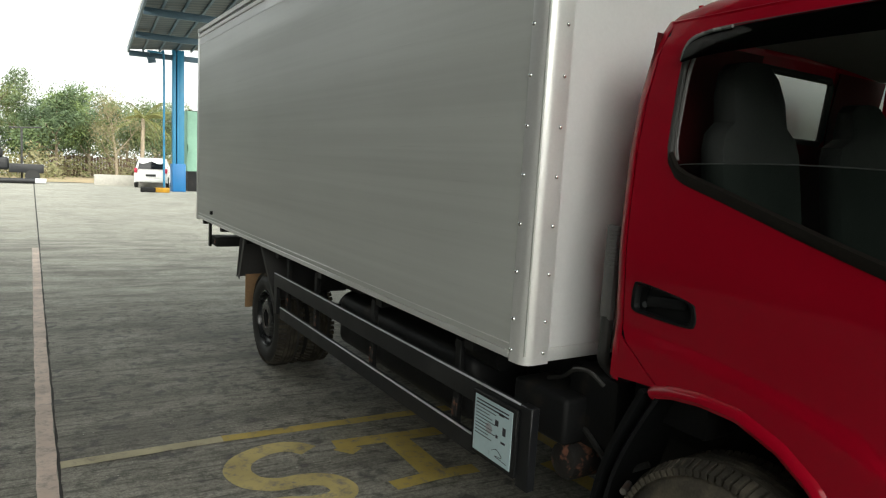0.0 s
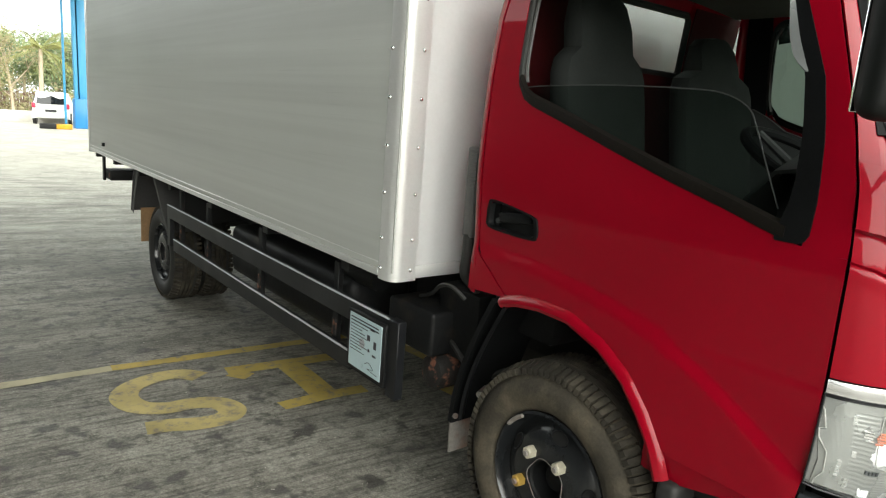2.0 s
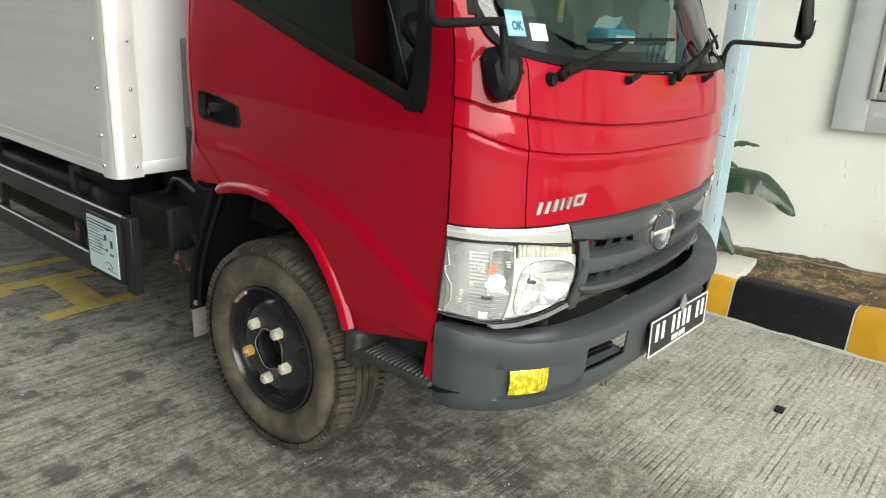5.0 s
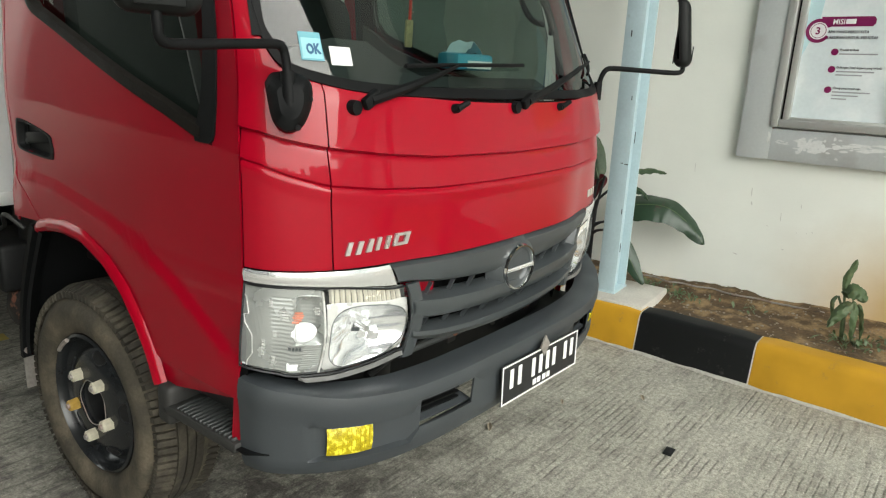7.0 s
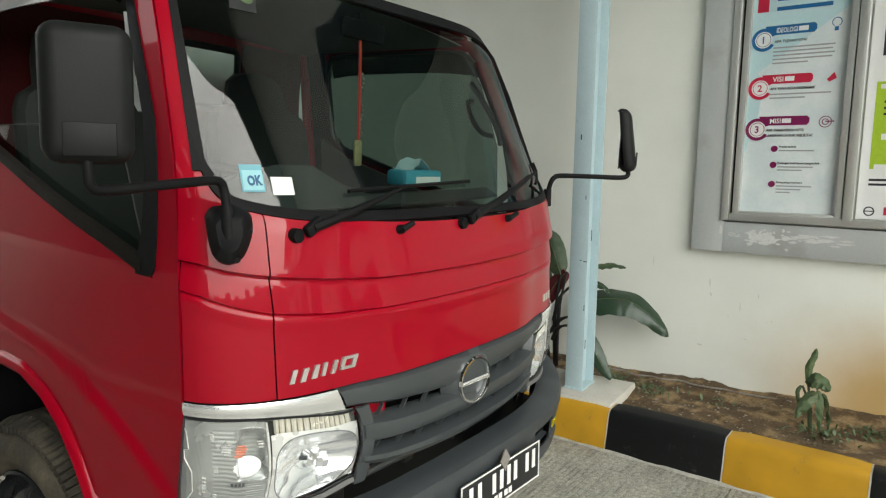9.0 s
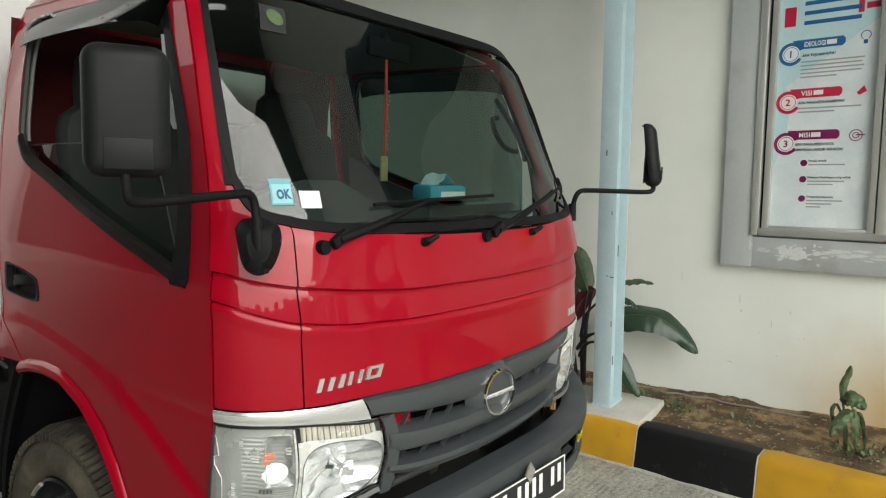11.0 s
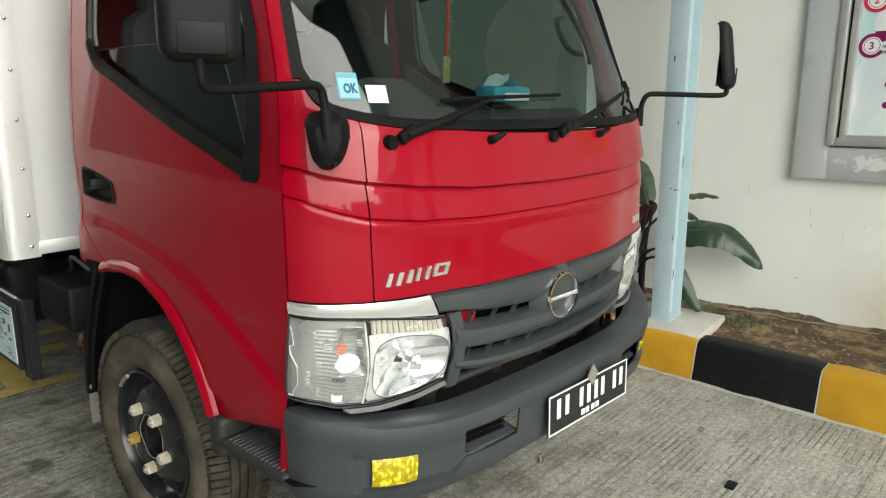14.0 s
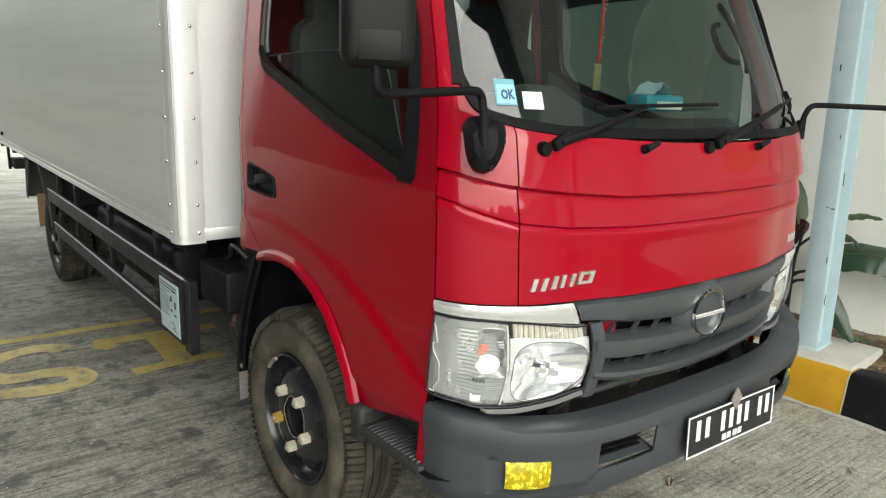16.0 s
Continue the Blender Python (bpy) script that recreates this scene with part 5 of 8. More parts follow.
M_VISOR = glass("smoked_visor", (0.22, 0.25, 0.24), 0.8, 0.75, 0.012)
near_door = door(-1)
far_door = door(1)
for d, sgn in ((near_door, -1), (far_door, 1)):
    bm = B()
    sheet(bm, steps(-.55, .50, 14), steps(0, 1, 6), lambda y, t: side(y, .95 * (1 - t) + (lerp(y, BELT_Y, BELT_Z) - .012) * t, sgn, 0.036), 0.004)
    sheet(bm, steps(-.55, .50, 14), [0, 1], lambda y, t: side(y, lerp(y, BELT_Y, BELT_Z) - .012, sgn, 0.012 + .028 * t), 0.003)
    part("door_trim", bm, M_DASH, d, "dark grey inner door trim")

cab = part("cab_shell", B(), M_RED, truck, "glossy red pressed-steel cab")


def refill(ob, bm):
    bmesh.ops.recalc_face_normals(bm, faces=bm.faces)
    bm.to_mesh(ob.data)
    bm.free()
    ob.data.polygons.foreach_set("use_smooth", [True] * len(ob.data.polygons))
    ob.data.set_sharp_from_angle(angle=radians(38))


bm = B()


def rear_corner(sgn):
    """The corner behind the door, rounded into the cab's back."""
    def f(z, v):
        yr = lerp(z, REAR_Z, REAR_Y)
        y0 = yr - 0.042
        if v <= 1:
            return side(y0 + 0.010 * v, z, sgn)
        a = (v - 1) / 4 * math.pi / 2
        p = side(y0 + 0.010, z, sgn)
        return Vector((p.x - sgn * 0.034 * (1 - math.cos(a)), p.y + 0.034 * math.sin(a), z))
    sheet(bm, steps(0.86, 1.985, 30), [0, 1, 2, 3, 4, 5], f, 0.004)


def quarter(sgn):
    """The lower quarter behind the wheel arch."""
    sheet(bm, steps(.365, .55, 8), [0, .5, 1], lambda y, v: side(y, (lerp(y, ARCH_Y, ARCH_Z) + .012) * (1 - v) + (.886 + (y - .36) * .72) * v, sgn), 0.005)


for sgn in (-1, 1):
    bm = B()
    rear_corner(sgn)
    part("rear_corner", bm, M_RED, cab)
    bm = B()
    quarter(sgn)
    part("quarter_panel", bm, M_RED, cab)
bm = B()
# back wall with its window
BW = 0.73
RWIN = (2.42, 2.91, 1.672, 1.918)


def back_y(z):
    return lerp(z, REAR_Z, REAR_Y)


def flank(z):
    """Half width of the flat back, between its rounded corners."""
    return XC - side(lerp(z, REAR_Z, REAR_Y) - .032, z).x - 0.032


for x0, x1, z0, z1 in ((XC - BW, RWIN[0], .86, 1.985), (RWIN[1], XC + BW, .86, 1.985), (RWIN[0], RWIN[1], .86, RWIN[2]), (RWIN[0], RWIN[1], RWIN[3], 1.985)):
    sheet(bm, steps(x0, x1, 6), steps(z0, z1, 12), lambda x, z: Vector((XC + max(-flank(z), min(flank(z), x - XC)), back_y(z), z)), 0.006)
# roof
ROOF = [(-.350, 1.985), (-.33, 2.01), (-.27, 2.035), (-.15, 2.055), (.05, 2.065), (.27, 2.062), (.43, 2.046), (.52, 2.020), (.566, 1.980)]


def roof(i, v):
    y, z = ROOF[i]
    edge = XC - side(y, 1.980).x
    x = (edge - 0.02 * (abs(i - 4) / 4) ** 6) * math.sin(v * math.pi / 2)
    k = abs(v) ** 5
    return Vector((XC + x, y - 0.07 * (1 - abs(v) ** 2) * (i < 3) * (3 - i) / 3, z * (1 - k) + k * min(z, 1.982)))


refill(cab, bm)
bm = B()
sheet(bm, range(9), steps(-1, 1, 28), roof, 0.006)
part("roof_panel", bm, M_RED, cab)
for sgn in (-1, 1):
    bm = B()
    sheet(bm, steps(-.30, .53, 20), [0, 1, 2], lambda y, v: side(y, [1.971, 1.980, 1.990][v], sgn, [0.001, -0.005, 0.006][v]), 0.003)
    part("drip_rail", bm, M_RED, cab)
bm = B()
x0, x1, z0, z1 = RWIN
tube(bm, [Vector((x, back_y(z) - 0.006, z)) for x, z in [(x0 + .02, z0), (x1 - .02, z0), (x1, z0 + .02), (x1, z1 - .02), (x1 - .02, z1), (x0 + .02, z1), (x0, z1 - .02), (x0, z0 + .02)]], 0.014, 8, True)
part("window_seal", bm, M_RUBBER, cab, "black rubber round the back window")
bm = B()
sheet(bm, [RWIN[0], RWIN[1]], [RWIN[2], RWIN[3]], lambda x, z: Vector((x, back_y(z), z)), 0.004)
part("back_window", bm, M_CLEAR, cab).visible_shadow = False
# drip rail knobs on the roof edge
for y in (.455, .37):
    bm = B()
    rod(bm, (XC - .650, y, 1.99), (XC - .650, y, 2.022), 0.008, seg=8)
    part("roof_clip", bm, M_RED, cab)

# wheel arch lips
for sgn in (-1, 1):
    bm = B()
    ay = steps(.365, -.312, 44)
    pts = [(y, lerp(y, ARCH_Y, ARCH_Z)) for y in ay]
    pts = [(.375, .862)] + [p for p in pts if p[1] > .572]

    def lip(i, v):
        y, z = pts[i]
        q = side(y, max(z, .56), sgn)
        out, dz = [(0.004, 0.020), (-0.006, 0.015), (-0.014, 0.007), (-0.017, -0.006), (-0.012, -0.016), (0.06, -0.020)][v]
        a = pts[max(i - 1, 0)]
        b = pts[min(i + 1, len(pts) - 1)]
        t = Vector((0, b[0] - a[0], b[1] - a[1])).normalized()
        nrm = Vector((0, t.z, -t.y))
        if nrm.z < 0 and abs(nrm.z) > 0.3:
            nrm = -nrm
        if y < -.2 and nrm.y > 0:
            nrm = -nrm
        return Vector((q.x - sgn * out, y, z)) + nrm * dz
    sheet(bm, range(len(pts)), range(6), lip, 0.003)
    part("arch_lip", bm, M_RED, truck, "red flared wheel arch lip")
    # sill in front of the arch and the step
    bm = B()
    sheet(bm, steps(-.600, -.285, 10), [0, 0.5, 1], lambda y, v: side(y, 0.645 - 0.012 * v, sgn, 0.012 + 0.05 * v), 0.004)
    sheet(bm, steps(-.600, -.576, 3), steps(0.525, 0.648, 5), lambda y, z: side(y + 0.015 * (0.648 - z) / 0.2, max(z, .56), sgn, 0.002) + Vector((0, 0, min(0, z - .56))), 0.004)
    sheet(bm, steps(-.31, -.20, 5), steps(.57, .70, 5), lambda y, z: side(y, z, sgn, 0.030), 0.004)
    sheet(bm, steps(-.585, -.270, 12), steps(0, 1, 4), lambda y, v: side(y, .652 * (1 - v) + lerp(y, [-.585, -.50, -.30, -.26], [.640, .622, .576, .576]) * v, sgn, 0.004 + .010 * v), 0.004)
    part("sill", bm, M_RED, truck)
    bm = B()
    x0, x1 = (1.735, 1.96) if sgn < 0 else (2 * XC - 1.96, 2 * XC - 1.735)
    block(bm, x0, x1, -.60, -.30, 0.505, 0.535, 0.010)
    block(bm, x0 + (0.09 if sgn < 0 else 0), x1 - (0.09 if sgn > 0 else 0), -.60, -.30, 0.535, 0.64, 0.012)
    block(bm, x0, x1, -.335, -.275, .47, .585, 0.018, 3)
    st = part("step", bm, M_RUBBER, truck, "black plastic cab step")
    for i in range(15):
        bm = B()
        xa = (1.742, 1.83) if sgn < 0 else (2 * XC - 1.83, 2 * XC - 1.742)
        block(bm, xa[0], xa[1], -.585 + i * 0.0158, -.5775 + i * 0.0158, 0.533, 0.541, 0.002, 1)
        part("tread_rib", bm, M_DASH, st)

# front panels
def crease(u, low):
    """Height of the lower or upper crease across the front; both climb towards the doors."""
    d = d_of(u) * (1.0 if u < 0 else 0.8)
    if low:
        return lerp(d, [0, .36, .52, .645, .71, .772], [1.137, 1.140, 1.148, 1.163, 1.184, 1.216])
    return lerp(d, [0, .36, .52, .645, .71, .772], [1.210, 1.217, 1.230, 1.246, 1.260, 1.282])


# section of the pressed panel round each crease: (rise, depth)
LOW_SEC = [(-.030, -.0008), (-.016, -.0040), (-.007, -.0036), (-.002, .0004), (0.0, .0070), (.0025, .0010), (.007, -.0050), (.016, -.0042)]
UP_SEC = [(-.018, .0022), (-.006, .0040), (-.0012, .0062), (.002, .0020), (.007, -.0100), (.018, -.0092)]


def red_low(dx):
    return .960 + .009 * (dx / .49) ** 2 if dx < .49 else .969 + .009 * (dx - .49) / .285


def red_top(dx):
    return 1.345 + 0.050 * (dx / .70) ** 2.2


def front_patch(bm, s0, s1, n, zlo, zhi, inset=0.0, thick=0.005, band=True, nz=16):
    us = steps(s0, s1, n)

    def rows(u):
        dx = d_of(u)
        a, b = zlo(dx), zhi(dx)
        if not band:
            return [(z, 0.0) for z in steps(a, b, nz)]
        zl, zu = crease(u, True), crease(u, False)
        col = [(z, 0.0) for z in steps(a, zl - .045, 5)] + [(zl + r, d) for r, d in LOW_SEC] + [(zu + r, d) for r, d in UP_SEC]
        return col + [(zu + .018 + (b - zu - .018) * k / 5, -.0092 * (1 - k / 5)) for k in range(1, 6)]
    table = {u: rows(u) for u in us}
    sheet(bm, us, range(len(table[us[0]])), lambda u, j: nose(u, table[u][j][0], inset + table[u][j][1]), thick)


SEAM = 4.0 / 7
bm = B()
front_patch(bm, -SEAM + 0.0028, SEAM - 0.0028, 40, red_low, red_top)
hood = part("front_panel", bm, M_RED, truck, "glossy red front panel below the windscreen")
for sgn in (-1, 1):
    bm = B()
    front_patch(bm, sgn * (SEAM + 0.0028), sgn * 0.992, 16, red_low, lambda dx: red_top(dx) if dx < .70 else red_top(.70) + (dx - .70) * .4)
    part("corner_panel", bm, M_RED, truck, "red corner panel beside the windscreen")
    # windscreen pillar
    bm = B()
    sheet(bm, steps(1.40, 1.985, 20), [0.862, 0.90, 0.95, 0.992], lambda z, s: nose(sgn * s, z), 0.006)
    part("pillar", bm, M_RED, truck, "red windscreen pillar")
# dark liner behind the joints
bm = B()
front_patch(bm, -1, 1, 50, lambda d: .93, lambda d: 1.35, 0.018, 0.003, False)
part("inner_panel", bm, M_BLACK, truck)
for sgn in (-1, 1):
    bm = B()
    sheet(bm, [-.003, .012, .030], steps(.56, 1.40, 10), lambda v, z: side(lerp(z, SEAM_Z, SEAM_Y) + v, z, sgn, 0.016), 0.003)
    part("inner_panel", bm, M_BLACK, truck)
    bm = B()
    sheet(bm, steps(.45, .565, 3), steps(.88, 1.97, 10), lambda y, z: side(min(y, lerp(z, REAR_Z, REAR_Y) - .02), z, sgn, 0.012), 0.003)
    part("inner_panel", bm, M_BLACK, truck)
    bm = B()
    sheet(bm, steps(1.38, 1.98, 12), [0.90, 0.96, 1.0], lambda z, s: nose(sgn * s, z, 0.014) + Vector((0, 0.012 * (s == 1.0), 0)), 0.003)
    part("inner_panel", bm, M_BLACK, truck)

# windscreen
WS1 = 1.972


def ws_low(s):
    """Lower edge of the glass, swept up round its corners."""
    return 1.362 + 0.048 * abs(s / 0.86) ** 2.4 + lerp(abs(s), [.40, .54, .665, .745, .80, .835, .868], [0, .005, .012, .030, .060, .110, .165])


bm = B()
sheet(bm, steps(-.835, .835, 72), steps(0, 1, 18), lambda s, t: nose(s, (ws_low(s) + 0.013) * (1 - t) + (WS1 - 0.045 * abs(s / .835) ** 4) * t, 0.004))
screen = part("windscreen", bm, M_GLASS, truck, "curved windscreen glass with stickers inside")
screen.visible_shadow = False
bm = B()
sheet(bm, steps(-.868, .868, 90), [0, 0.5, 1], lambda s, t: nose(s, ws_low(s) - 0.006 + (0.022 + .03 * sstep((abs(s) - .66) / .12)) * t, -0.003 + 0.004 * t), 0.008)
for sgn in (-1, 1):
    sheet(bm, steps(1.47, 1.985, 18), [0, .5, 1], lambda z, v: nose(sgn * (.868 - v * lerp(z, [1.47, 1.60, 1.985], [.092, .084, .05])), z, -0.002), 0.008)
sheet(bm, steps(-.86, .86, 44), [0, 0.5, 1], lambda s, t: nose(s, min(1.999, WS1 - 0.045 * abs(s / .835) ** 4 - 0.012 + 0.035 * t), -0.002), 0.008)
part("windscreen_seal", bm, M_BLACK, truck, "black rubber windscreen surround")
for sgn in (-1, 1):
    bm = B()
    sheet(bm, steps(.55, .885, 18), steps(0, 1, 5), lambda s, t: nose(sgn * s, (red_top(d_of(s)) - .02) * (1 - t) + (ws_low(s) + .004) * t, 0.003), 0.004)
    part("cowl_corner", bm, M_RED, truck, "red panel below the windscreen corner")
# stickers behind the glass
bm = B()


def front_sticker(bm, s0, s1, z0, z1, ins):
    sheet(bm, steps(s0, s1, 4), steps(z0, z1, 3), lambda s, z: nose(s - .16 * (z1 - z) * (s1 - s0) / (z1 - z0), z, ins))



sa, sb = -s_of(.650, 1.45), -s_of(.600, 1.45)
front_sticker(bm, sa, sb, 1.428, 1.486, 0.0015)
stk = part("sticker", bm, M_STICK, screen, "pale blue inspection sticker reading OK", smooth=False)
bm = B()
front_sticker(bm, sa + 0.006, sb - 0.006, 1.432, 1.474, 0.0005)
part("sticker_field", bm, M_OKFIELD, stk, smooth=False)
pa, pb = nose(sa, 1.444, -0.0005), nose(sb, 1.444, -0.0005)
ex = (pb - pa).normalized()
ey = (nose(sa, 1.47, -0.002) - nose(sa, 1.41, -0.002)).normalized()
ez = ex.cross(ey)
TXT = Matrix(((ex.x, ey.x, ez.x, 0), (ex.y, ey.y, ez.y, 0), (ex.z, ey.z, ez.z, 0), (0, 0, 0, 1)))
writing("sticker_word", "OK", 0.032, Matrix.Translation(pa + ex * 0.008 - ey * 0.003 + ez * 0.001) @ TXT, M_OKBLUE, stk, 0.0014, 0.034)
bm = B()
front_sticker(bm, -s_of(.588, 1.45), -s_of(.540, 1.45), 1.421, 1.460, 0.0015)
part("sticker", bm, M_SLIP, screen, "white paper slip stuck inside the glass", smooth=False)
bm = B()
front_sticker(bm, -s_of(.535, 1.86), -s_of(.455, 1.86), 1.845, 1.915, 0.001)
part("sticker", bm, M_PLATE, screen, "round printed sticker at the top of the glass", smooth=False)
bm = B()
c0 = nose(-s_of(.495, 1.88), 1.885, -0.001)
a = nose(-s_of(.515, 1.88), 1.885, -0.001)
b = nose(-s_of(.475, 1.88), 1.885, -0.001)
u = (b - a).normalized()
w = (nose(-s_of(.495, 1.9), 1.91, -0.001) - c0).normalized()
sheet(bm, steps(0, 2 * math.pi, 18), [0, 0.024], lambda t, q: c0 + u * (q * math.cos(t)) + w * (q * math.sin(t)))
part("sticker", bm, M_LEAF2, screen, "green and yellow round badge", smooth=False)

# lamps, bright strips, grille


def strip_low(dx):
    return lerp(dx, [.46, .49, .60, .70, .80], [.903, .908, .930, .942, .947])


for sgn in (-1, 1):
    bm = B()
    ds = steps(.490, .785, 26)

    def strip(i, t):
        dx = ds[i]
        top, low = red_low(dx) - .004, strip_low(dx)
        z = top * (1 - t) + low * t
        d2 = dx - 0.03 * t * (1 if i == 0 else max(0, 1 - i / 8))
        return nose(sgn * s_of(d2, z), z, -0.004 * math.sin(math.pi * min(1, t + .15)) - 0.002)
    sheet(bm, range(len(ds)), steps(0, 1, 6), strip, 0.006)
    part("lamp_strip", bm, M_SATIN, truck, "bright silver strip over the headlamp")

    lamp = part("headlamp", B(), M_LAMPBODY, truck, "clear multi-reflector headlamp with amber indicator")

    def lz(dx, t):
        hi = strip_low(dx) - .006
        lo = lerp(dx, [.43, .50, .62, .715, .73, .80], [.716, .707, .703, .712, .722, .742])
        return hi * (1 - t) + lo * t

    def ldx(q, t):
        """The inner edge leans outward at the top."""
        inner = .398 + .030 * (1 - t) ** 3 + .014 * t ** 4
        return inner + (.795 - inner) * q

    def lpt(q, t, ins):
        dx = ldx(q, t)
        z = lz(dx, t)
        return nose(sgn * min(.999, s_of(dx, z)), z, ins)
    bm = B()
    # housing: back bowl and a rim all round
    sheet(bm, steps(0, 1, 24), steps(0, 1, 10), lambda q, t: lpt(q, t, 0.012 + 0.06 * (min(1, 9 * t * (1 - t)) * min(1, 7 * q * (1 - q) + .12))), 0.003)
    refill(lamp, bm)
    bm = B()
    edge = [lpt(q, 0, 0.0) for q in steps(0, 1, 20)] + [lpt(1, t, 0.0) for t in steps(.15, .9, 6)] + [lpt(q, 1, 0.0) for q in steps(1, 0, 20)] + [lpt(0, t, 0.0) for t in steps(.9, .1, 6)]
    tube(bm, edge, 0.0026, 6, True)
    part("rim", bm, M_PLATE, lamp)
    bm = B()
    sheet(bm, steps(0, 1, 26), steps(0, 1, 12), lambda q, t: lpt(q, t, -0.004 - 0.010 * math.sin(math.pi * t) * math.sin(math.pi * q) ** .5))
    ln = part("lens", bm, M_LENS, lamp, "clear polycarbonate lens")
    ln.visible_shadow = False
    # main beam: a pale bezel, a deep faceted bowl cut off low, and a row of teeth above
    def in_bowl(rho, a):
        ca, sa = math.cos(a), math.sin(a)
        k = (abs(ca) ** 3.0 + abs(sa) ** 3.0) ** (-1 / 3.0)
        t = .600 + .385 * rho * k * sa
        return .312 + .285 * rho * k * ca, min(.965, t)
    bm = B()

    def bezel(v, a):
        q0, t0 = in_bowl(1.0, a)
        k = 1 / max(abs(q0 - .312) / .302, abs(t0 - .585) / .405)
        q1, t1 = .312 + (q0 - .312) * k, .585 + (t0 - .585) * k
        return lpt(q0 + (q1 - q0) * v, min(.965, t0 + (t1 - t0) * v), 0.006 + .004 * v)
    sheet(bm, [0, .5, 1], steps(0, 2 * math.pi, 56), bezel, 0.002)
    part("bezel", bm, M_BEZEL, lamp, "pale silver surround of the main beam")
    bm = B()

    def bowl(rho, a):
        q, t = in_bowl(rho, a)
        facet = 0.0022 * (int(t * 11) % 2) * (rho < .95)
        return lpt(q, t, 0.008 + 0.062 * (1 - rho ** 1.7) + facet)
    sheet(bm, [.14, .22, .3, .38, .46, .54, .62, .7, .78, .86, .93, 1.0], steps(0, 2 * math.pi, 56), bowl, 0.002)
    part("reflector", bm, M_REFL, lamp, "deep stepped chrome reflector")
    bm = B()
    tube(bm, [lpt(*in_bowl(1.0, a), 0.005) for a in steps(0, 2 * math.pi, 48)[:-1]], 0.0011, 5, True)
    part("bowl_edge", bm, M_GRILLE, lamp)
    bm = B()
    c0, c1 = lpt(.32, .56, 0.060), lpt(.32, .56, 0.022)
    rod(bm, c0, c1, 0.010, 0.008, 12)
    part("bulb_shield", bm, M_CHROME, lamp)
    for q0, t0, w, h, mt in ((.36, .545, .045, .05, M_GRILLE), (.29, .60, .05, .10, M_REFL), (.22, .63, .04, .13, M_REFL), (.17, .70, .035, .10, M_REFL)):
        bm = B()
        sheet(bm, steps(q0, q0 + w, 3), steps(t0, t0 + h, 3), lambda q, t: lpt(q, t, 0.034 + .2 * (q - q0)), 0.002)
        part("facet", bm, mt, lamp, smooth=False)
    bm = B()
    for i in range(14):
        q0 = .040 + i * .040
        sheet(bm, [q0, q0 + .011, q0 + .022, q0 + .033], steps(.02, .185, 3), lambda q, t: lpt(q, t, 0.004 + 0.008 * abs((q - q0) / .0165 - 1) + .02 * (t - .02)), 0.001)
    part("reflector", bm, M_TEETH, lamp, "row of small pale teeth", smooth=False)
    # indicator side: one pale block with fine level ribs and a shallow rounded cup in it
    def ipt(q, t, ins):
        return lpt(.637 + (q - .562) * .824, t, ins)
    bm = B()

    def block_in(q, t):
        cup = max(0, 1 - ((q - .655) / .088) ** 4) * max(0, 1 - ((t - .37) / .27) ** 4)
        return 0.006 + 0.026 * cup + 0.0005 * (int(t * 44) % 2) * (t > .10) * (q < .86)
    sheet(bm, steps(.562, .962, 36), steps(.03, .962, 82), lambda q, t: ipt(q, t, block_in(q, t)), 0.002)
    part("reflector", bm, M_LAMPPALE, lamp, "pale ribbed indicator reflector", smooth=False)
    bm = B()
    sheet(bm, steps(.964, .990, 4), steps(.03, .955, 20), lambda q, t: ipt(q, t, 0.008), 0.002)
    part("reflector", bm, M_LAMPMID, lamp, "grey outer side of the lamp")
    bm = B()
    tube(bm, smooth_line([ipt(q, t, 0.003) for q, t in ((.565, .10), (.60, .085), (.70, .09), (.735, .13), (.742, .30), (.74, .50), (.72, .61), (.62, .64), (.568, .63))], 4), 0.0011, 5)
    part("cup_edge", bm, M_REFL, lamp, "thin bright edge of the indicator cup")
    bm = B()
    bmesh.ops.create_uvsphere(bm, u_segments=24, v_segments=16, radius=0.017, matrix=Matrix.Translation(ipt(.690, .505, 0.012)) @ Matrix.Rotation(radians(sgn * 30), 4, 'Z') @ Matrix.Diagonal((1.95, .5, 1.5, 1)))
    part("bulb_cover", bm, M_BULBW, lamp, "bright white bulb cover")
    for k, (qa, qb, ta, mt) in enumerate(((.690, .745, .270, M_AMBER), (.682, .752, .296, M_AMBER), (.690, .758, .322, M_AMBER), (.700, .752, .348, M_AMBER), (.715, .762, .374, M_AMBER), (.772, .815, .270, M_REFL), (.768, .812, .300, M_REFL), (.775, .815, .330, M_REFL), (.770, .805, .360, M_REFL), (.585, .625, .22, M_REFL), (.582, .618, .25, M_REFL), (.585, .615, .28, M_REFL))):
        bm = B()
        sheet(bm, steps(qa, qb, 4), [ta, ta + .006, ta + .013, ta + .018], lambda q, t: ipt(q, t, 0.0045 - .002 * (abs(t - ta - .009) < .006)), 0.001)
        part("rib", bm, mt, lamp, "amber rib of the indicator" if mt is M_AMBER else "")
    # side lamp: tapered bright cup under a row of small dark teeth
    bm = B()
    sheet(bm, steps(0, 1, 10), steps(0, 1, 10), lambda q, t: ipt(.690 + .012 * t + q * (.098 - .030 * t), .70 + t * .235, 0.014 - 0.011 * t), 0.002)
    # white colour stands in for the light that the cup catches
    part("reflector", bm, M_BULBW, lamp, "side lamp cup, coloured white as if lit")
    for i in range(4):
        bm = B()
        sheet(bm, [.697 + i * .023, .711 + i * .023], [.662, .698], lambda q, t: ipt(q, t, 0.003), 0.002)
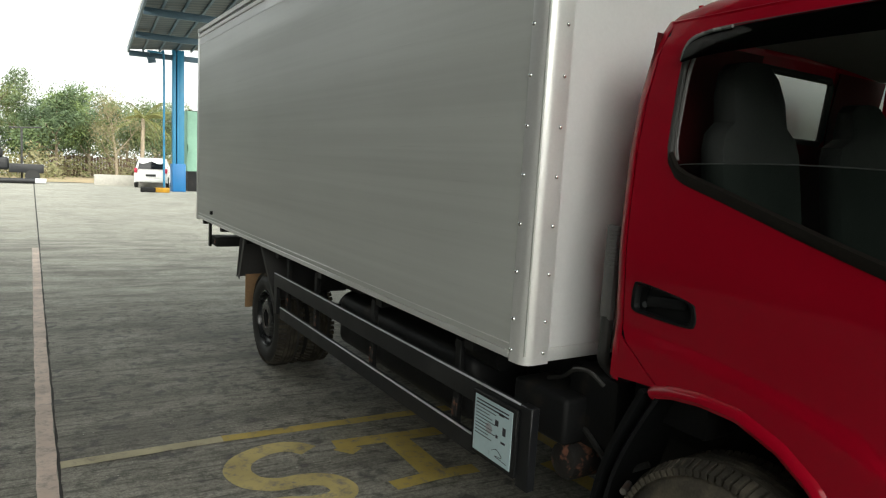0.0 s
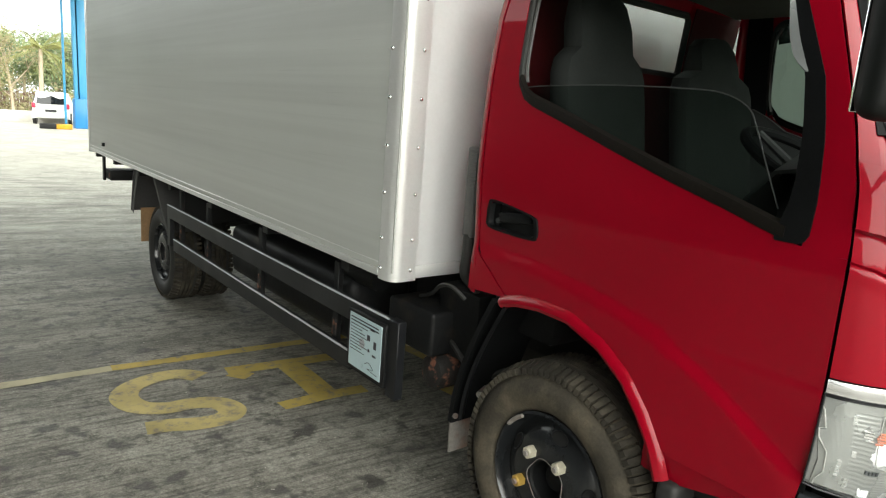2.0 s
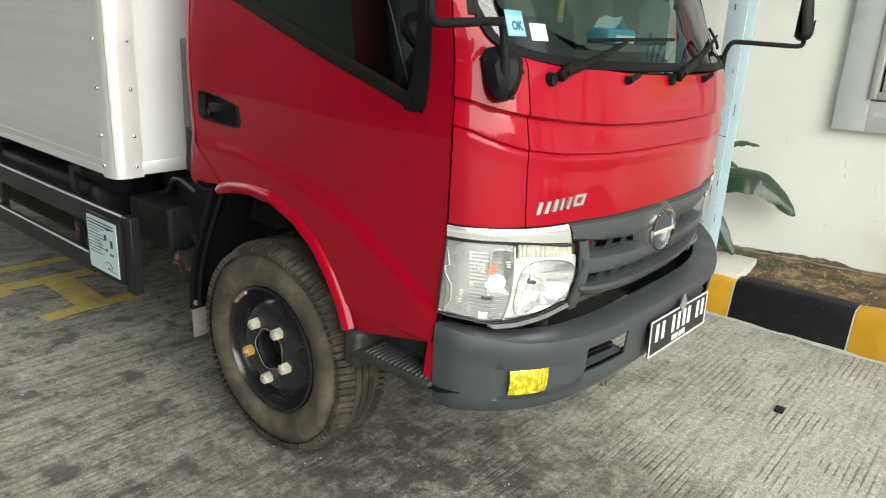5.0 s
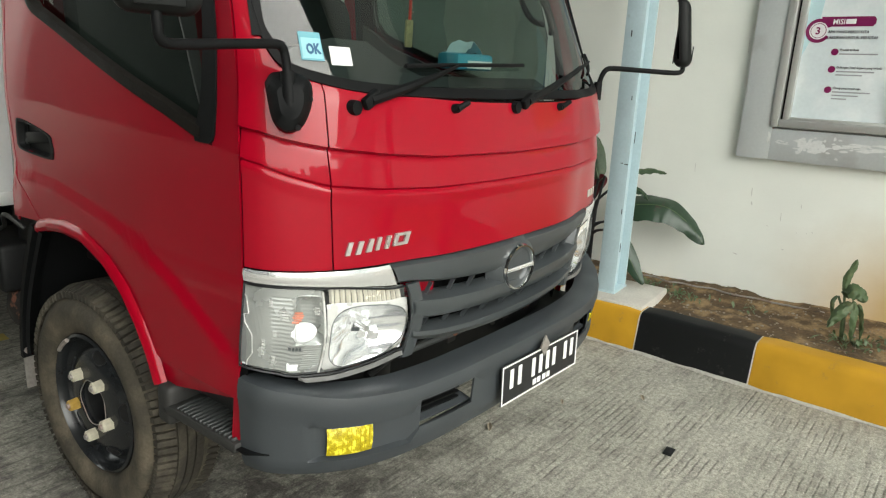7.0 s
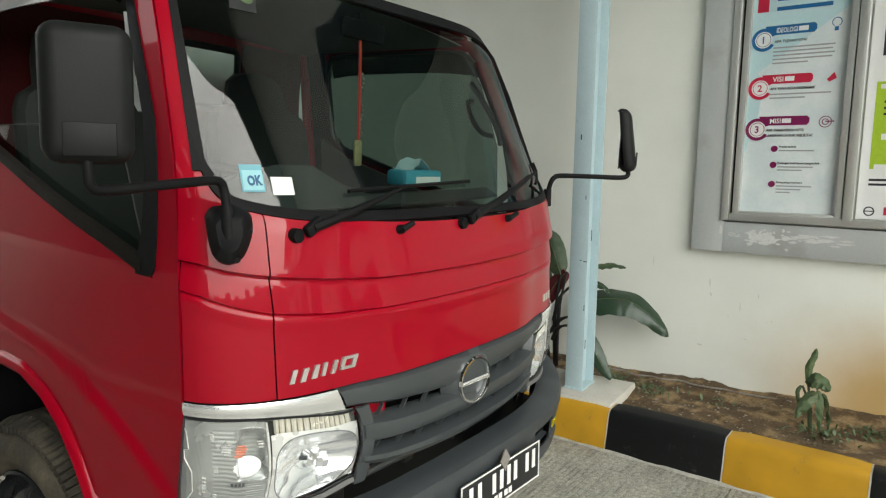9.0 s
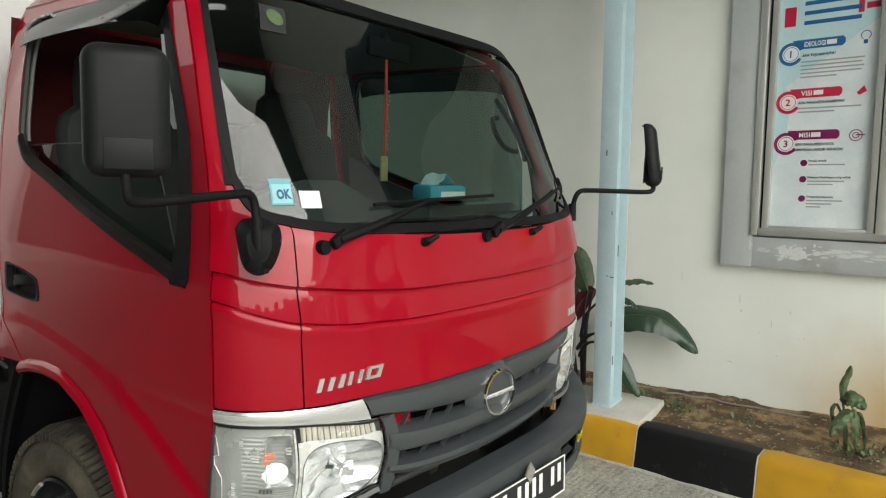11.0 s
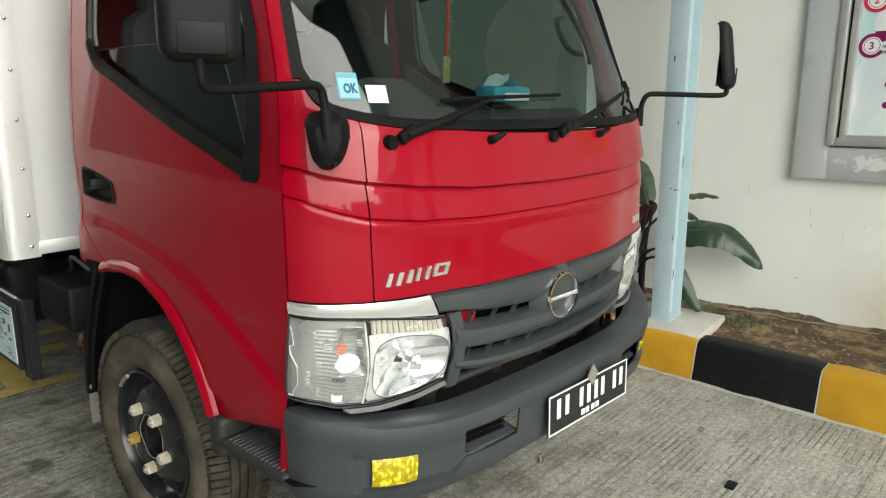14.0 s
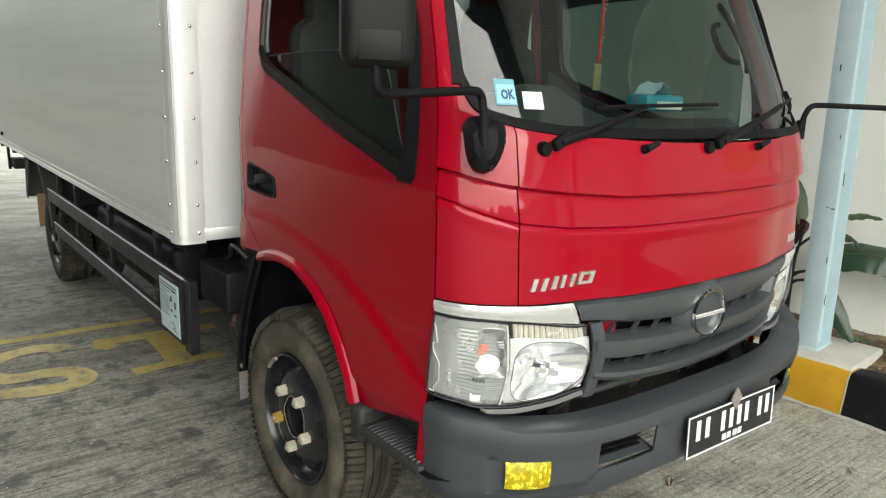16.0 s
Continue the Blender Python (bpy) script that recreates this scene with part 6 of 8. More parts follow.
        part("tooth", bm, M_GRILLE, lamp, smooth=False)
    bm = B()
    for i in range(11):
        t0 = .655 + i * .026
        sheet(bm, steps(.568, .682, 4), [t0, t0 + .006, t0 + .012, t0 + .018], lambda q, t: ipt(q, t, 0.003 + 0.006 * abs((t - t0) / .009 - 1)), 0.002)
    part("flute", bm, M_LAMPPALE, lamp, smooth=False)
    # zigzag highlight on the clear cover's stepped edge, modelled as a pale tube
    bm = B()
    tube(bm, [ipt(q, t, 0.002) for q, t in ((.975, .03), (.950, .11), (.940, .16), (.940, .34), (.958, .36), (.958, .45), (.942, .58), (.942, .80), (.955, .90), (.955, .96))], 0.0014, 5)
    part("cover_highlight", bm, M_BEZEL, lamp, "zigzag highlight drawn along the clear cover's edge")
    for q0, t0, h in ((.855, .15, .09), (.845, .50, .07), (.905, .62, .20), (.845, .80, .12)):
        bm = B()
        for i in range(5):
            sheet(bm, steps(q0 - .010, q0 + .010, 3), [t0 + h * i / 5, t0 + h * (i + .6) / 5], lambda q, t: ipt(q, t, 0.0035), 0.001)
        part("notch", bm, M_REFL, lamp, smooth=False)
    bm = B()
    sheet(bm, [.550, .562], steps(.04, .97, 8), lambda q, t: ipt(q, t, 0.003), 0.006)
    part("divider", bm, M_BEZEL, lamp)
    # bright lip under the lamp
    bm = B()
    qs = steps(0.02, .74, 20)
    sheet(bm, qs, [0, 1], lambda q, v: lpt(q, 1, -0.004) + Vector((0, -0.004 * v, -0.003 - (0.011 * sstep((.74 - q) / .02)) * v)), 0.006)
    part("lip", bm, M_INTAKE, lamp)

grille = part("grille", B(), M_GRILLE, truck, "grey plastic grille with a round badge")
bm = B()


def gpt(dx, z, ins):
    return nose((1 if dx > 0 else -1) * s_of(abs(dx), z), z, ins)


GD = steps(-.486, .486, 40)


def bar(bm, top, low, out, deep=0.05):
    """A bowed cross bar with a rounded face."""
    sec = [(0.0, deep), (0.0, 0.006), (0.12, -out * .8), (0.45, -out), (0.85, -out * .6), (1.0, 0.004), (1.0, deep)]
    sheet(bm, GD, range(len(sec)), lambda dx, k: gpt(dx * min(1, lerp(top(abs(dx)) * (1 - sec[k][0]) + low(abs(dx)) * sec[k][0], [.70, .80, .875, .905, .965], [.823, .823, .850, .935, 1.0])), top(abs(dx)) * (1 - sec[k][0]) + low(abs(dx)) * sec[k][0], sec[k][1]))


bar(bm, lambda d: red_low(d) - .005, lambda d: .868 + .026 * (d / .38) ** 2, 0.012)
bar(bm, lambda d: .834 + .018 * (d / .38) ** 2, lambda d: .768 + .017 * (d / .36) ** 2, 0.020)
bar(bm, lambda d: .735 + .020 * (d / .36) ** 2, lambda d: .690 + .028 * (d / .36) ** 2, 0.020)
refill(grille, bm)
for sgn in (-1, 1):
    bm = B()
    sheet(bm, [0, 0.35, 0.7, 1], steps(.695, .905, 14), lambda v, z: nose(sgn * s_of(.405 + .030 * max(0, (z - .75) / .155) ** 3 + .012 * max(0, (.80 - z) / .10) ** 2 - .050 * v, z), z, -0.010 * math.sin(math.pi * (.25 + .6 * v)) + 0.03 * (v == 1)), 0.01)
    part("grille_end", bm, M_GRILLE, grille)
for row, z0, z1 in ((0, .822, .884), (1, .725, .786)):
    for i in range(9):
        dx = -.345 + i * .086
        bm = B()
        sheet(bm, [-0.002, 0.002], [0, 1], lambda a, v: gpt(dx + a + 0.022 * v, z0 + (z1 - z0) * v, 0.016 + 0.012 * (1 - v)), 0.012)
        part("grille_rib", bm, M_GRILLE, grille, smooth=False)
bm = B()
front_patch(bm, -.75, .75, 30, lambda d: .52, lambda d: .90, 0.11, 0.003, False)
front_patch(bm, .74, .93, 8, lambda d: .50, lambda d: .745, 0.06, 0.003, False, 6)
part("radiator_panel", bm, M_BLACK, truck, "dark radiator behind the grille")
bm = B()
sheet(bm, steps(-.405, -.29, 3), steps(.846, .905, 3), lambda dx, z: gpt(dx, z, 0.045), 0.01)
part("inner_bracket", bm, M_RED, truck, "red painted bracket behind the grille")
for dx, z in ((-.40, .70), (-.33, .69), (.10, .665), (.22, .67), (-.52, .70), (.30, .69), (-.60, .705), (-.15, .67), (.42, .70)):
    bm = B()
    p = gpt(dx, z, 0.07)
    block(bm, p.x - .02, p.x + .02, p.y - .02, p.y + .05, p.z - .03, p.z + .03, 0.004)
    rod(bm, p + Vector((0, -.03, 0)), p + Vector((0.03, .04, .01)), 0.008, seg=8)
    part("bracket", bm, M_RUST, truck, "rusty bracket behind the bumper")
for dx, z in ((-.43, .712), (-.39, .700), (.14, .690)):
    bm = B()
    p = gpt(dx, z, 0.045)
    block(bm, p.x - .018, p.x + .018, p.y - .004, p.y + .03, p.z - .004, p.z + .002, 0.001)
    block(bm, p.x - .014, p.x + .012, p.y + .012, p.y + .018, p.z - .034, p.z, 0.001)
    rod(bm, p + Vector((0, 0.012, -.008)), p + Vector((0, 0.012, .014)), 0.007, seg=6)
    part("bracket", bm, M_RUST, truck, "rusty bracket behind the bumper")
for k, (a, za, b, zb, r) in enumerate(((-.45, .62, -.30, .71, .009), (-.24, .70, -.02, .655, .007), (-.05, .72, .06, .63, .010), (.12, .70, .36, .665, .008), (-.70, .715, -.46, .69, .009), (-.36, .66, .34, .668, .012))):
    bm = B()
    tube(bm, smooth_line([gpt(a, za, .06), gpt((a + b) / 2, (za + zb) / 2 + .008, .05), gpt(b, zb, .065)], 5), r, 8)
    part("hose" if k % 2 else "stay", bm, M_DASH if k % 2 else M_CHASSIS, truck, "black hose behind the bumper" if k % 2 else "dirty steel stay behind the bumper")
# bracket in the darkened red, as if shaded by the lamp
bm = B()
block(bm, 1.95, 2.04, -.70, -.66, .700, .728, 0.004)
part("bracket", bm, M_REDSHADE, truck, "red painted bracket under the headlamp")
# badge: ring with a cross bar
bc = Vector((2.567, -.868, .866))
BADGE = Matrix.Translation(bc) @ Matrix.Rotation(radians(-9), 4, 'Z') @ Matrix.Rotation(radians(90), 4, 'X')
bm = B()
spin(bm, [(0.069, -0.01), (0.072, 0.004), (0.069, 0.010), (0.064, 0.010), (0.061, 0.004), (0.060, -0.01)], BADGE, 40)
part("badge", bm, M_CHROME, grille, "chrome ring badge")
bm = B()
sheet(bm, steps(-.060, .060, 12), [-1, -.4, .4, 1], lambda u, v: BADGE @ Vector((u, v * 0.0055 - 0.002 + u * .05, 0.005 + 0.003 * (1 - abs(v)))), 0.003)
part("badge_bar", bm, M_SATIN, grille)
bm = B()
spin(bm, [(0.058, -0.004), (0.03, -0.002), (0.0, -0.002)], BADGE, 32)
part("badge_ground", bm, M_GRILLE, grille)
bm = B()
spin(bm, [(0.110, -0.036), (0.098, -0.022), (0.084, -0.006), (0.074, 0.0), (0.055, -0.003)], BADGE, 40)
part("badge_boss", bm, M_GRILLE, grille)
# bright raised brand mark on the red panel: four plain slanted shapes
MARKS = [(-.612, -.575), (-.562, -.550), (-.537, -.496), (-.483, -.440)]
for i, (a, b) in enumerate(MARKS):
    bm = B()
    zb = 1.005 + (0.612 + a) * 0.05
    lean = 0.010

    def bar_at(u0, u1, v0, v1):
        sheet(bm, [u0, u1], [v0, v1], lambda u, v: nose(-s_of(abs(u + lean * v), zb + .030 * v), zb + .030 * v, -0.007), 0.006)
    w = 0.0115
    bar_at(a, a + (w if i != 1 else b - a), 0, 1)
    if i != 1:
        bar_at(b - w, b, 0, 1)
    if i == 3:
        bar_at(a + w, b - w, 0, .22)
        bar_at(a + w, b - w, .78, 1)
    part("mark", bm, M_MARKS, hood, "raised chrome brand mark")
bm = B()
for k in range(3):
    sheet(bm, [.50 + k * .035, .525 + k * .035], [1.005, 1.03], lambda u, z: nose(s_of(u, z), z, -0.004), 0.003)
part("mark", bm, M_TRIM, hood, "small model mark")

# bumper
BUMP0 = [0, .25, .45, .60, .70, .775, .815, .828]
BUMP = [(0, -.930), (.28, -.922), (.48, -.888), (.63, -.835), (.73, -.780), (.805, -.715), (.845, -.66), (.858, -.60)]


def bump_pt(s, out):
    q = min(abs(s), 1) * 7
    i = min(int(q), 6)
    t = q - i
    b, c = np.array(BUMP[i]), np.array(BUMP[i + 1])
    a, d = np.array(BUMP[i - 1]) if i else np.array(BUMP[1]) * (-1, 1), np.array(BUMP[min(i + 2, 7)])
    p = 0.5 * (2 * b + (c - a) * t + (2 * a - 5 * b + 4 * c - d) * t * t + (3 * b - a - 3 * c + d) * t ** 3)
    tan = 0.5 * ((c - a) + 2 * (2 * a - 5 * b + 4 * c - d) * t + 3 * (3 * b - a - 3 * c + d) * t * t)
    nn = np.array([-tan[1], tan[0]])
    nn = nn / np.linalg.norm(nn)
    p = p + nn * out
    if s < 0:  # the near corner is tucked in a little
        p[0] -= .036 * sstep((p[0] - .50) / .34)
    return (1 if s > 0 else -1) * p[0], p[1]


def bump_sec(dx):
    dx = max(0, dx - .03)
    top = lerp(dx, [0, .25, .48, .65, .76, .83], [.670, .668, .664, .672, .698, .730])
    low = lerp(dx, [0, .25, .45, .60, .72, .83], [.470, .468, .462, .455, .455, .458])
    return top, low


SEC = [(0.99, .09), (1.0, .05), (0.995, .016), (0.97, .004), (0.90, 0.0), (0.80, 0.0), (0.70, .004), (0.63, .006), (0.605, .006), (0.42, .008), (0.215, .010), (0.195, .010), (0.10, .016), (0.03, .024), (0.0, .05), (0.0, .10)]
bm = B()
us = sorted(set(steps(-1, 1, 84)) | {sg * float(np.interp(d, BUMP0, np.arange(8) / 7)) for d in (.255, .45) for sg in (-1, 1)})


def bumper_pt(s, k, extra=0.0):
    h, ins = SEC[k]
    d = abs(bump_pt(s, 0)[0])
    if 8 <= k <= 10:  # pocket round the fog lamp
        ins += 0.020 * sstep((.738 - d) / .02) * sstep((d - .47) / .06)
    lift = lerp(k, [5, 6, 7, 8, 11, 12], [0, .018, .028, .031, .033, 0]) * sstep((d - .255) / .03) * sstep((.505 - d) / .025)
    x, y = bump_pt(s, ins + extra)
    top, low = bump_sec(abs(x))
    return Vector((XC + x, y + skew(XC + x), low + (top - low) * h + lift))


grid = [[bumper_pt(s, k) for k in range(len(SEC))] for s in us]


def in_slot(i, j):
    """The two cooling openings."""
    d = abs((grid[i][j].x + grid[i + 1][j].x) / 2 - XC)
    return 8 <= j <= 9 and .285 < d < .478


skin_grid(bm, grid, 0.006, in_slot)
bumper = part("bumper", bm, M_BUMPER, truck, "matt grey plastic bumper")
for sgn in (-1, 1):
    bm = B()
    fs = [float(np.interp(d, BUMP0, np.arange(8) / 7)) for d in (.583, .700)]

    def fog(u, t):
        x, y = bump_pt(sgn * u, 0.012 + 0.006 * abs(2 * t - 1) ** 3 + 0.004 * abs(2 * (u - fs[0]) / (fs[1] - fs[0]) - 1) ** 3)
        return Vector((XC + x, y + skew(XC + x), .511 + (.079 - .010 * (u - fs[0]) / (fs[1] - fs[0])) * t))
    sheet(bm, steps(fs[0], fs[1], 10), steps(0, 1, 8), fog, 0.010)
    part("fog_lamp", bm, M_YELLOW, bumper, "yellow fog lamp lens")
    for z in steps(.556, .632, 5):
        bm = B()
        sheet(bm, steps(.30, .48, 5), [0, 1], lambda d, v: Vector((XC + sgn * d, skew(XC + sgn * d) + lerp(d, [.31, .49], [-.90, -.868]) + .02 + .025 * v, z)), 0.004)
        part("slot_vane", bm, M_BLACK, bumper)
    bm = B()
    sheet(bm, steps(.27, .475, 6), [0, 1], lambda d, v: Vector((XC + sgn * d, skew(XC + sgn * d) + lerp(d, [.28, .49], [-.905, -.868]) + .004 + .05 * v, .543 + .012 * v)), 0.004)
    part("slot_floor", bm, M_BUMPER, bumper)
    # fine bars moulded into the lens
    for k in range(9):
        bm = B()
        u = fs[0] + (fs[1] - fs[0]) * (k + .8) / 10
        sheet(bm, [u - .0012, u + .0012], [.12, .5, .88], lambda a, t: fog(a, t) + Vector((0, -.006, 0)), 0.002)
        part("lens_bar", bm, M_YELDK, bumper, smooth=False)

for sgn in (-1, 1):
    bm = B()
    sheet(bm, steps(.50 if sgn < 0 else .24, .83, 10), [0, .5, 1], lambda d, v: Vector((XC + sgn * d, skew(XC + sgn * d) + lerp(d, [.24, .48, .63, .73, .805, .845], [-.87, -.84, -.785, -.73, -.665, -.61]) * (1 - v) - .50 * v, .520)), 0.004)
    part("splash_tray", bm, M_BLACK, truck, "black tray behind the bumper corner")
# number plate with unreadable bars
plate = part("number_plate", B(), M_PLATE, truck, "black number plate with white characters")
PL = Matrix.Translation((2.598, -.968, .560)) @ Matrix.Rotation(radians(-5), 4, 'Z') @ Matrix.Rotation(radians(-3), 4, 'X')
bm = B()
block(bm, -.215, .215, -.002, .002, -.0625, .0625, 0.0015, 1, PL)
refill(plate, bm)
bm = B()
for x0, x1, z0, z1 in ((-.213, .213, .056, .0605), (-.213, .213, -.0605, -.056), (-.213, -.2085, -.056, .056), (.2085, .213, -.056, .056)):
    block(bm, x0, x1, -.0036, -.0016, z0, z1, 0, 1, PL)
part("border", bm, M_WPAINT, plate, smooth=False)
for x0, x1 in ((-.174, -.156), (-.132, -.114), (-.058, -.040), (-.018, .000), (.022, .040), (.060, .078), (.129, .147), (.169, .187)):
    bm = B()
    block(bm, x0, x1, -.0036, -.0016, -.018, .042, 0.0004, 1, PL)
    part("character_bar", bm, M_WPAINT, plate, smooth=False)
for x0, x1 in ((-.048, -.030), (-.024, -.006), (.006, .024), (.030, .048)):
    bm = B()
    block(bm, x0, x1, -.0036, -.0016, -.048, -.030, 0.0004, 1, PL)
    part("character_bar", bm, M_WPAINT, plate, smooth=False)
bm = B()
slab(bm, [(0, -.034), (.026, 0), (0, .034), (-.026, 0)], 0.004, PL @ Matrix.Translation((.004, -.004, .068)) @ Matrix.Rotation(radians(90), 4, 'X'))
part("diamond_tag", bm, M_METALFLAP, plate, "grey diamond tag over the plate")

# mirrors
def mirror(sgn, line, head, turn):
    def X(x):
        return x if sgn < 0 else 2 * XC - x
    bm = B()
    off = Vector((0, 0, 0)) if sgn < 0 else Vector((.035, skew(3.33) + .055, 0))
    hw = [(1.792, -.640, 1.378), (1.800, -.655, 1.400), (1.83, -.69, 1.402), (1.852, -.712, 1.385), (1.850, -.718, 1.34), (1.828, -.715, 1.295), (1.800, -.700, 1.283), (1.785, -.672, 1.305)]
    base = [Vector((X(x + off.x), y + off.y - 0.004, z)) for x, y, z in smooth_line(hw + hw[:1], 4)[:-1]]
    cen = sum(base, Vector()) / len(base)
    rings = [base, [cen + (p - cen) * .92 + Vector((sgn * .012, -.014, 0)) for p in base], [cen + (p - cen) * .55 + Vector((sgn * .022, -.028, 0)) for p in base]]
    vs = [[bm.verts.new(p) for p in r] for r in rings]
    n = len(base)
    for a, b in zip(vs, vs[1:]):
        for k in range(n):
            bm.faces.new((a[k], a[(k + 1) % n], b[(k + 1) % n], b[k]))
    bm.faces.new(vs[-1])
    mr = part("mirror", bm, M_BLACK, truck, "black door mirror on a bent arm")
    bm = B()
    rod(bm, (X(line[0][0]), line[0][1] - .010 * (sgn < 0), 1.315 if sgn < 0 else 1.34), (X(line[0][0]), line[0][1], 1.405), 0.017, 0.015, 12)
    tube(bm, smooth_line([(X(x), y, z) for x, y, z in line], 5), 0.0095, 10)
    part("arm", bm, M_BLACK, mr)
    for p in ((1.796, -.658, 1.372), (1.846, -.722, 1.352), (1.812, -.724, 1.296)):
        bm = B()
        rod(bm, (X(p[0] + off.x), p[1] + off.y, p[2]), (X(p[0] + off.x - .012), p[1] + off.y - .012, p[2]), 0.006, seg=10)
        part("screw", bm, M_BLACK, mr)
    # head: a rounded box, its back towards the front
    bm = B()
    c = Vector((X(head[0]), head[1], head[2]))
    ang = radians(turn) * (1 if sgn < 0 else -1)
    m = Matrix.Translation(c) @ Matrix.Rotation(-ang, 4, 'Z')
    hh = .112 if sgn < 0 else .126
    block(bm, -.069, .069, -.030, .034, -hh, hh, 0.030, 5)
    for v in bm.verts:  # the back leans in towards the top and its crown narrows
        k = sstep((v.co.z / hh + .2) / 1.2) if sgn > 0 else 0
        if v.co.y < .02:
            v.co.y += k * (.036 if sgn > 0 else .008)
        v.co.x *= 1 - .10 * k
    bmesh.ops.transform(bm, matrix=m, verts=bm.verts)
    part("housing", bm, M_MIRROR, mr, "matt black mirror housing")
    bm = B()
    block(bm, -.058, .058, .0335, .037, -hh + .012, hh - .012, 0.001, 1, m)
    part("mirror_glass", bm, M_CHROME, mr)
    bm = B()
    block(bm, -.036, .042, -.0308, -.0285, -.098, -.045, 0.0022, 2, m)
    part("panel", bm, M_MIRROR, mr)


M_MIRROR = surf("mirror_plastic", (0.0065, 0.0075, 0.0075), 0.55, 0, 0.15, 8, 300, 0.05, spec=0.22)
mirror(-1, [(1.803, -.70, 1.40), (1.802, -.694, 1.437), (1.792, -.694, 1.452), (1.765, -.696, 1.456), (1.62, -.712, 1.448), (1.535, -.720, 1.444), (1.512, -.722, 1.452), (1.508, -.722, 1.475), (1.508, -.720, 1.52)], (1.515, -.715, 1.600), 31)
mirror(1, [(1.852, -0.745, 1.385), (1.850, -0.755, 1.430), (1.838, -0.765, 1.452), (1.800, -0.780, 1.458), (1.680, -0.860, 1.458), (1.590, -0.940, 1.458), (1.565, -0.960, 1.466), (1.558, -0.960, 1.487), (1.556, -0.955, 1.530)], (1.530, -.95, 1.606), 14)

# wipers and washer jets
def wiper(px, tip, blade):
    z0 = 1.333
    p = nose(-s_of(XC - px, z0) if px < XC else s_of(px - XC, z0), z0, -0.004)
    bm = B()
    rod(bm, p + Vector((0, .02, 0)), p + Vector((0, -.012, .002)), 0.020, 0.016, 16)
    w = part("wiper", bm, M_BLACK, truck, "black windscreen wiper")
    bm = B()
    q = p + Vector((.035, -.018, .018))
    block(bm, -.014, .014, -.008, .010, -.022, .030, 0.005, 2, Matrix.Translation(q) @ Matrix.Rotation(radians(60), 4, 'Y'))
    part("knuckle", bm, M_BLACK, w)
    a = nose(tip[0], tip[1], -0.020)
    bm = B()
    tube(bm, [q, q.lerp(a, .3) + Vector((0, -.010, 0)), q.lerp(a, .7) + Vector((0, -.008, 0)), a], [.013, .012, .008, .004], 8)
    part("arm", bm, M_BLACK, w)
    n = 10
    bm = B()
    tube(bm, [nose(blade[0] + (blade[2] - blade[0]) * i / n, blade[1] + (blade[3] - blade[1]) * i / n, -0.009) for i in range(n + 1)], 0.0055, 6)
    part("blade", bm, M_BLACK, w)


wiper(1.993, (-.135, 1.435), (-.275, 1.428, .03, 1.447))
wiper(2.520, (.50, 1.475), (.40, 1.43, .72, 1.50))
for px in (2.286, 2.733):
    bm = B()
    p = nose(-s_of(XC - px, 1.33) if px < XC else s_of(px - XC, 1.33), 1.33, -0.002)
    rod(bm, p + Vector((0, .01, 0)), p + Vector((.004, -.014, .006)), 0.013, 0.011, 12)
    rod(bm, p + Vector((0, -.012, .004)), p + Vector((.034, -.022, .020)), 0.009, 0.007, 10)
    part("washer_jet", bm, M_BLACK, truck, "black washer jet")

# ---- cab interior ----
bm = B()
block(bm, XC - .73, XC + .73, -.60, .50, .86, .92)
part("cab_floor", bm, M_BLACK, truck)
bm = B()
sheet(bm, steps(-.69, .69, 12), [0, 1, 2, 3, 4, 5], lambda dx, k: Vector((XC + dx, [-.62, -.54, -.42, -.36, -.34, -.40][k] + .05 * (dx / .69) ** 2 + (.0 if k else .03), [1.365, 1.372, 1.350, 1.30, 1.15, .92][k] + (.085 * math.exp(-((dx + .42) / .19) ** 4) + .02 if k in (1, 2) else 0))), 0.01)
part("dashboard", bm, M_DASH, truck, "grey moulded dashboard")
bm = B()
sheet(bm, steps(-.69, .69, 10), steps(-.36, .555, 9), lambda dx, y: Vector((XC + dx * .96, y, 1.948 + .03 * (1 - (dx / .7) ** 2))), 0.004)
part("headlining", bm, M_HEAD, truck, "pale grey headlining")
# back lining in the darkened red, shade included in the colour
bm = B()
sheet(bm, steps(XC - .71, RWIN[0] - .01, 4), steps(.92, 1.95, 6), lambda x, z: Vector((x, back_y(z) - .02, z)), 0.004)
part("back_lining", bm, M_REDSHADE, truck, "red cab back, colour darkened for shade")
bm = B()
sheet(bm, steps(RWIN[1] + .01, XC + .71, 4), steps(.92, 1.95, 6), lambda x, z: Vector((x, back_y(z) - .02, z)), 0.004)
part("back_lining", bm, M_REDSHADE, truck, "red cab back, colour darkened for shade")
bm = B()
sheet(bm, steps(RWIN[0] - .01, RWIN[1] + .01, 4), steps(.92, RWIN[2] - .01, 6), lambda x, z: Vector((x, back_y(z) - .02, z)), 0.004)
part("back_lining", bm, M_REDSHADE, truck, "red cab back, colour darkened for shade")


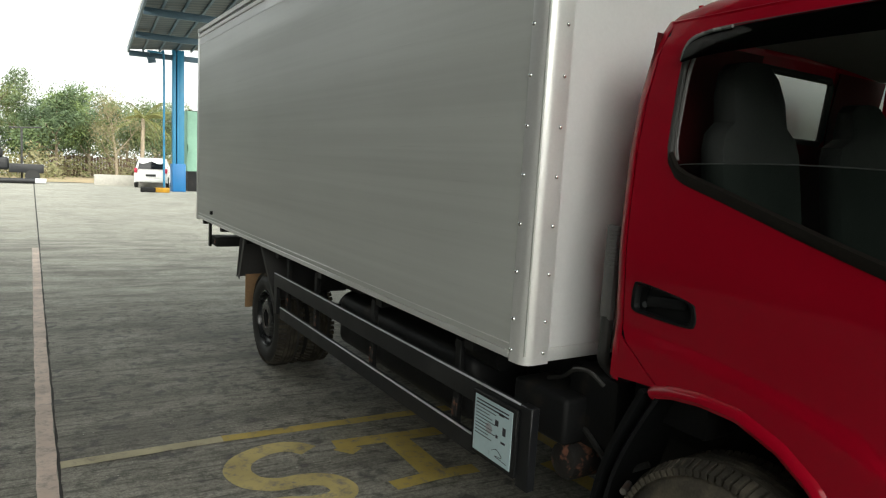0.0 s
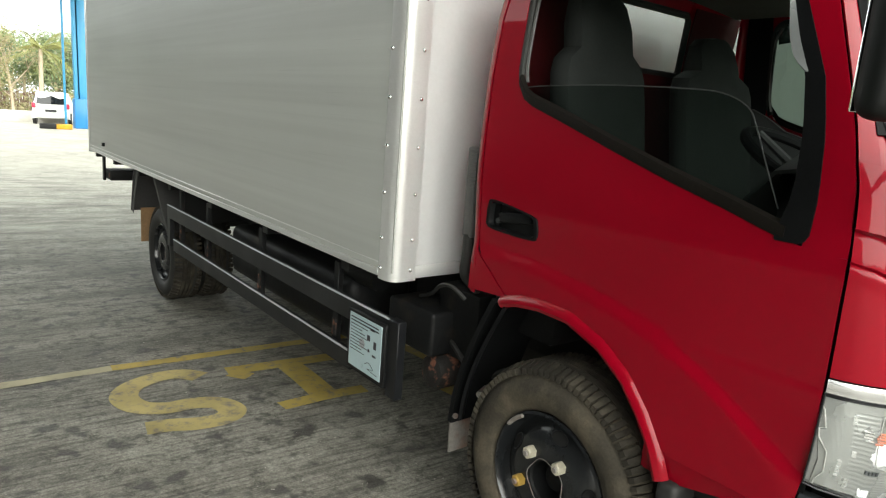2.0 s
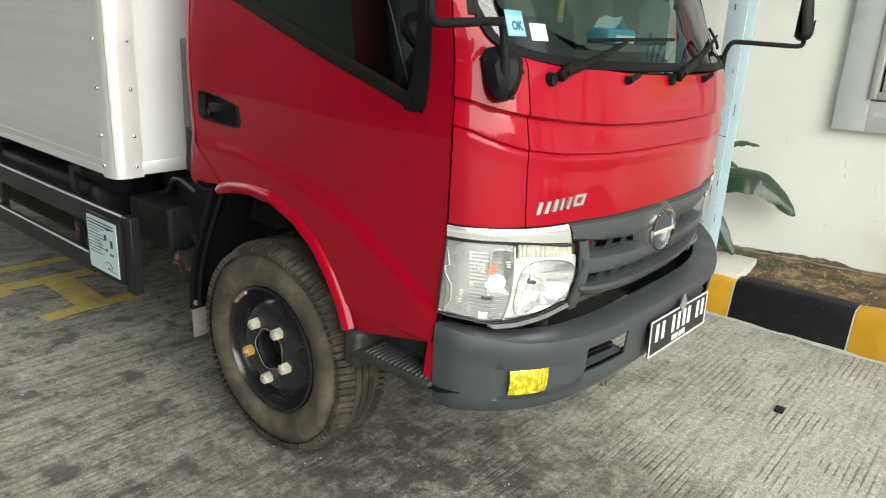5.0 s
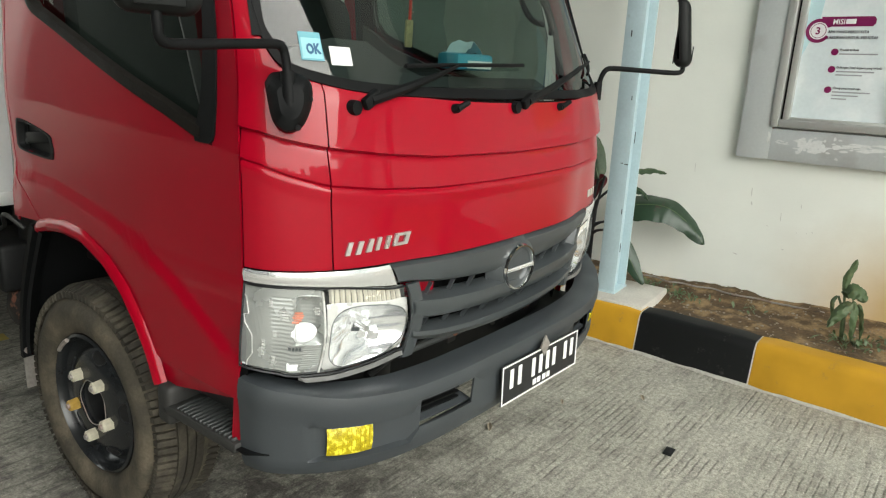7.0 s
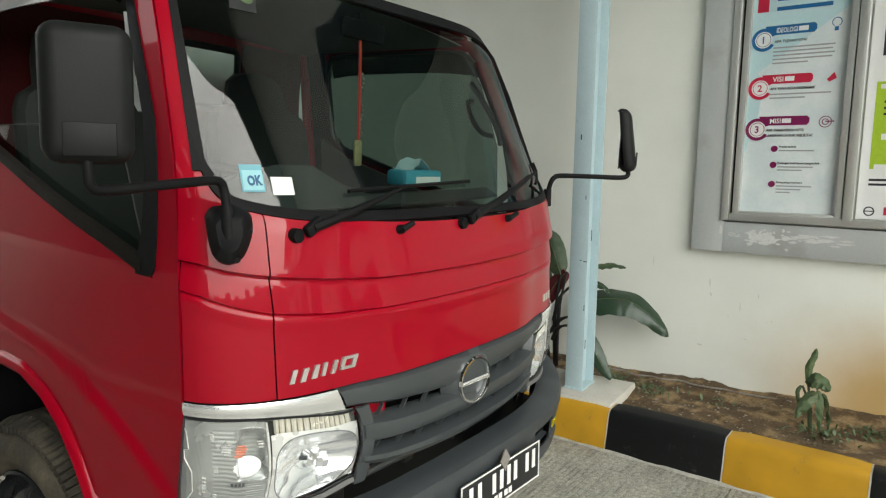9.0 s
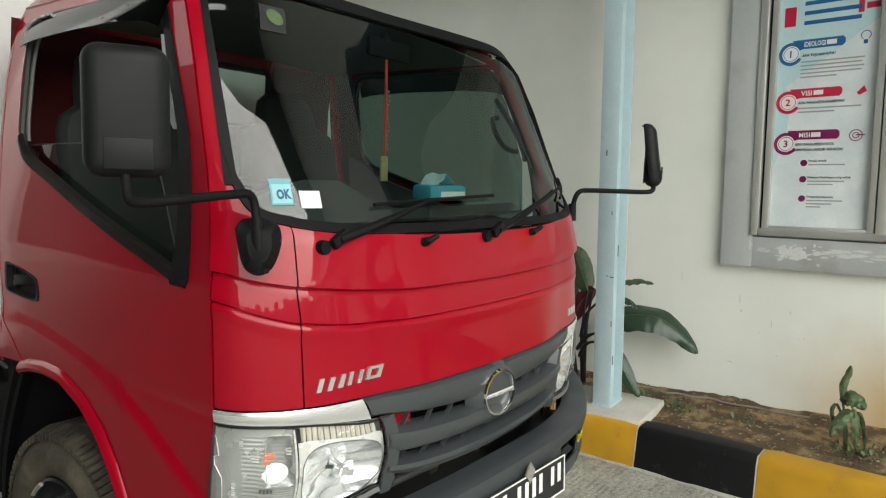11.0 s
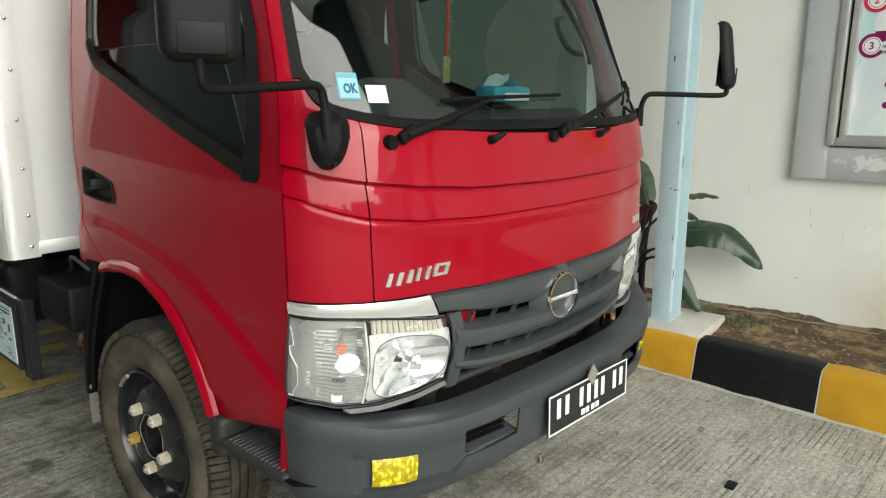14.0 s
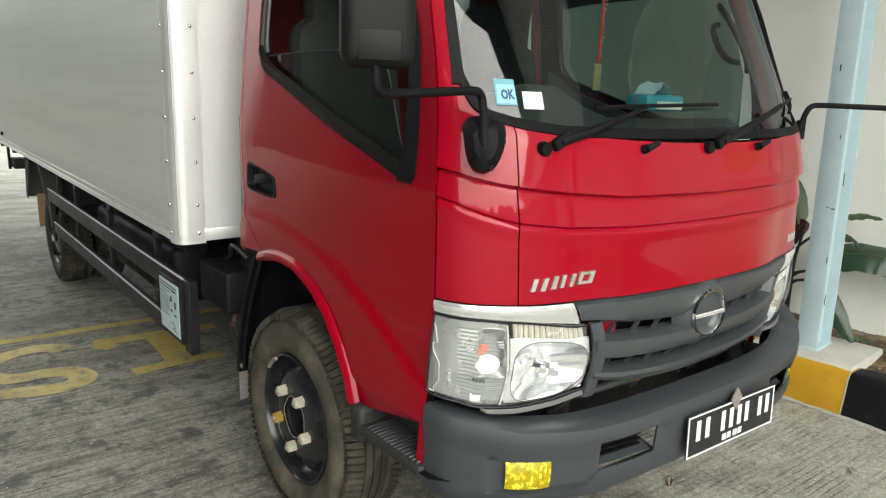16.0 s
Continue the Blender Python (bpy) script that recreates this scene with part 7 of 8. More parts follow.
def seat(x, w, head_w, top, y):
    """Cushion and one tall covered backrest that narrows to the head."""
    bm = B()
    block(bm, x - w / 2, x + w / 2, -.12, y + .02, .98, 1.12, 0.04, 3)
    s = part("seat", bm, M_SEAT, truck, "black vinyl seat")
    bm = B()
    rows = [(1.06, w), (1.25, w), (1.48, w), (1.60, w * .98), (1.645, w * .90), (1.68, head_w), (top - .10, head_w * .97), (top - .03, head_w * .88), (top, head_w * .60), (top + .008, head_w * .3)]
    vs = []
    for z, ww in rows:
        yy = y + (z - 1.5) * .16
        d = 0.055 * (1 if z < top - .05 else .7)
        ring = []
        for k in range(20):
            a = 2 * math.pi * k / 20
            cx, cy = math.cos(a), math.sin(a)
            q = (abs(cx) ** 4 + abs(cy) ** 4) ** .25
            wr = 1 + .012 * noise.noise(Vector((k, z * 14, x)))
            ring.append(bm.verts.new((x + cx / q * ww / 2 * wr, yy + cy / q * d * wr, z)))
        vs.append(ring)
    for a, b in zip(vs, vs[1:]):
        for k in range(20):
            bm.faces.new((a[k], a[(k + 1) % 20], b[(k + 1) % 20], b[k]))
    bm.faces.new(vs[-1])
    bm.faces.new(vs[0][::-1])
    part("backrest", bm, M_SEAT, s, "tall black vinyl-covered backrest")


seat(2.10, .42, .28, 1.86, .34)
seat(2.86, .52, .30, 1.805, .38)
# steering wheel, on the near side
SW = Matrix.Translation((2.13, -.36, 1.37)) @ Matrix.Rotation(radians(28), 4, 'X')
bm = B()
tube(bm, [SW @ Vector((.20 * math.cos(a), .20 * math.sin(a), 0)) for a in steps(0, 2 * math.pi, 40)[:-1]], 0.014, 8, True)
sw = part("steering_wheel", bm, M_BLACK, truck, "black steering wheel")
bm = B()
for a in (90, 215, 325):
    rod(bm, SW @ Vector((0, 0, -.03)), SW @ Vector((.19 * math.cos(radians(a)), .19 * math.sin(radians(a)), 0)), 0.014, 0.010, 8)
rod(bm, SW @ Vector((0, 0, -.02)), SW @ Vector((0, 0, -.055)), 0.055, 0.06, 18)
rod(bm, SW @ Vector((0, 0, -.05)), SW @ Vector((0, -.02, -.34)), 0.035, 0.04, 12)
part("column", bm, M_DASH, sw)
bm = B()
tube(bm, smooth_line([(3.22, -.42, 1.80), (3.21, -.45, 1.77), (3.23, -.51, 1.68), (3.25, -.54, 1.60), (3.28, -.53, 1.57)], 5), 0.011, 8)
part("grab_handle", bm, M_BLACK, truck, "black grab handle on the pillar")
bm = B()
rod(bm, (2.55, -.42, 1.90), (2.55, -.40, 1.94), 0.012, seg=8)
block(bm, 2.45, 2.65, -.43, -.41, 1.86, 1.92, 0.008)
part("inside_mirror", bm, M_BLACK, truck)

# ---- box body ----
BX0, BX1, BY0, BY1, BZ0, BZ1 = 1.642, 3.498, .820, 6.03, .842, 2.66
box = part("cargo_box", B(), M_SILVER, truck, "silver aluminium cargo box with riveted corner trims")
bm = B()
block(bm, BX0 + .004, BX1 - .004, BY0 + .004, BY1 - .004, BZ0 + .02, BZ1 - .01)
refill(box, bm)
bm = B()
sheet(bm, steps(BY0 + .075, BY1 - .02, 30), steps(BZ0 + .045, BZ1 - .155, 4), lambda y, z: Vector((BX0 - .002 + 0.0016 * noise.noise(Vector((y * 1.3, z * 1.3, 0))), y, z)), 0.003)
part("side_panel", bm, M_PANEL, box, "smooth grey-silver side panel")
bm = B()
sheet(bm, steps(BX0 + .10, BX1 - .10, 6), steps(BZ0 + .045, BZ1 - .05, 4), lambda x, z: Vector((x, BY0 - .001, z)), 0.003)
part("front_wall", bm, M_FRONTW, box, "bright aluminium front wall")
for sgn, xc in ((-1, BX0), (1, BX1)):
    bm = B()
    sec = [(-.092, 0.004), (-.092, -.004), (-.030, -.006), (-.012, -.002), (-.002, .008), (.006, .026), (.004, .075), (.0, .078)]
    sec = [(0.105, .001), (.105, -.004), (.040, -.006), (.018, -.0015), (.004, .012), (-.004, .034), (-.005, .078), (.002, .082)]
    sheet(bm, range(len(sec)), [BZ0 - .012, BZ0 + .3, 1.5, BZ1], lambda k, z: Vector((xc - sgn * sec[k][0], BY0 + sec[k][1], z)), 0.002)
    tr = part("corner_trim", bm, M_ALU, box, "bright rounded corner extrusion with dome rivets")
    zz = [.872, .985, 1.152, 1.319, 1.487, 1.653, 1.821, 1.988, 2.155, 2.322, 2.49, 2.62]
    rb = bmesh.new()
    bmesh.ops.create_uvsphere(rb, u_segments=10, v_segments=6, radius=0.0085)
    rme = bpy.data.meshes.new("rivet")
    rb.to_mesh(rme)
    rb.free()
    rme.materials.append(M_CHROME)
    rme.polygons.foreach_set("use_smooth", [True] * len(rme.polygons))
    for z in zz:
        for p in (Vector((xc - sgn * .077, BY0 - .005, z)), Vector((xc + sgn * .0045, BY0 + .068, z))):
            o = new("rivet", rme)
            o.parent = tr
            o.location = p
for z0, z1, out, mt, nm in ((BZ0 - .004, BZ0 + .022, .006, M_ALU, "bottom_rail"), (BZ0 + .024, BZ0 + .046, .0025, M_SILVER, "bottom_rail"), (BZ0 + .046, BZ0 + .052, .0055, M_ALU, "bottom_bead"),
                            (BZ1 - .155, BZ1 - .075, .004, M_FRONTW, "top_rail"), (BZ1 - .085, BZ1 - .055, .012, M_WPAINT, "top_rail"), (BZ1 - .055, BZ1 - .035, .003, M_PLATE, "top_groove"), (BZ1 - .035, BZ1, .014, M_WPAINT, "top_rail")):
    bm = B()
    block(bm, BX0 - out, BX0 + .03, BY0 + .084, BY1 - .004, z0, z1, 0.002, 1)
    part(nm, bm, mt, box, "pale edge rail")
bm = B()
block(bm, BX0 - .008, BX0 + .05, BY1 - .045, BY1 + .012, BZ0 - .02, BZ1, 0.004)
part("rear_post", bm, M_ALU, box)
bm = B()
block(bm, BX0 + .02, BX1 - .02, BY1, BY1 + .02, BZ0, BZ1 - .02, 0.004)
part("rear_door", bm, M_SILVER, box)
bm = B()
block(bm, BX0 + .1, BX1 - .1, BY0 - .006, BY0 + .03, BZ0 - .004, BZ0 + .045, 0.003)
part("front_rail", bm, M_ALU, box)
bm = B()
block(bm, BX0 - .020, BX0 + .002, 5.37, 5.42, .925, .955, 0.003)
part("latch", bm, M_BLACK, box, "small black latch")
for y in (1.2, 2.0, 2.8, 3.6, 4.4, 5.2, 5.9):
    bm = B()
    block(bm, BX0 + .03, BX1 - .03, y - .03, y + .03, BZ0 - .055, BZ0 + .02)
    part("floor_bearer", bm, M_CHASSIS, box)

# ---- chassis and running gear ----
for x in (2.16, 2.86):
    bm = B()
    block(bm, x - .03, x + .03, -.70, 5.95, .58, .76, 0.006)
    part("frame_rail", bm, M_CHASSIS, truck, "dirty black chassis rail")
bm = B()
for y in (.9, 2.2, 3.3, 4.9, 5.9):
    block(bm, 2.19, 2.83, y - .04, y + .04, .60, .74)
part("cross_member", bm, M_CHASSIS, truck)
for y in (4.12,):
    bm = B()
    rod(bm, (1.85, y, .25), (3.23, y, .25), 0.06, seg=14)
    bmesh.ops.create_uvsphere(bm, u_segments=16, v_segments=12, radius=0.16, matrix=Matrix.Translation((2.54, y, .25)))
    part("axle", bm, M_CHASSIS, truck)
bm = B()
rod(bm, (1.9, .12, .36), (3.18, .12, .36), 0.04, seg=12)
part("axle", bm, M_CHASSIS, truck)
bm = B()
block(bm, 1.90, 2.14, .62, .86, .52, .80, 0.015)
block(bm, 1.95, 2.12, .30, .60, .70, .86, 0.02)
part("battery_box", bm, M_CHASSIS, truck, "black battery box behind the cab")
bm = B()
spin(bm, [(0.0, -.012), (.04, -.008), (.064, .004), (.072, .022), (.072, .20), (.06, .215), (0.0, .22)], Matrix.Translation((1.84, .80, .455)) @ Matrix.Rotation(radians(90), 4, 'Y'), 20)
part("air_tank", bm, M_RUST, truck, "small rusty air tank")
bm = B()
tube(bm, smooth_line([(1.83, .62, .80), (1.80, .66, .84), (1.82, .75, .82), (1.86, .85, .76), (1.88, .95, .72)], 5), 0.008, 6)
tube(bm, smooth_line([(1.95, .5, .55), (1.9, .6, .5), (1.9, .75, .58), (1.95, .9, .6)], 5), 0.012, 6)
part("hose", bm, M_RUBBER, truck)
bm = B()
block(bm, 1.76, 2.10, 1.30, 2.70, .42, .71, 0.05, 3)
part("fuel_tank", bm, M_CHASSIS, truck, "black fuel tank under the box")
bm = B()
rod(bm, (1.83, 1.16, .735), (1.83, 1.46, .735), 0.05, 0.05, 14)
part("filter_can", bm, M_CHASSIS, truck)
bm = B()
block(bm, 2.22, 2.92, -.45, .75, .34, .84, 0.05, 2)
block(bm, 2.32, 2.78, .75, 1.75, .36, .70, 0.06, 2)
part("engine", bm, M_CHASSIS, truck, "dirty black engine and gearbox under the cab")
bm = B()
block(bm, 1.72, 3.30, 3.50, 3.53, .56, .84, 0.004)
part("splash_panel", bm, M_CHASSIS, truck, "dirty black panel ahead of the rear axle")
bm = B()
rod(bm, (2.52, 1.7, .50), (2.52, 4.05, .34), 0.045, seg=12)
part("drive_shaft", bm, M_CHASSIS, truck)
# dark mass added to hide the lit ground beyond the chassis
bm = B()
block(bm, 2.92, 3.40, 1.15, 3.60, .34, .86, 0.04, 2)
part("far_filler", bm, M_CHASSIS, truck, "dark filler block added on the far side of the chassis")
bm = B()
block(bm, 2.0, 2.12, .86, 1.15, .44, .80, 0.02, 2)
block(bm, 1.80, 2.0, .76, 1.06, .53, .705, 0.018, 3)
part("air_drier", bm, M_CHASSIS, truck)
# ribbed intake behind the cab
bm = B()
block(bm, 1.838, 1.868, .63, .68, 1.02, 1.34, 0.008)
vent = part("intake", bm, M_INTAKE, truck, "dark grey ribbed intake stack behind the cab")
for i in range(11):
    bm = B()
    block(bm, 1.834, 1.862, .625, .66, 1.20 + i * .0125, 1.2065 + i * .0125, 0.001, 1)
    part("rib", bm, M_INTAKE, vent)
bm = B()
tube(bm, smooth_line([(1.855, .655, 1.03), (1.85, .65, .95), (1.855, .655, .88), (1.92, .655, .82)], 5), 0.022, 10)
part("intake_hose", bm, M_RUBBER, truck)

# side guard
guard = part("side_guard", B(), M_GUARD, truck, "dark steel side guard rails")
bm = B()
block(bm, 1.655, 1.685, .80, 3.60, .598, .684, 0.003, 1)
block(bm, 1.655, 1.685, 1.10, 3.46, .388, .466, 0.003, 1)
block(bm, 1.652, 1.690, .768, .835, .385, .690, 0.004, 1)
block(bm, 1.657, 1.687, 3.54, 3.60, .40, .684, 0.003, 1)
refill(guard, bm)
# highlights on the rails' top edges, laid on as pale strips
for z, y0 in ((.686, .80), (.468, 1.10)):
    bm = B()
    block(bm, 1.653, 1.663, y0, 3.59 if z > .5 else 3.46, z - .004, z + .002, 0.001, 1)
    part("edge_glint", bm, M_RAILGLINT, guard)
for y in (1.30, 2.10, 2.90, 3.42):
    bm = B()
    block(bm, 1.69, 1.715, y - .02, y + .02, .40, .80, 0.003, 1)
    part("post", bm, M_CHASSIS, guard)
    bm = B()
    block(bm, 1.686, 1.70, y - .018, y + .018, .47, .55, 0.004, 1)
    part("bracket", bm, M_RUST, guard, "rust-stained bracket")
sign = part("paper_sign", B(), M_CHASSIS, guard, "pale blue printed certificate in a dark frame")
bm = B()
block(bm, 1.640, 1.656, .832, 1.100, .412, .664, 0.003, 1)
refill(sign, bm)
bm = B()
block(bm, 1.6375, 1.6405, .852, 1.082, .432, .650)
part("sheet", bm, surf("blue_sheet", (0.46, 0.60, 0.63), 0.35, 0, 0.05, 8, 60, 0), sign, "pale blue printed sheet", smooth=False)
for i in range(11):
    z = .632 - i * .013
    y1, y0 = 1.072, 1.072 - (.20 if i < 2 else .085 + .02 * (i % 3))
    bm = B()
    block(bm, 1.6365, 1.638, y0, y1, z, z + (.005 if i < 2 else .0028))
    part("text_bar", bm, M_INK, sign, smooth=False)
for y, z, w, h in ((.90, .615, .03, .01), (.93, .57, .02, .022), (.885, .548, .018, .03), (.93, .525, .012, .012), (.885, .515, .025, .008)):
    bm = B()
    block(bm, 1.6365, 1.638, y, y + w, z, z + h)
    part("text_bar", bm, M_INK, sign, smooth=False)
bm = B()
tube(bm, smooth_line([(1.637, .96, .47), (1.637, .93, .482), (1.637, .90, .462), (1.637, .94, .455), (1.637, .87, .448)], 5), 0.0012, 5)
part("signature", bm, M_INK, sign)
bm = B()
spin(bm, [(0.0, 0), (.020, 0)], Matrix.Translation((1.6366, .985, .545)) @ Matrix.Rotation(radians(90), 4, 'Y'), 20)
part("seal", bm, M_GREYINK, sign, smooth=False)

# mudguards
bm = B()
sheet(bm, [1.76, 1.90, 2.05], steps(0, 1, 14), lambda x, t: Vector((x, .40 + .17 * math.sin(t * 1.5), .865 - .50 * t)), 0.02)
part("mudguard", bm, M_BLACK, truck, "black plastic mudguard behind the front wheel")
bm = B()
sheet(bm, [1.76, 1.80], steps(0, 1, 14), lambda x, t: Vector((x, .375 + .17 * math.sin(t * 1.5) - .03 * (x < 1.78), .855 - .46 * t)), 0.012)
part("mudguard_edge", bm, M_BLACK, truck)
bm = B()
sheet(bm, [1.765, 1.93], steps(.245, .40, 3), lambda x, z: Vector((x, .575 - (.40 - z) * .04, z)), 0.006)
part("mud_flap", bm, M_METALFLAP, truck, "dented pale metal mud flap")
bm = B()
rod(bm, (1.772, .562, .392), (1.772, .548, .392), 0.010, seg=8)
part("bolt", bm, M_METALFLAP, truck)
bm = B()
rod(bm, (1.80, .47, .50), (1.86, .50, .50), 0.012, seg=8)
part("bolt", bm, M_METALFLAP, truck)
# rear wheel cover: two slanted plates, and the orange flap
bm = B()
sheet(bm, [1.665, 2.06], steps(0, 1, 5), lambda x, t: Vector((x, 4.00 - .36 * t, .86 - .38 * t)), 0.006)
sheet(bm, [1.665, 1.672], [0, 1], lambda x, t: Vector((x, 3.99 - .36 * t, .86 - .38 * t)), 0.03)
part("mudguard", bm, M_FLAP, truck, "pale sheet metal mudguard ahead of the rear wheel")
bm = B()
sheet(bm, [1.665, 2.06], steps(0, 1, 5), lambda x, t: Vector((x, 4.52 + .10 * t, .84 - .36 * t)), 0.006)
sheet(bm, [1.664, 1.668], steps(0, 1, 4), lambda x, t: Vector((x, 4.40 + .16 * t, .84 - .36 * t)), 0.05)
part("mudguard", bm, M_FLAP, truck, "pale sheet metal mudguard behind the rear wheel")
bm = B()
sheet(bm, [1.735, 2.06], steps(.22, .50, 4), lambda x, z: Vector((x, 4.60, z)), 0.006)
part("mud_flap", bm, M_ORANGE, truck, "orange rubber mud flap")
bm = B()
block(bm, 1.72, 3.36, 5.55, 5.78, .60, .69, 0.004)
block(bm, 1.70, 1.72, 5.74, 5.80, .58, .84, 0.003)
under = part("rear_underrun", bm, M_CHASSIS, truck, "dark rear underrun bar")
for y in (5.60, 5.70):
    bm = B()
    rod(bm, (1.715, y, .645), (1.722, y, .645), 0.022, seg=12)
    part("lamp", bm, M_RUST, under)


def wheel(cx, cy, cz, r, w, out, tread_n=92, wall=M_TYRE):
    """A wheel whose outer face looks towards out (-1 or 1 along x)."""
    wb = thing("wheel", "black steel wheel with a dusty bias-ply tyre", "wheel")
    wb.parent = truck
    m = Matrix.Translation((cx, cy, cz)) @ Matrix.Rotation(radians(90) * out, 4, 'Y')
    h = w / 2
    bm = B()
    ri = .217
    prof = [(ri, h - .030), (ri + .012, h - .008), (ri + .04, h + .006), (ri + .075, h + .010), (r - .062, h + .002), (r - .048, h - .008), (r - .030, h - .022), (r - .013, h - .045), (r - .013, -h + .045), (r - .016, -h + .024), (r - .055, -h), (ri + .07, -h - .006), (ri, -h + .03)]
    spin(bm, prof, m, 64, True)
    tyre = part("tyre", bm, wall, wb, "dusty black tyre")
    bm = B()
    for i in range(tread_n):
        a0 = 2 * math.pi * i / tread_n
        da = 2 * math.pi / tread_n
        for lo, hi in ((h - .052, h - .004), (-h + .004, -h + .052)):
            cs = []
            for k, (aa, rr, hh) in enumerate(((0.04, r - .020, lo), (.72, r - .020, lo), (.74, r - .040, hi), (.06, r - .040, hi), (0.06, r - .001, lo), (.70, r - .001, lo), (.72, r - .020, hi), (.08, r - .020, hi))):
                a = a0 + da * aa
                cs.append(bm.verts.new(m @ Vector((rr * math.cos(a), rr * math.sin(a), hh))))
            for q in ((4, 5, 6, 7), (0, 1, 5, 4), (1, 2, 6, 5), (2, 3, 7, 6), (3, 0, 4, 7)):
                bm.faces.new([cs[k] for k in q])
    for g0, g1 in ((-.040, -.016), (-.010, .012), (.018, .042)):
        spin(bm, [(r - .016, g0), (r - .002, g0), (r - .002, g1), (r - .016, g1)], m, 64)
    part("tread", bm, M_TREAD, tyre, "worn ribbed tread", smooth=False)
    bm = B()
    prof = [(.205, h - .09), (.203, h - .022), (.212, h - .006), (.220, h - .010), (.221, h - .020), (.214, h - .026)]
    spin(bm, prof, m, 56)
    spin(bm, [(.207, h - .024), (.201, h - .044), (.194, h - .054), (.186, h - .052), (.175, h - .042), (.160, h - .030), (.142, h - .020), (.125, h - .014), (.100, h - .011), (.078, h - .011), (.073, h - .015), (.071, h - .040)], m, 56)
    rim = part("rim", bm, M_RIM, wb, "black painted steel rim")
    for k in range(5):
        a = radians(72 * k - 10)
        bm = B()
        c = Vector((.158 * math.cos(a), .158 * math.sin(a), 0))
        t = Vector((-math.sin(a), math.cos(a), 0))
        rd = Vector((math.cos(a), math.sin(a), 0))
        ring = [c + t * (.031 * math.cos(q)) + rd * (.0175 * math.sin(q)) for q in steps(0, 2 * math.pi, 18)[:-1]]
        ring = [p + Vector((0, 0, h + lerp(p.length, [.142, .160, .175, .186, .194], [-.020, -.030, -.042, -.052, -.054]) + .0025)) for p in ring]
        v0 = [bm.verts.new(m @ p) for p in ring]
        bm.faces.new(v0)
        part("slot", bm, M_HOLE, rim, smooth=False)
        bm = B()
        tube(bm, [m @ p for p in ring], 0.0022, 6, True)
        part("slot_edge", bm, M_GUARD, rim)
    bm = B()
    spin(bm, [(.072, h - .024), (.066, h - .030), (.064, h - .085), (.042, h - .088), (.038, h - .060), (.030, h - .056), (0, h - .056)], m, 32)
    part("hub", bm, M_CHASSIS, wb)
    bm = B()
    tube(bm, [m @ Vector((.071 * (1 + .05 * math.sin(5 * a)) * math.cos(a), .071 * (1 + .05 * math.sin(5 * a)) * math.sin(a), h - .013)) for a in steps(0, 2 * math.pi, 60)[:-1]], 0.0016, 5, True)
    part("hub_edge", bm, M_METALFLAP, wb)
    return wb, m, h


M_HOLE = surf("dark_hole", (0.004, 0.004, 0.004), 0.9, 0, 0.1, 5, 60, 0)


def nuts(wb, m, h, first, yellow):
    for k in range(5):
        a = first + radians(72 * k)
        c = Vector((.100 * math.cos(a), .100 * math.sin(a), 0))
        bm = B()
        rod(bm, m @ (c + Vector((0, 0, h - .014))), m @ (c + Vector((0, 0, h + .012))), 0.0205, 0.0195, 6)
        rod(bm, m @ (c + Vector((0, 0, h + .012))), m @ (c + Vector((0, 0, h + .016))), 0.0175, 0.0145, 12)
        n = part("wheel_nut", bm, M_NUTY if k == yellow else M_NUT, wb, "yellowed wheel nut" if k == yellow else "zinc wheel nut", smooth=False)
        bm = B()
        rod(bm, m @ (c + Vector((0, 0, h + .014))), m @ (c + Vector((0, 0, h + .022))), 0.0095, 0.008, 12)
        part("stud", bm, M_METALFLAP, n)


RF = .372
wb, m, h = wheel(1.842, .098, .369, RF, .20, -1)
# first nut sits up and back on the near wheel
v = (m.inverted() @ Vector((1.75, .161, .452)))
nuts(wb, m, h, math.atan2(v.y, v.x), 1)
bm = B()
p = m @ Vector((0.211 * math.cos(0), 0, h - .004))
aa = math.atan2((m.inverted() @ Vector((1.75, .243, .53))).y, (m.inverted() @ Vector((1.75, .243, .53))).x)
tube(bm, [m @ Vector((.209 * math.cos(aa + q), .209 * math.sin(aa + q), h - .004)) for q in steps(-.18, .18, 6)], 0.007, 6)
part("balance_weight", bm, M_METALFLAP, wb, "pale balance weight on the rim")
wb, m, h = wheel(2 * XC - 1.842, .098, .369, RF, .20, 1)
RY, RZ = 4.12, .372 - 4.12 * math.tan(radians(RAKE))
# rear tyres take the darker rubber in place of shade under the box
for cx, o in ((1.855, -1), (2.09, -1), (2 * XC - 1.855, 1), (2 * XC - 2.09, 1)):
    wb, m, h = wheel(cx, RY, RZ, RF, .20, o, 60, M_RUBBER)

# ---- loose things in the cab ----
T = truck.matrix_world.copy()
tb = thing("tissue_pack", "blue and white tissue pack on the dashboard", "tissue pack", at=T)
bm = B()
block(bm, -.085, .085, -.045, .045, 0, .05, 0.012, 2, Matrix.Translation((2.665, -.555, 1.420)) @ Matrix.Rotation(radians(-8), 4, 'Z'))
part("pack", bm, M_TEAL, tb)
bm = B()
block(bm, -.055, .060, -.0475, -.044, .006, .030, 0.001, 1, Matrix.Translation((2.68, -.555, 1.420)) @ Matrix.Rotation(radians(-8), 4, 'Z'))
part("label_bar", bm, M_WHITE, tb, smooth=False)
bm = B()
sheet(bm, steps(-.05, .06, 8), steps(-.04, .04, 5), lambda u, v: Vector((2.65 + u, -.555 + v, 1.468 + .035 * math.exp(-((u - .0) / .03) ** 2) + .012 * noise.noise(Vector((u * 60, v * 60, 0))))), 0.001)
part("tissue", bm, M_SKYBLUE, tb)
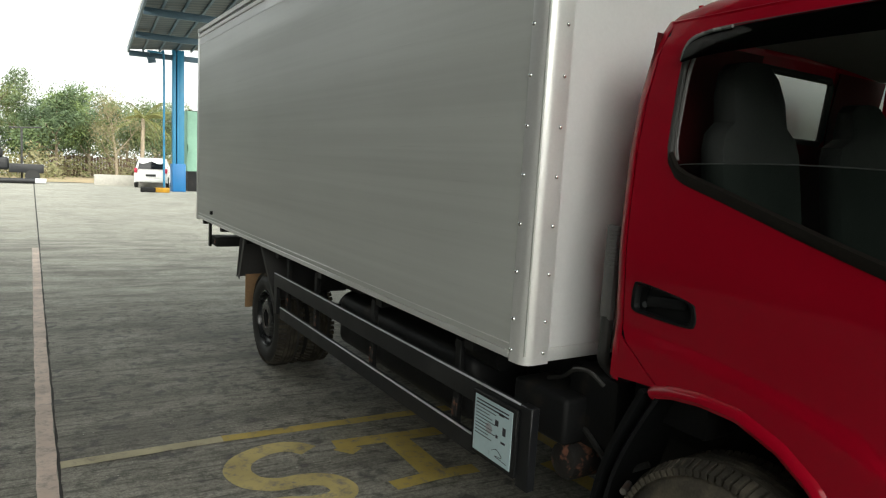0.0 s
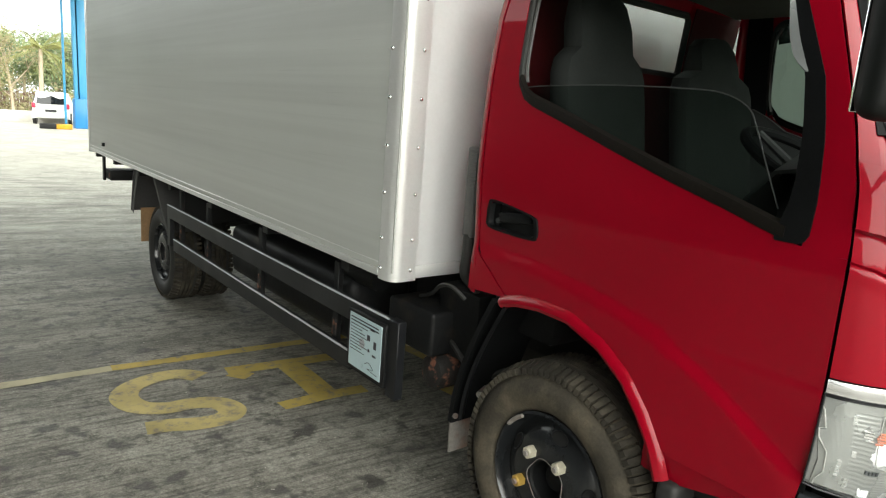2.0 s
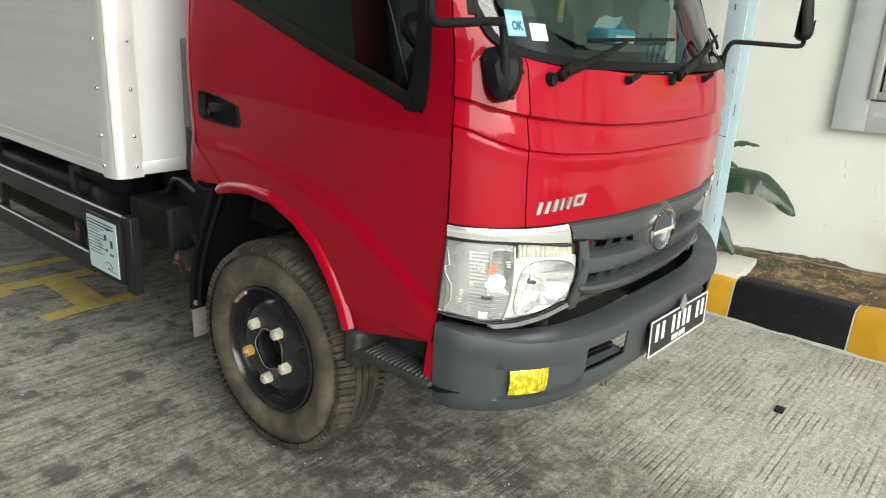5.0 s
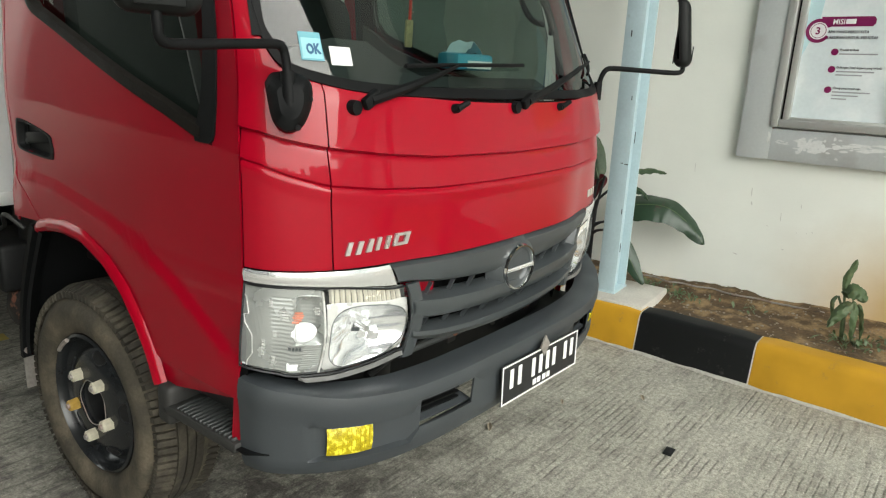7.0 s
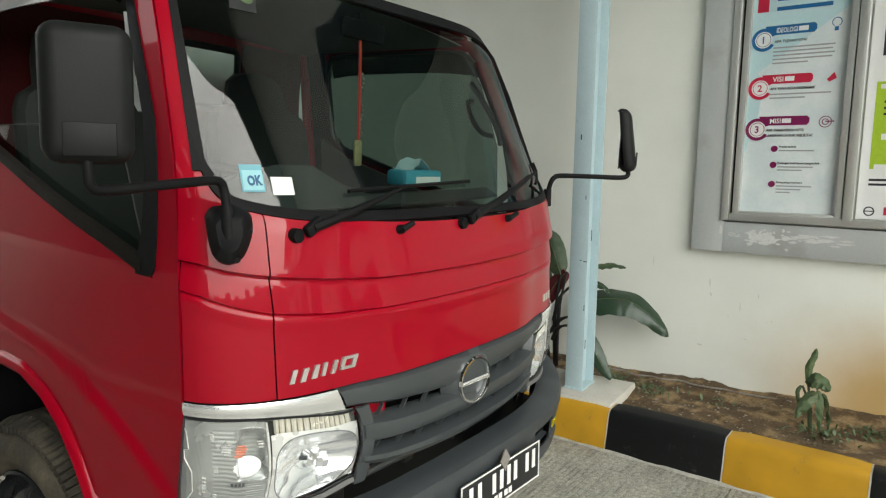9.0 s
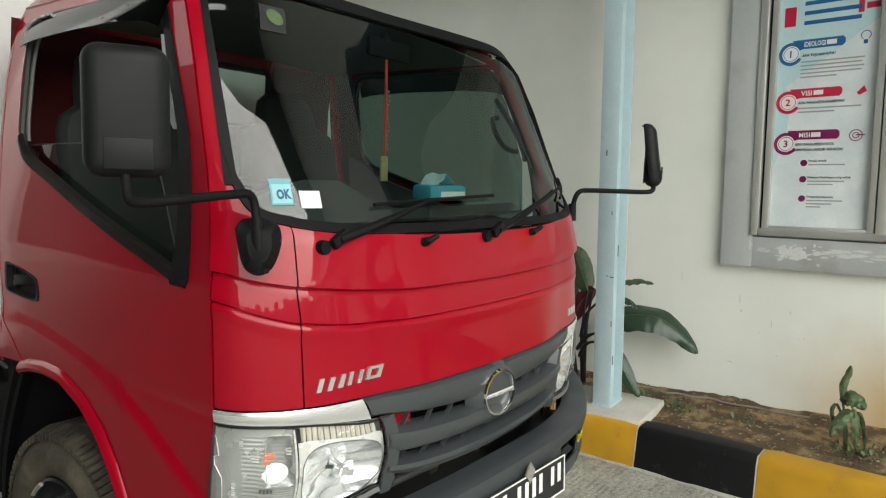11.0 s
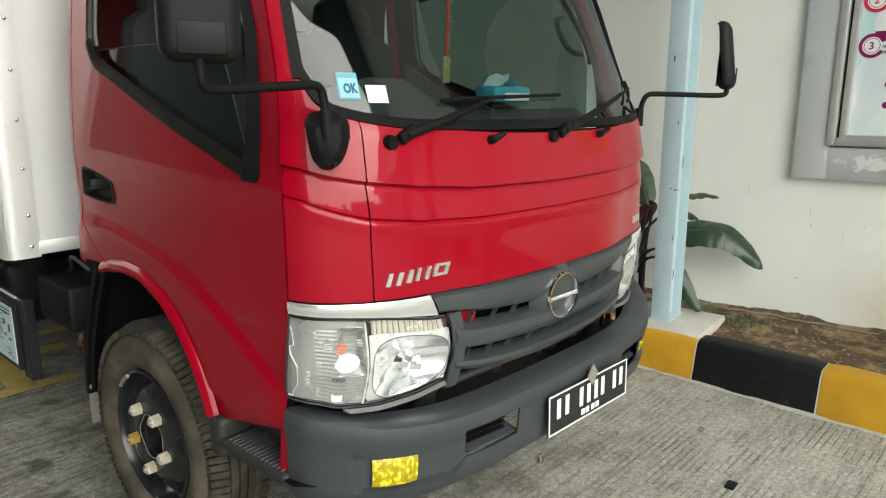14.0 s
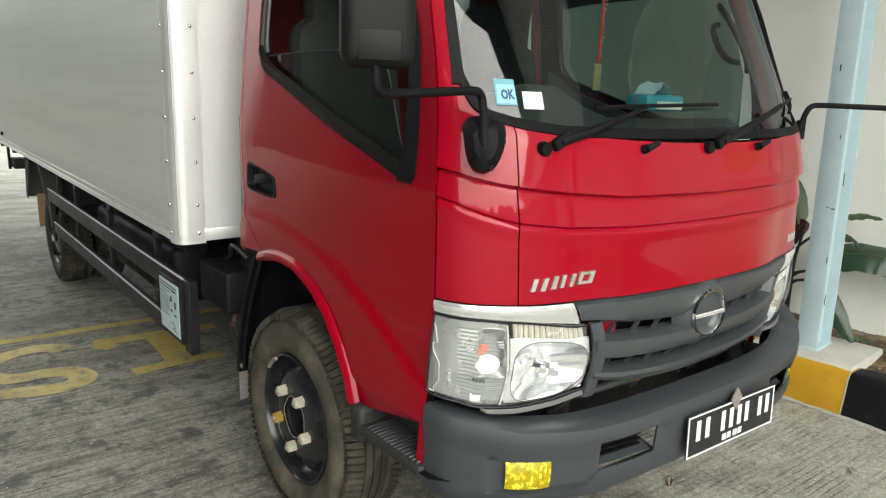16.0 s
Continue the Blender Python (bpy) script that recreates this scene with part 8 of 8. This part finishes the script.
pd = thing("hanging_charm", "red corded charm hanging from the inside mirror", "charm", at=T)
bm = B()
tube(bm, smooth_line([(2.545, -.415, 1.86), (2.542, -.42, 1.75), (2.536, -.425, 1.60), (2.53, -.43, 1.555)], 5), 0.005, 6)
part("cord", bm, surf("red_cord", (0.55, 0.05, 0.03), 0.6, 0, 0.2, 60, 200, 0.1), pd, "red braided cord")
bm = B()
for i in range(14):
    bmesh.ops.create_uvsphere(bm, u_segments=6, v_segments=5, radius=0.005, matrix=Matrix.Translation((2.553 + .006 * math.sin(i), -.42, 1.76 - i * .014)))
part("beads", bm, M_METALFLAP, pd)
bm = B()
block(bm, 2.508, 2.542, -.437, -.428, 1.475, 1.555, 0.004)
part("charm", bm, surf("brass_charm", (0.34, 0.30, 0.16), 0.5, 0.2, 0.3, 60, 150, 0.2), pd, "dull brass charm")
for x0, x1 in ((2.36, 2.80), (2.84, 3.36)):
    bm = B()
    block(bm, x0, x1, 4.93, 4.945, .24, .86, 0.004)
    part("mudflap", bm, M_RUBBER, truck, "black rubber mudflap")
bm = B()
tube(bm, smooth_line([(3.275, -.395, 1.738), (3.225, -.405, 1.725), (3.200, -.440, 1.665), (3.215, -.478, 1.612), (3.270, -.498, 1.600)], 6), 0.010, 8)
part("grab_handle", bm, M_BLACK, truck, "black grab handle on the pillar")
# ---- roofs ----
# near black, so that the unseen west wall keeps reflections dark
M_SHADEWALL = surf("shade_wall", (0.018, 0.017, 0.016), 0.8, 0, 0.2, 1.5, 30, 0.1)
CAN = pose(1.95, 0.0, 0, 0, 0, -4.0)
canopy = thing("canopy", "corrugated steel canopy on blue frames along the building", "canopy", kind="structure", at=CAN)
# stretch south of -3 is unseen; its edge is set for windscreen reflections
for s0, s1, x0 in ((-34.0, -3.0, 1.8), (-3.0, 33.4, 0.0)):
    bm = B()
    ribs = steps(s0, s1, round((s1 - s0) * 10))
    sheet(bm, ribs, [x0, 1.9, 3.4], lambda s, x: Vector((x, s, 7.02 + 0.10 * x + 0.018 * ((round((s + 8) * 10) % 4) in (1, 2)))), 0.004)
    part("roof_sheet", bm, M_ROOF, canopy, "corrugated roof sheeting", smooth=False)
bm = B()
block(bm, -.06, .02, -3.0, 33.4, 6.88, 7.12, 0.004)
block(bm, 1.80, 1.88, -34.0, -3.0, 7.03, 7.17, 0.004)
part("gutter", bm, M_STEEL, canopy)
for s in (-33, -28, -23, -18, -13, -7.8, -3.4, 1.0, 6, 11, 16, 20, 24, 28.5, 33.2):
    bm = B()
    block(bm, 0.0 if s > -3 else 1.85, 3.4, s - .06, s + .06, 6.72, 6.96, 0.004)
    part("rafter", bm, M_STEEL, canopy)
for x in (0.6, 1.3, 2.0, 2.7):
    bm = B()
    block(bm, x - .04, x + .04, -34 if x > 1.9 else -3, 33.4, 6.97 + .1 * x - .03, 7.01 + .1 * x, 0)
    part("purlin", bm, M_STEEL, canopy)
bm = B()
for s in (12.5, 19.0, 25.5, 32.5):
    for k in range(12):
        block(bm, -.12, .05, s - 1.9 + k * .16, s - 1.82 + k * .16, 7.05, 7.07)
part("skylight_edge", bm, M_WHITE, canopy, smooth=False)

# roof slabs added out of view; their edges shape shade and reflections
bm = B()
block(bm, -5, 1.75, -5.1, 8, 6.5, 6.62)
block(bm, 1.75, 3.3, -5.1, -3.3, 6.5, 6.62)
tagged(part("roof", bm, M_ROOF, smooth=False), "dark roof added out of view for shade and reflections", "roof", kind="structure")
# added wall out of view; it darkens what door and pane reflect
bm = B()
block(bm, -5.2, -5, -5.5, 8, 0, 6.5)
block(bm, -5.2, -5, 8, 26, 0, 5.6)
tagged(part("shade_wall_west", bm, M_SHADEWALL, smooth=False), "unseen near-black wall added to darken reflections", "wall", kind="structure")

# unseen dark blocks of random height, added as a skyline for the paint to reflect
bm = B()
rnd4 = random.Random(17)
x = -40.0
while x < 12:
    w = rnd4.uniform(.5, 3.2)
    block(bm, x, x + w, -36.3, -36, 0, rnd4.uniform(3.4, 6.2))
    x += w
tagged(part("skyline_south", bm, M_FENCE, smooth=False), "uneven row of unseen dark blocks added as a reflected skyline", "wall", kind="structure")

# ---- far end of the yard ----


def gz(y):
    return ground_z(0, y)


COLY = 33.0
gc = gz(COLY)
col = thing("blue_column", "bright blue painted steel column with a boxed foot", "column", kind="structure")
bm = B()
for a, b in ((6.10, 6.24), (6.30, 6.62)):
    block(bm, a, b, COLY - .15, COLY + .15, gc, 7.2, 0.01)
block(bm, 6.10, 6.62, COLY + .10, COLY + .14, gc, 7.2)
part("shaft", bm, M_BLUE, col)
bm = B()
block(bm, 6.06, 6.66, COLY - .30, COLY + .30, gc, gc + 1.32, 0.02)
part("foot", bm, M_BLUE2, col, "bright blue boxed foot")
bm = B()
tube(bm, smooth_line([(5.70, COLY - .2, gc), (5.70, COLY - .2, 3.0), (5.70, COLY - .2, 6.75), (5.55, COLY - .2, 6.95), (5.0, COLY - .2, 6.98)], 5), 0.05, 8)
part("downpipe", bm, M_BLUE, col)
fl = thing("floodlight", "small dark floodlight under the canopy edge", "lamp")
bm = B()
block(bm, -.17, .17, -.06, .06, -.16, .16, 0.02, 2, Matrix.Translation((5.20, COLY, 6.65)) @ Matrix.Rotation(radians(-12), 4, 'Y'))
part("body", bm, M_STEEL, fl)
bm = B()
rod(bm, (5.1, COLY, 6.80), (5.1, COLY, 7.0), 0.02, seg=8)
part("bracket", bm, M_STEEL, fl)
tarp = thing("covered_stack", "tall stack covered with pale green tarpaulin", "stack")
bm = B()
sheet(bm, steps(0, 4, 40), steps(0, 1, 14), lambda u, t: Vector(((6.85, 33.4), (8.4, 33.4), (8.4, 35), (6.85, 35), (6.85, 33.4))[min(int(u), 3)] + (0,)).lerp(Vector(((6.85, 33.4), (8.4, 33.4), (8.4, 35), (6.85, 35), (6.85, 33.4))[min(int(u), 3) + 1] + (0,)), u - min(int(u), 3)) + Vector((.08 * noise.noise(Vector((u * 3, t * 4, 0))), .08 * noise.noise(Vector((u * 3, t * 4, 7))), gc + 1.0 + 2.9 * t)), 0.02)
part("cover", bm, M_NET, tarp)
bm = B()
block(bm, 6.9, 8.3, 33.5, 34.9, gc, gc + 1.2)
part("load", bm, M_CHASSIS, tarp)
bm = B()
block(bm, 6.9, 8.3, 33.5, 34.9, gc + 3.7, gc + 3.95, 0.05)
part("load", bm, M_CHASSIS, tarp)
for k, (a, b, mt) in enumerate(((4.55, 5.15, M_KBLK), (5.15, 5.75, M_KYEL))):
    bm = B()
    block(bm, a, b, 31.6, 31.9, gz(31.7), gz(31.7) + .22, 0.02)
    tagged(part("kerb_stone", bm, mt), "black painted kerb stone" if mt is M_KBLK else "yellow painted kerb stone", "kerb", "kerb stones at the far column", "structure")

# white hatchback seen from behind
car = thing("white_car", "small white hatchback parked facing away", "car", at=pose(5.62, 36.2, gz(36), 0, 0, -14))
bm = B()
prof = [(0, .30), (0.0, .62), (.10, .90), (.30, 1.42), (.55, 1.56), (1.5, 1.58), (2.2, 1.42), (2.75, .98), (3.5, .85), (3.62, .55), (3.6, .28)]


def car_shell(i, v):
    y, z = prof[i]
    tuck = 0.80 - 0.16 * sstep((z - .85) / .7)
    x = tuck * math.sin(v * math.pi / 2) if abs(v) < 1 else tuck * v
    return Vector((x, y + 0.10 * (abs(v) ** 3) * (1 if i < 5 else -1), z - 0.05 * abs(v) ** 4))


sheet(bm, range(len(prof)), steps(-1, 1, 16), car_shell)
for sg in (-1, 1):
    sheet(bm, range(len(prof) - 1), [0, 1], lambda i, t: car_shell(i, sg) * (1 - t) + Vector((sg * .78, min(max(prof[i][0], .1), 3.5), .30)) * t)
part("body", bm, M_CARW, car)
bm = B()
sheet(bm, steps(-.62, .62, 8), steps(0, 1, 4), lambda x, t: Vector((x * (1 - .1 * t), .10 + .22 * t - .02 + .06 * abs(x), .98 + .42 * t)), 0.01)
part("rear_window", bm, M_DARKGLASS, car)
bm = B()
sheet(bm, steps(.50, 2.15, 8), steps(0, 1, 3), lambda y, t: Vector((-.825 + .10 * t, y + .10 * t * (1 if y < 1 else -1), .98 + .40 * t)), 0.01)
part("side_window", bm, M_DARKGLASS, car)
for sg in (-1, 1):
    bm = B()
    block(bm, sg * .72 - .07, sg * .72 + .07, -.01, .12, .78, 1.02, 0.03)
    part("tail_lamp", bm, M_CRIM, car, "red tail lamp")
    for y in (.62, 3.0):
        bm = B()
        rod(bm, (sg * .68, y, .29), (sg * .83, y, .29), 0.29, seg=24)
        wl = part("wheel", bm, M_RUBBER, car)
        bm = B()
        rod(bm, (sg * .82, y, .29), (sg * .845, y, .29), 0.19, seg=16)
        part("rim", bm, M_ALU, wl)
bm = B()
block(bm, -.74, .74, -.06, .06, .32, .52, 0.04)
part("bumper", bm, M_CARW, car)
bm = B()
block(bm, -.24, .24, -.075, -.055, .60, .72, 0)
part("plate", bm, M_PLATE, car, smooth=False)

low = thing("low_wall", "low weathered grey concrete wall", "wall", kind="structure")
bm = B()
block(bm, 3.2, 6.8, 38.4, 38.6, gz(38), gz(38) + .58, 0.02)
part("body", bm, M_BASE, low)
rack = thing("pole", "thin pale pole with a cross bar", "pole")
bm = B()
rod(bm, (-.02, 40, gz(40) - .1), (.02, 40, 3.5), 0.05, seg=8)
rod(bm, (-.53, 40, 3.46), (.90, 40, 3.54), 0.035, seg=8)
part("mast", bm, M_FLAP, rack)
pick = thing("pickup_truck", "black pickup with a long flat bed", "truck", at=pose(-1.6, 39.5, gz(39.5), 0, 0, 0))
bm = B()
block(bm, -.4, 1.05, -.8, .8, .62, 1.25, 0.12, 3)
block(bm, -.3, .80, -.7, .7, 1.20, 1.72, 0.15, 3)
part("cabin", bm, M_PLATE, pick)
bm = B()
block(bm, 1.05, 2.55, -.8, .8, .50, .95, 0.03)
part("bed", bm, M_PLATE, pick)
bm = B()
block(bm, .1, .62, -.72, -.70, 1.30, 1.60)
part("window", bm, M_DARKGLASS, pick)
for x in (-.05, 2.05):
    bm = B()
    rod(bm, (x, -.85, .33), (x, -.62, .33), 0.33, seg=20)
    part("wheel", bm, M_RUBBER, pick)
pick2 = thing("pipe_stack", "stacked dark pipes with pale ends", "pipes")
for k in range(3):
    bm = B()
    rod(bm, (-2.5, 37.6 + .2 * k, gz(38) + .14), (1.0, 37.6 + .2 * k, gz(38) + .14), 0.12, seg=12)
    p = part("pipe", bm, M_PLATE, pick2)
    bm = B()
    rod(bm, (.55, 37.6 + .2 * k, gz(38) + .14), (1.02, 37.6 + .2 * k, gz(38) + .14), 0.125, seg=12)
    part("pipe_end", bm, M_WHITE, p, "pale pipe end")

fence = thing("fence", "weathered brown board fence behind the trees", "fence", kind="structure")
for k in range(46):
    x = 1.5 + k * .20
    bm = B()
    block(bm, x, x + .18, 56, 56.05, gz(56) - .05, gz(56) + 1.55 + random.uniform(-.08, .08))
    part("board", bm, M_FENCE, fence, smooth=False)

# ---- trees ----


def tree(name, x, y, h, crown, trunk_r, label, leaf_n, leaf_size, material, lean=0.0, seed=1, bare=False, base=0.35):
    rnd = random.Random(seed)
    th = thing(name, label, "tree", "trees at the end of the yard")
    z0 = gz(y) - .1
    bm = B()
    top = Vector((x + lean * h, y, z0 + h * .75))
    tube(bm, smooth_line([(x, y, z0), (x + lean * h * .3 + rnd.uniform(-.1, .1), y, z0 + h * .35), top], 5), [trunk_r * (1 - .07 * i) for i in range(11)], 8)
    limbs = []
    for k in range(9):
        t = .32 + .6 * k / 9
        s = Vector((x, y, z0)).lerp(top, t)
        a = rnd.uniform(0, 6.28)
        e = s + Vector((math.cos(a) * crown * rnd.uniform(.5, .95), math.sin(a) * crown * .8, h * rnd.uniform(.12, .34)))
        tube(bm, smooth_line([s, s.lerp(e, .5) + Vector((0, 0, .1 * h * rnd.uniform(-.3, .8))), e], 4), [trunk_r * .42 * (1 - .1 * i) for i in range(9)], 6)
        limbs.append((s, e))
        for q in range(3):
            e2 = e + Vector((rnd.uniform(-1, 1), rnd.uniform(-1, 1), rnd.uniform(-.2, 1))) * crown * .35
            tube(bm, [s.lerp(e, .7), e2], [trunk_r * .18, trunk_r * .08], 5)
            limbs.append((s.lerp(e, .7), e2))
    part("trunk", bm, M_BARK, th)
    bm = B()
    clumps = []
    for s, e in limbs:
        for q in range(2):
            clumps.append((s.lerp(e, rnd.uniform(.6, 1.1)), rnd.uniform(.25, .5) * crown))
    for i in range(int(leaf_n * 2.1)):
        c, r = clumps[rnd.randrange(len(clumps))]
        d = Vector((rnd.gauss(0, 1), rnd.gauss(0, 1), rnd.gauss(0, .75)))
        d = d.normalized() * r * rnd.uniform(.35, 1.0) ** .5
        p = c + d
        if p.z < z0 + h * base * .6:
            continue
        u = Vector((rnd.gauss(0, 1), rnd.gauss(0, 1), rnd.gauss(0, 1))).normalized()
        w = u.orthogonal().normalized()
        sz = leaf_size * .62 * rnd.uniform(.6, 1.3)
        vs = [bm.verts.new(p + u * sz * a + w * sz * b) for a, b in ((-1, 0), (0, -.5), (1, 0), (0, .5))]
        bm.faces.new(vs)
    part("crown", bm, material, th, smooth=False)
    return th


M_TREE2 = surf("dark_foliage", (0.095, 0.145, 0.07), 0.7, 0, 0.45, 0.7, 5, 0.0, col2=(0.13, 0.18, 0.06), mix=(0.48, 0.62))
M_TREE3 = surf("dry_foliage", (0.22, 0.20, 0.10), 0.75, 0, 0.35, 0.9, 5, 0.0, col2=(0.10, 0.12, 0.04), mix=(0.5, 0.62))
tree("broadleaf_tree", -2.2, 54, 8.2, 2.3, .16, "tall green broadleaf tree with open crown", 2600, .17, M_TREE, 0, 3)
tree("broadleaf_tree", 1.9, 52, 6.2, 2.1, .13, "dense green broadleaf tree", 3600, .17, M_TREE2, .02, 5)
tree("broadleaf_tree", 4.2, 56, 6.4, 2.3, .15, "dense dark green broadleaf tree", 3600, .18, M_TREE2, 0, 9)
tree("dry_tree", 5.5, 50, 5.6, 2.0, .11, "half bare tree with pale trunk and dry leaves", 1300, .13, M_TREE3, -.06, 12)
tree("broadleaf_tree", 9.5, 60, 6.6, 2.6, .16, "green tree behind the column", 2600, .18, M_TREE, 0, 21)
tree("broadleaf_tree", -6.5, 58, 7.5, 3.0, .18, "green tree added round the yard's end", 2600, .19, M_TREE2, 0, 25)
tree("broadleaf_tree", 7.6, 62, 6.0, 2.6, .15, "green tree in the back row", 2600, .18, M_TREE, 0, 31)
tree("broadleaf_tree", 1.0, 64, 6.6, 3.0, .15, "green tree in the back row", 2800, .19, M_TREE, 0, 35)
# those from x -10.5 leftward are unseen, added to darken the door's reflection
for x, y, h, sd in ((-4.5, 66, 5.0, 61), (0.5, 68, 4.6, 63), (5.0, 68, 5.0, 65), (10.5, 66, 5.2, 67), (-10.5, 54, 7.2, 41), (-15, 52, 7.8, 43), (-20, 50, 7.5, 47), (-26, 48, 7.8, 51)):
    tree("broadleaf_tree", x, y, h, 3.2, .18, "green tree added round the yard's end", 2400, .22, M_TREE2, 0, sd)
palm = thing("palm_tree", "palm with drooping yellowed fronds", "tree", "trees at the end of the yard")
PP = Vector((7.0, 50, gz(50)))
bm = B()
tube(bm, [PP, PP + Vector((.1, 0, 2.1)), PP + Vector((.15, 0, 4.3))], [.17, .14, .12], 10)
part("trunk", bm, M_BARK, palm)
rnd = random.Random(4)
for k in range(17):
    a = rnd.uniform(0, 6.28)
    el = rnd.uniform(-.2, 1.25)
    L = rnd.uniform(2.1, 3.0)
    d = Vector((math.cos(a) * math.cos(el), math.sin(a) * math.cos(el), math.sin(el)))
    bm = B()
    c0 = PP + Vector((.15, 0, 4.3))
    line = [c0 + d * L * t + Vector((0, 0, -1.5 * t * t * (1.1 - .3 * el))) for t in steps(0, 1, 12)]
    tube(bm, line, 0.018, 4)
    side_v = d.cross(Vector((0, 0, 1))).normalized()
    for i in range(1, 12):
        for sg in (-1, 1):
            for o in (0, .5):
                q = line[i].lerp(line[min(i + 1, 12)], o)
                ln2 = .55 * math.sin(math.pi * min(.95, i / 12 + .08))
                tip = q + side_v * sg * ln2 * .7 + Vector((0, 0, -ln2 * .75)) + d * .15
                w = d * .03
                bm.faces.new([bm.verts.new(p) for p in (q - w, q + w, tip)])
    part("frond", bm, M_PALM, palm, smooth=False)
bm = B()
rnd = random.Random(8)
for i in range(11000):
    x, y = rnd.uniform(-9, 11), rnd.uniform(46, 57)
    if 2.2 < x < 8.0 and y < 51:
        continue
    hgt = 1.5 + 1.3 * noise.noise(Vector((x * .8, y * .5, 0)))
    p = Vector((x, y, gz(y) + rnd.uniform(0, max(.15, hgt))))
    u = Vector((rnd.gauss(0, 1), rnd.gauss(0, 1), rnd.gauss(0, 1))).normalized()
    w = u.orthogonal().normalized()
    sz = rnd.uniform(.06, .16)
    bm.faces.new([bm.verts.new(p + u * sz * a + w * sz * b) for a, b in ((-1, 0), (0, -.5), (1, 0), (0, .5))])
tagged(part("scrub", bm, M_TREE3, smooth=False, kind="stuff"), "dry scrub and low bushes under the trees", "bushes", kind="stuff")
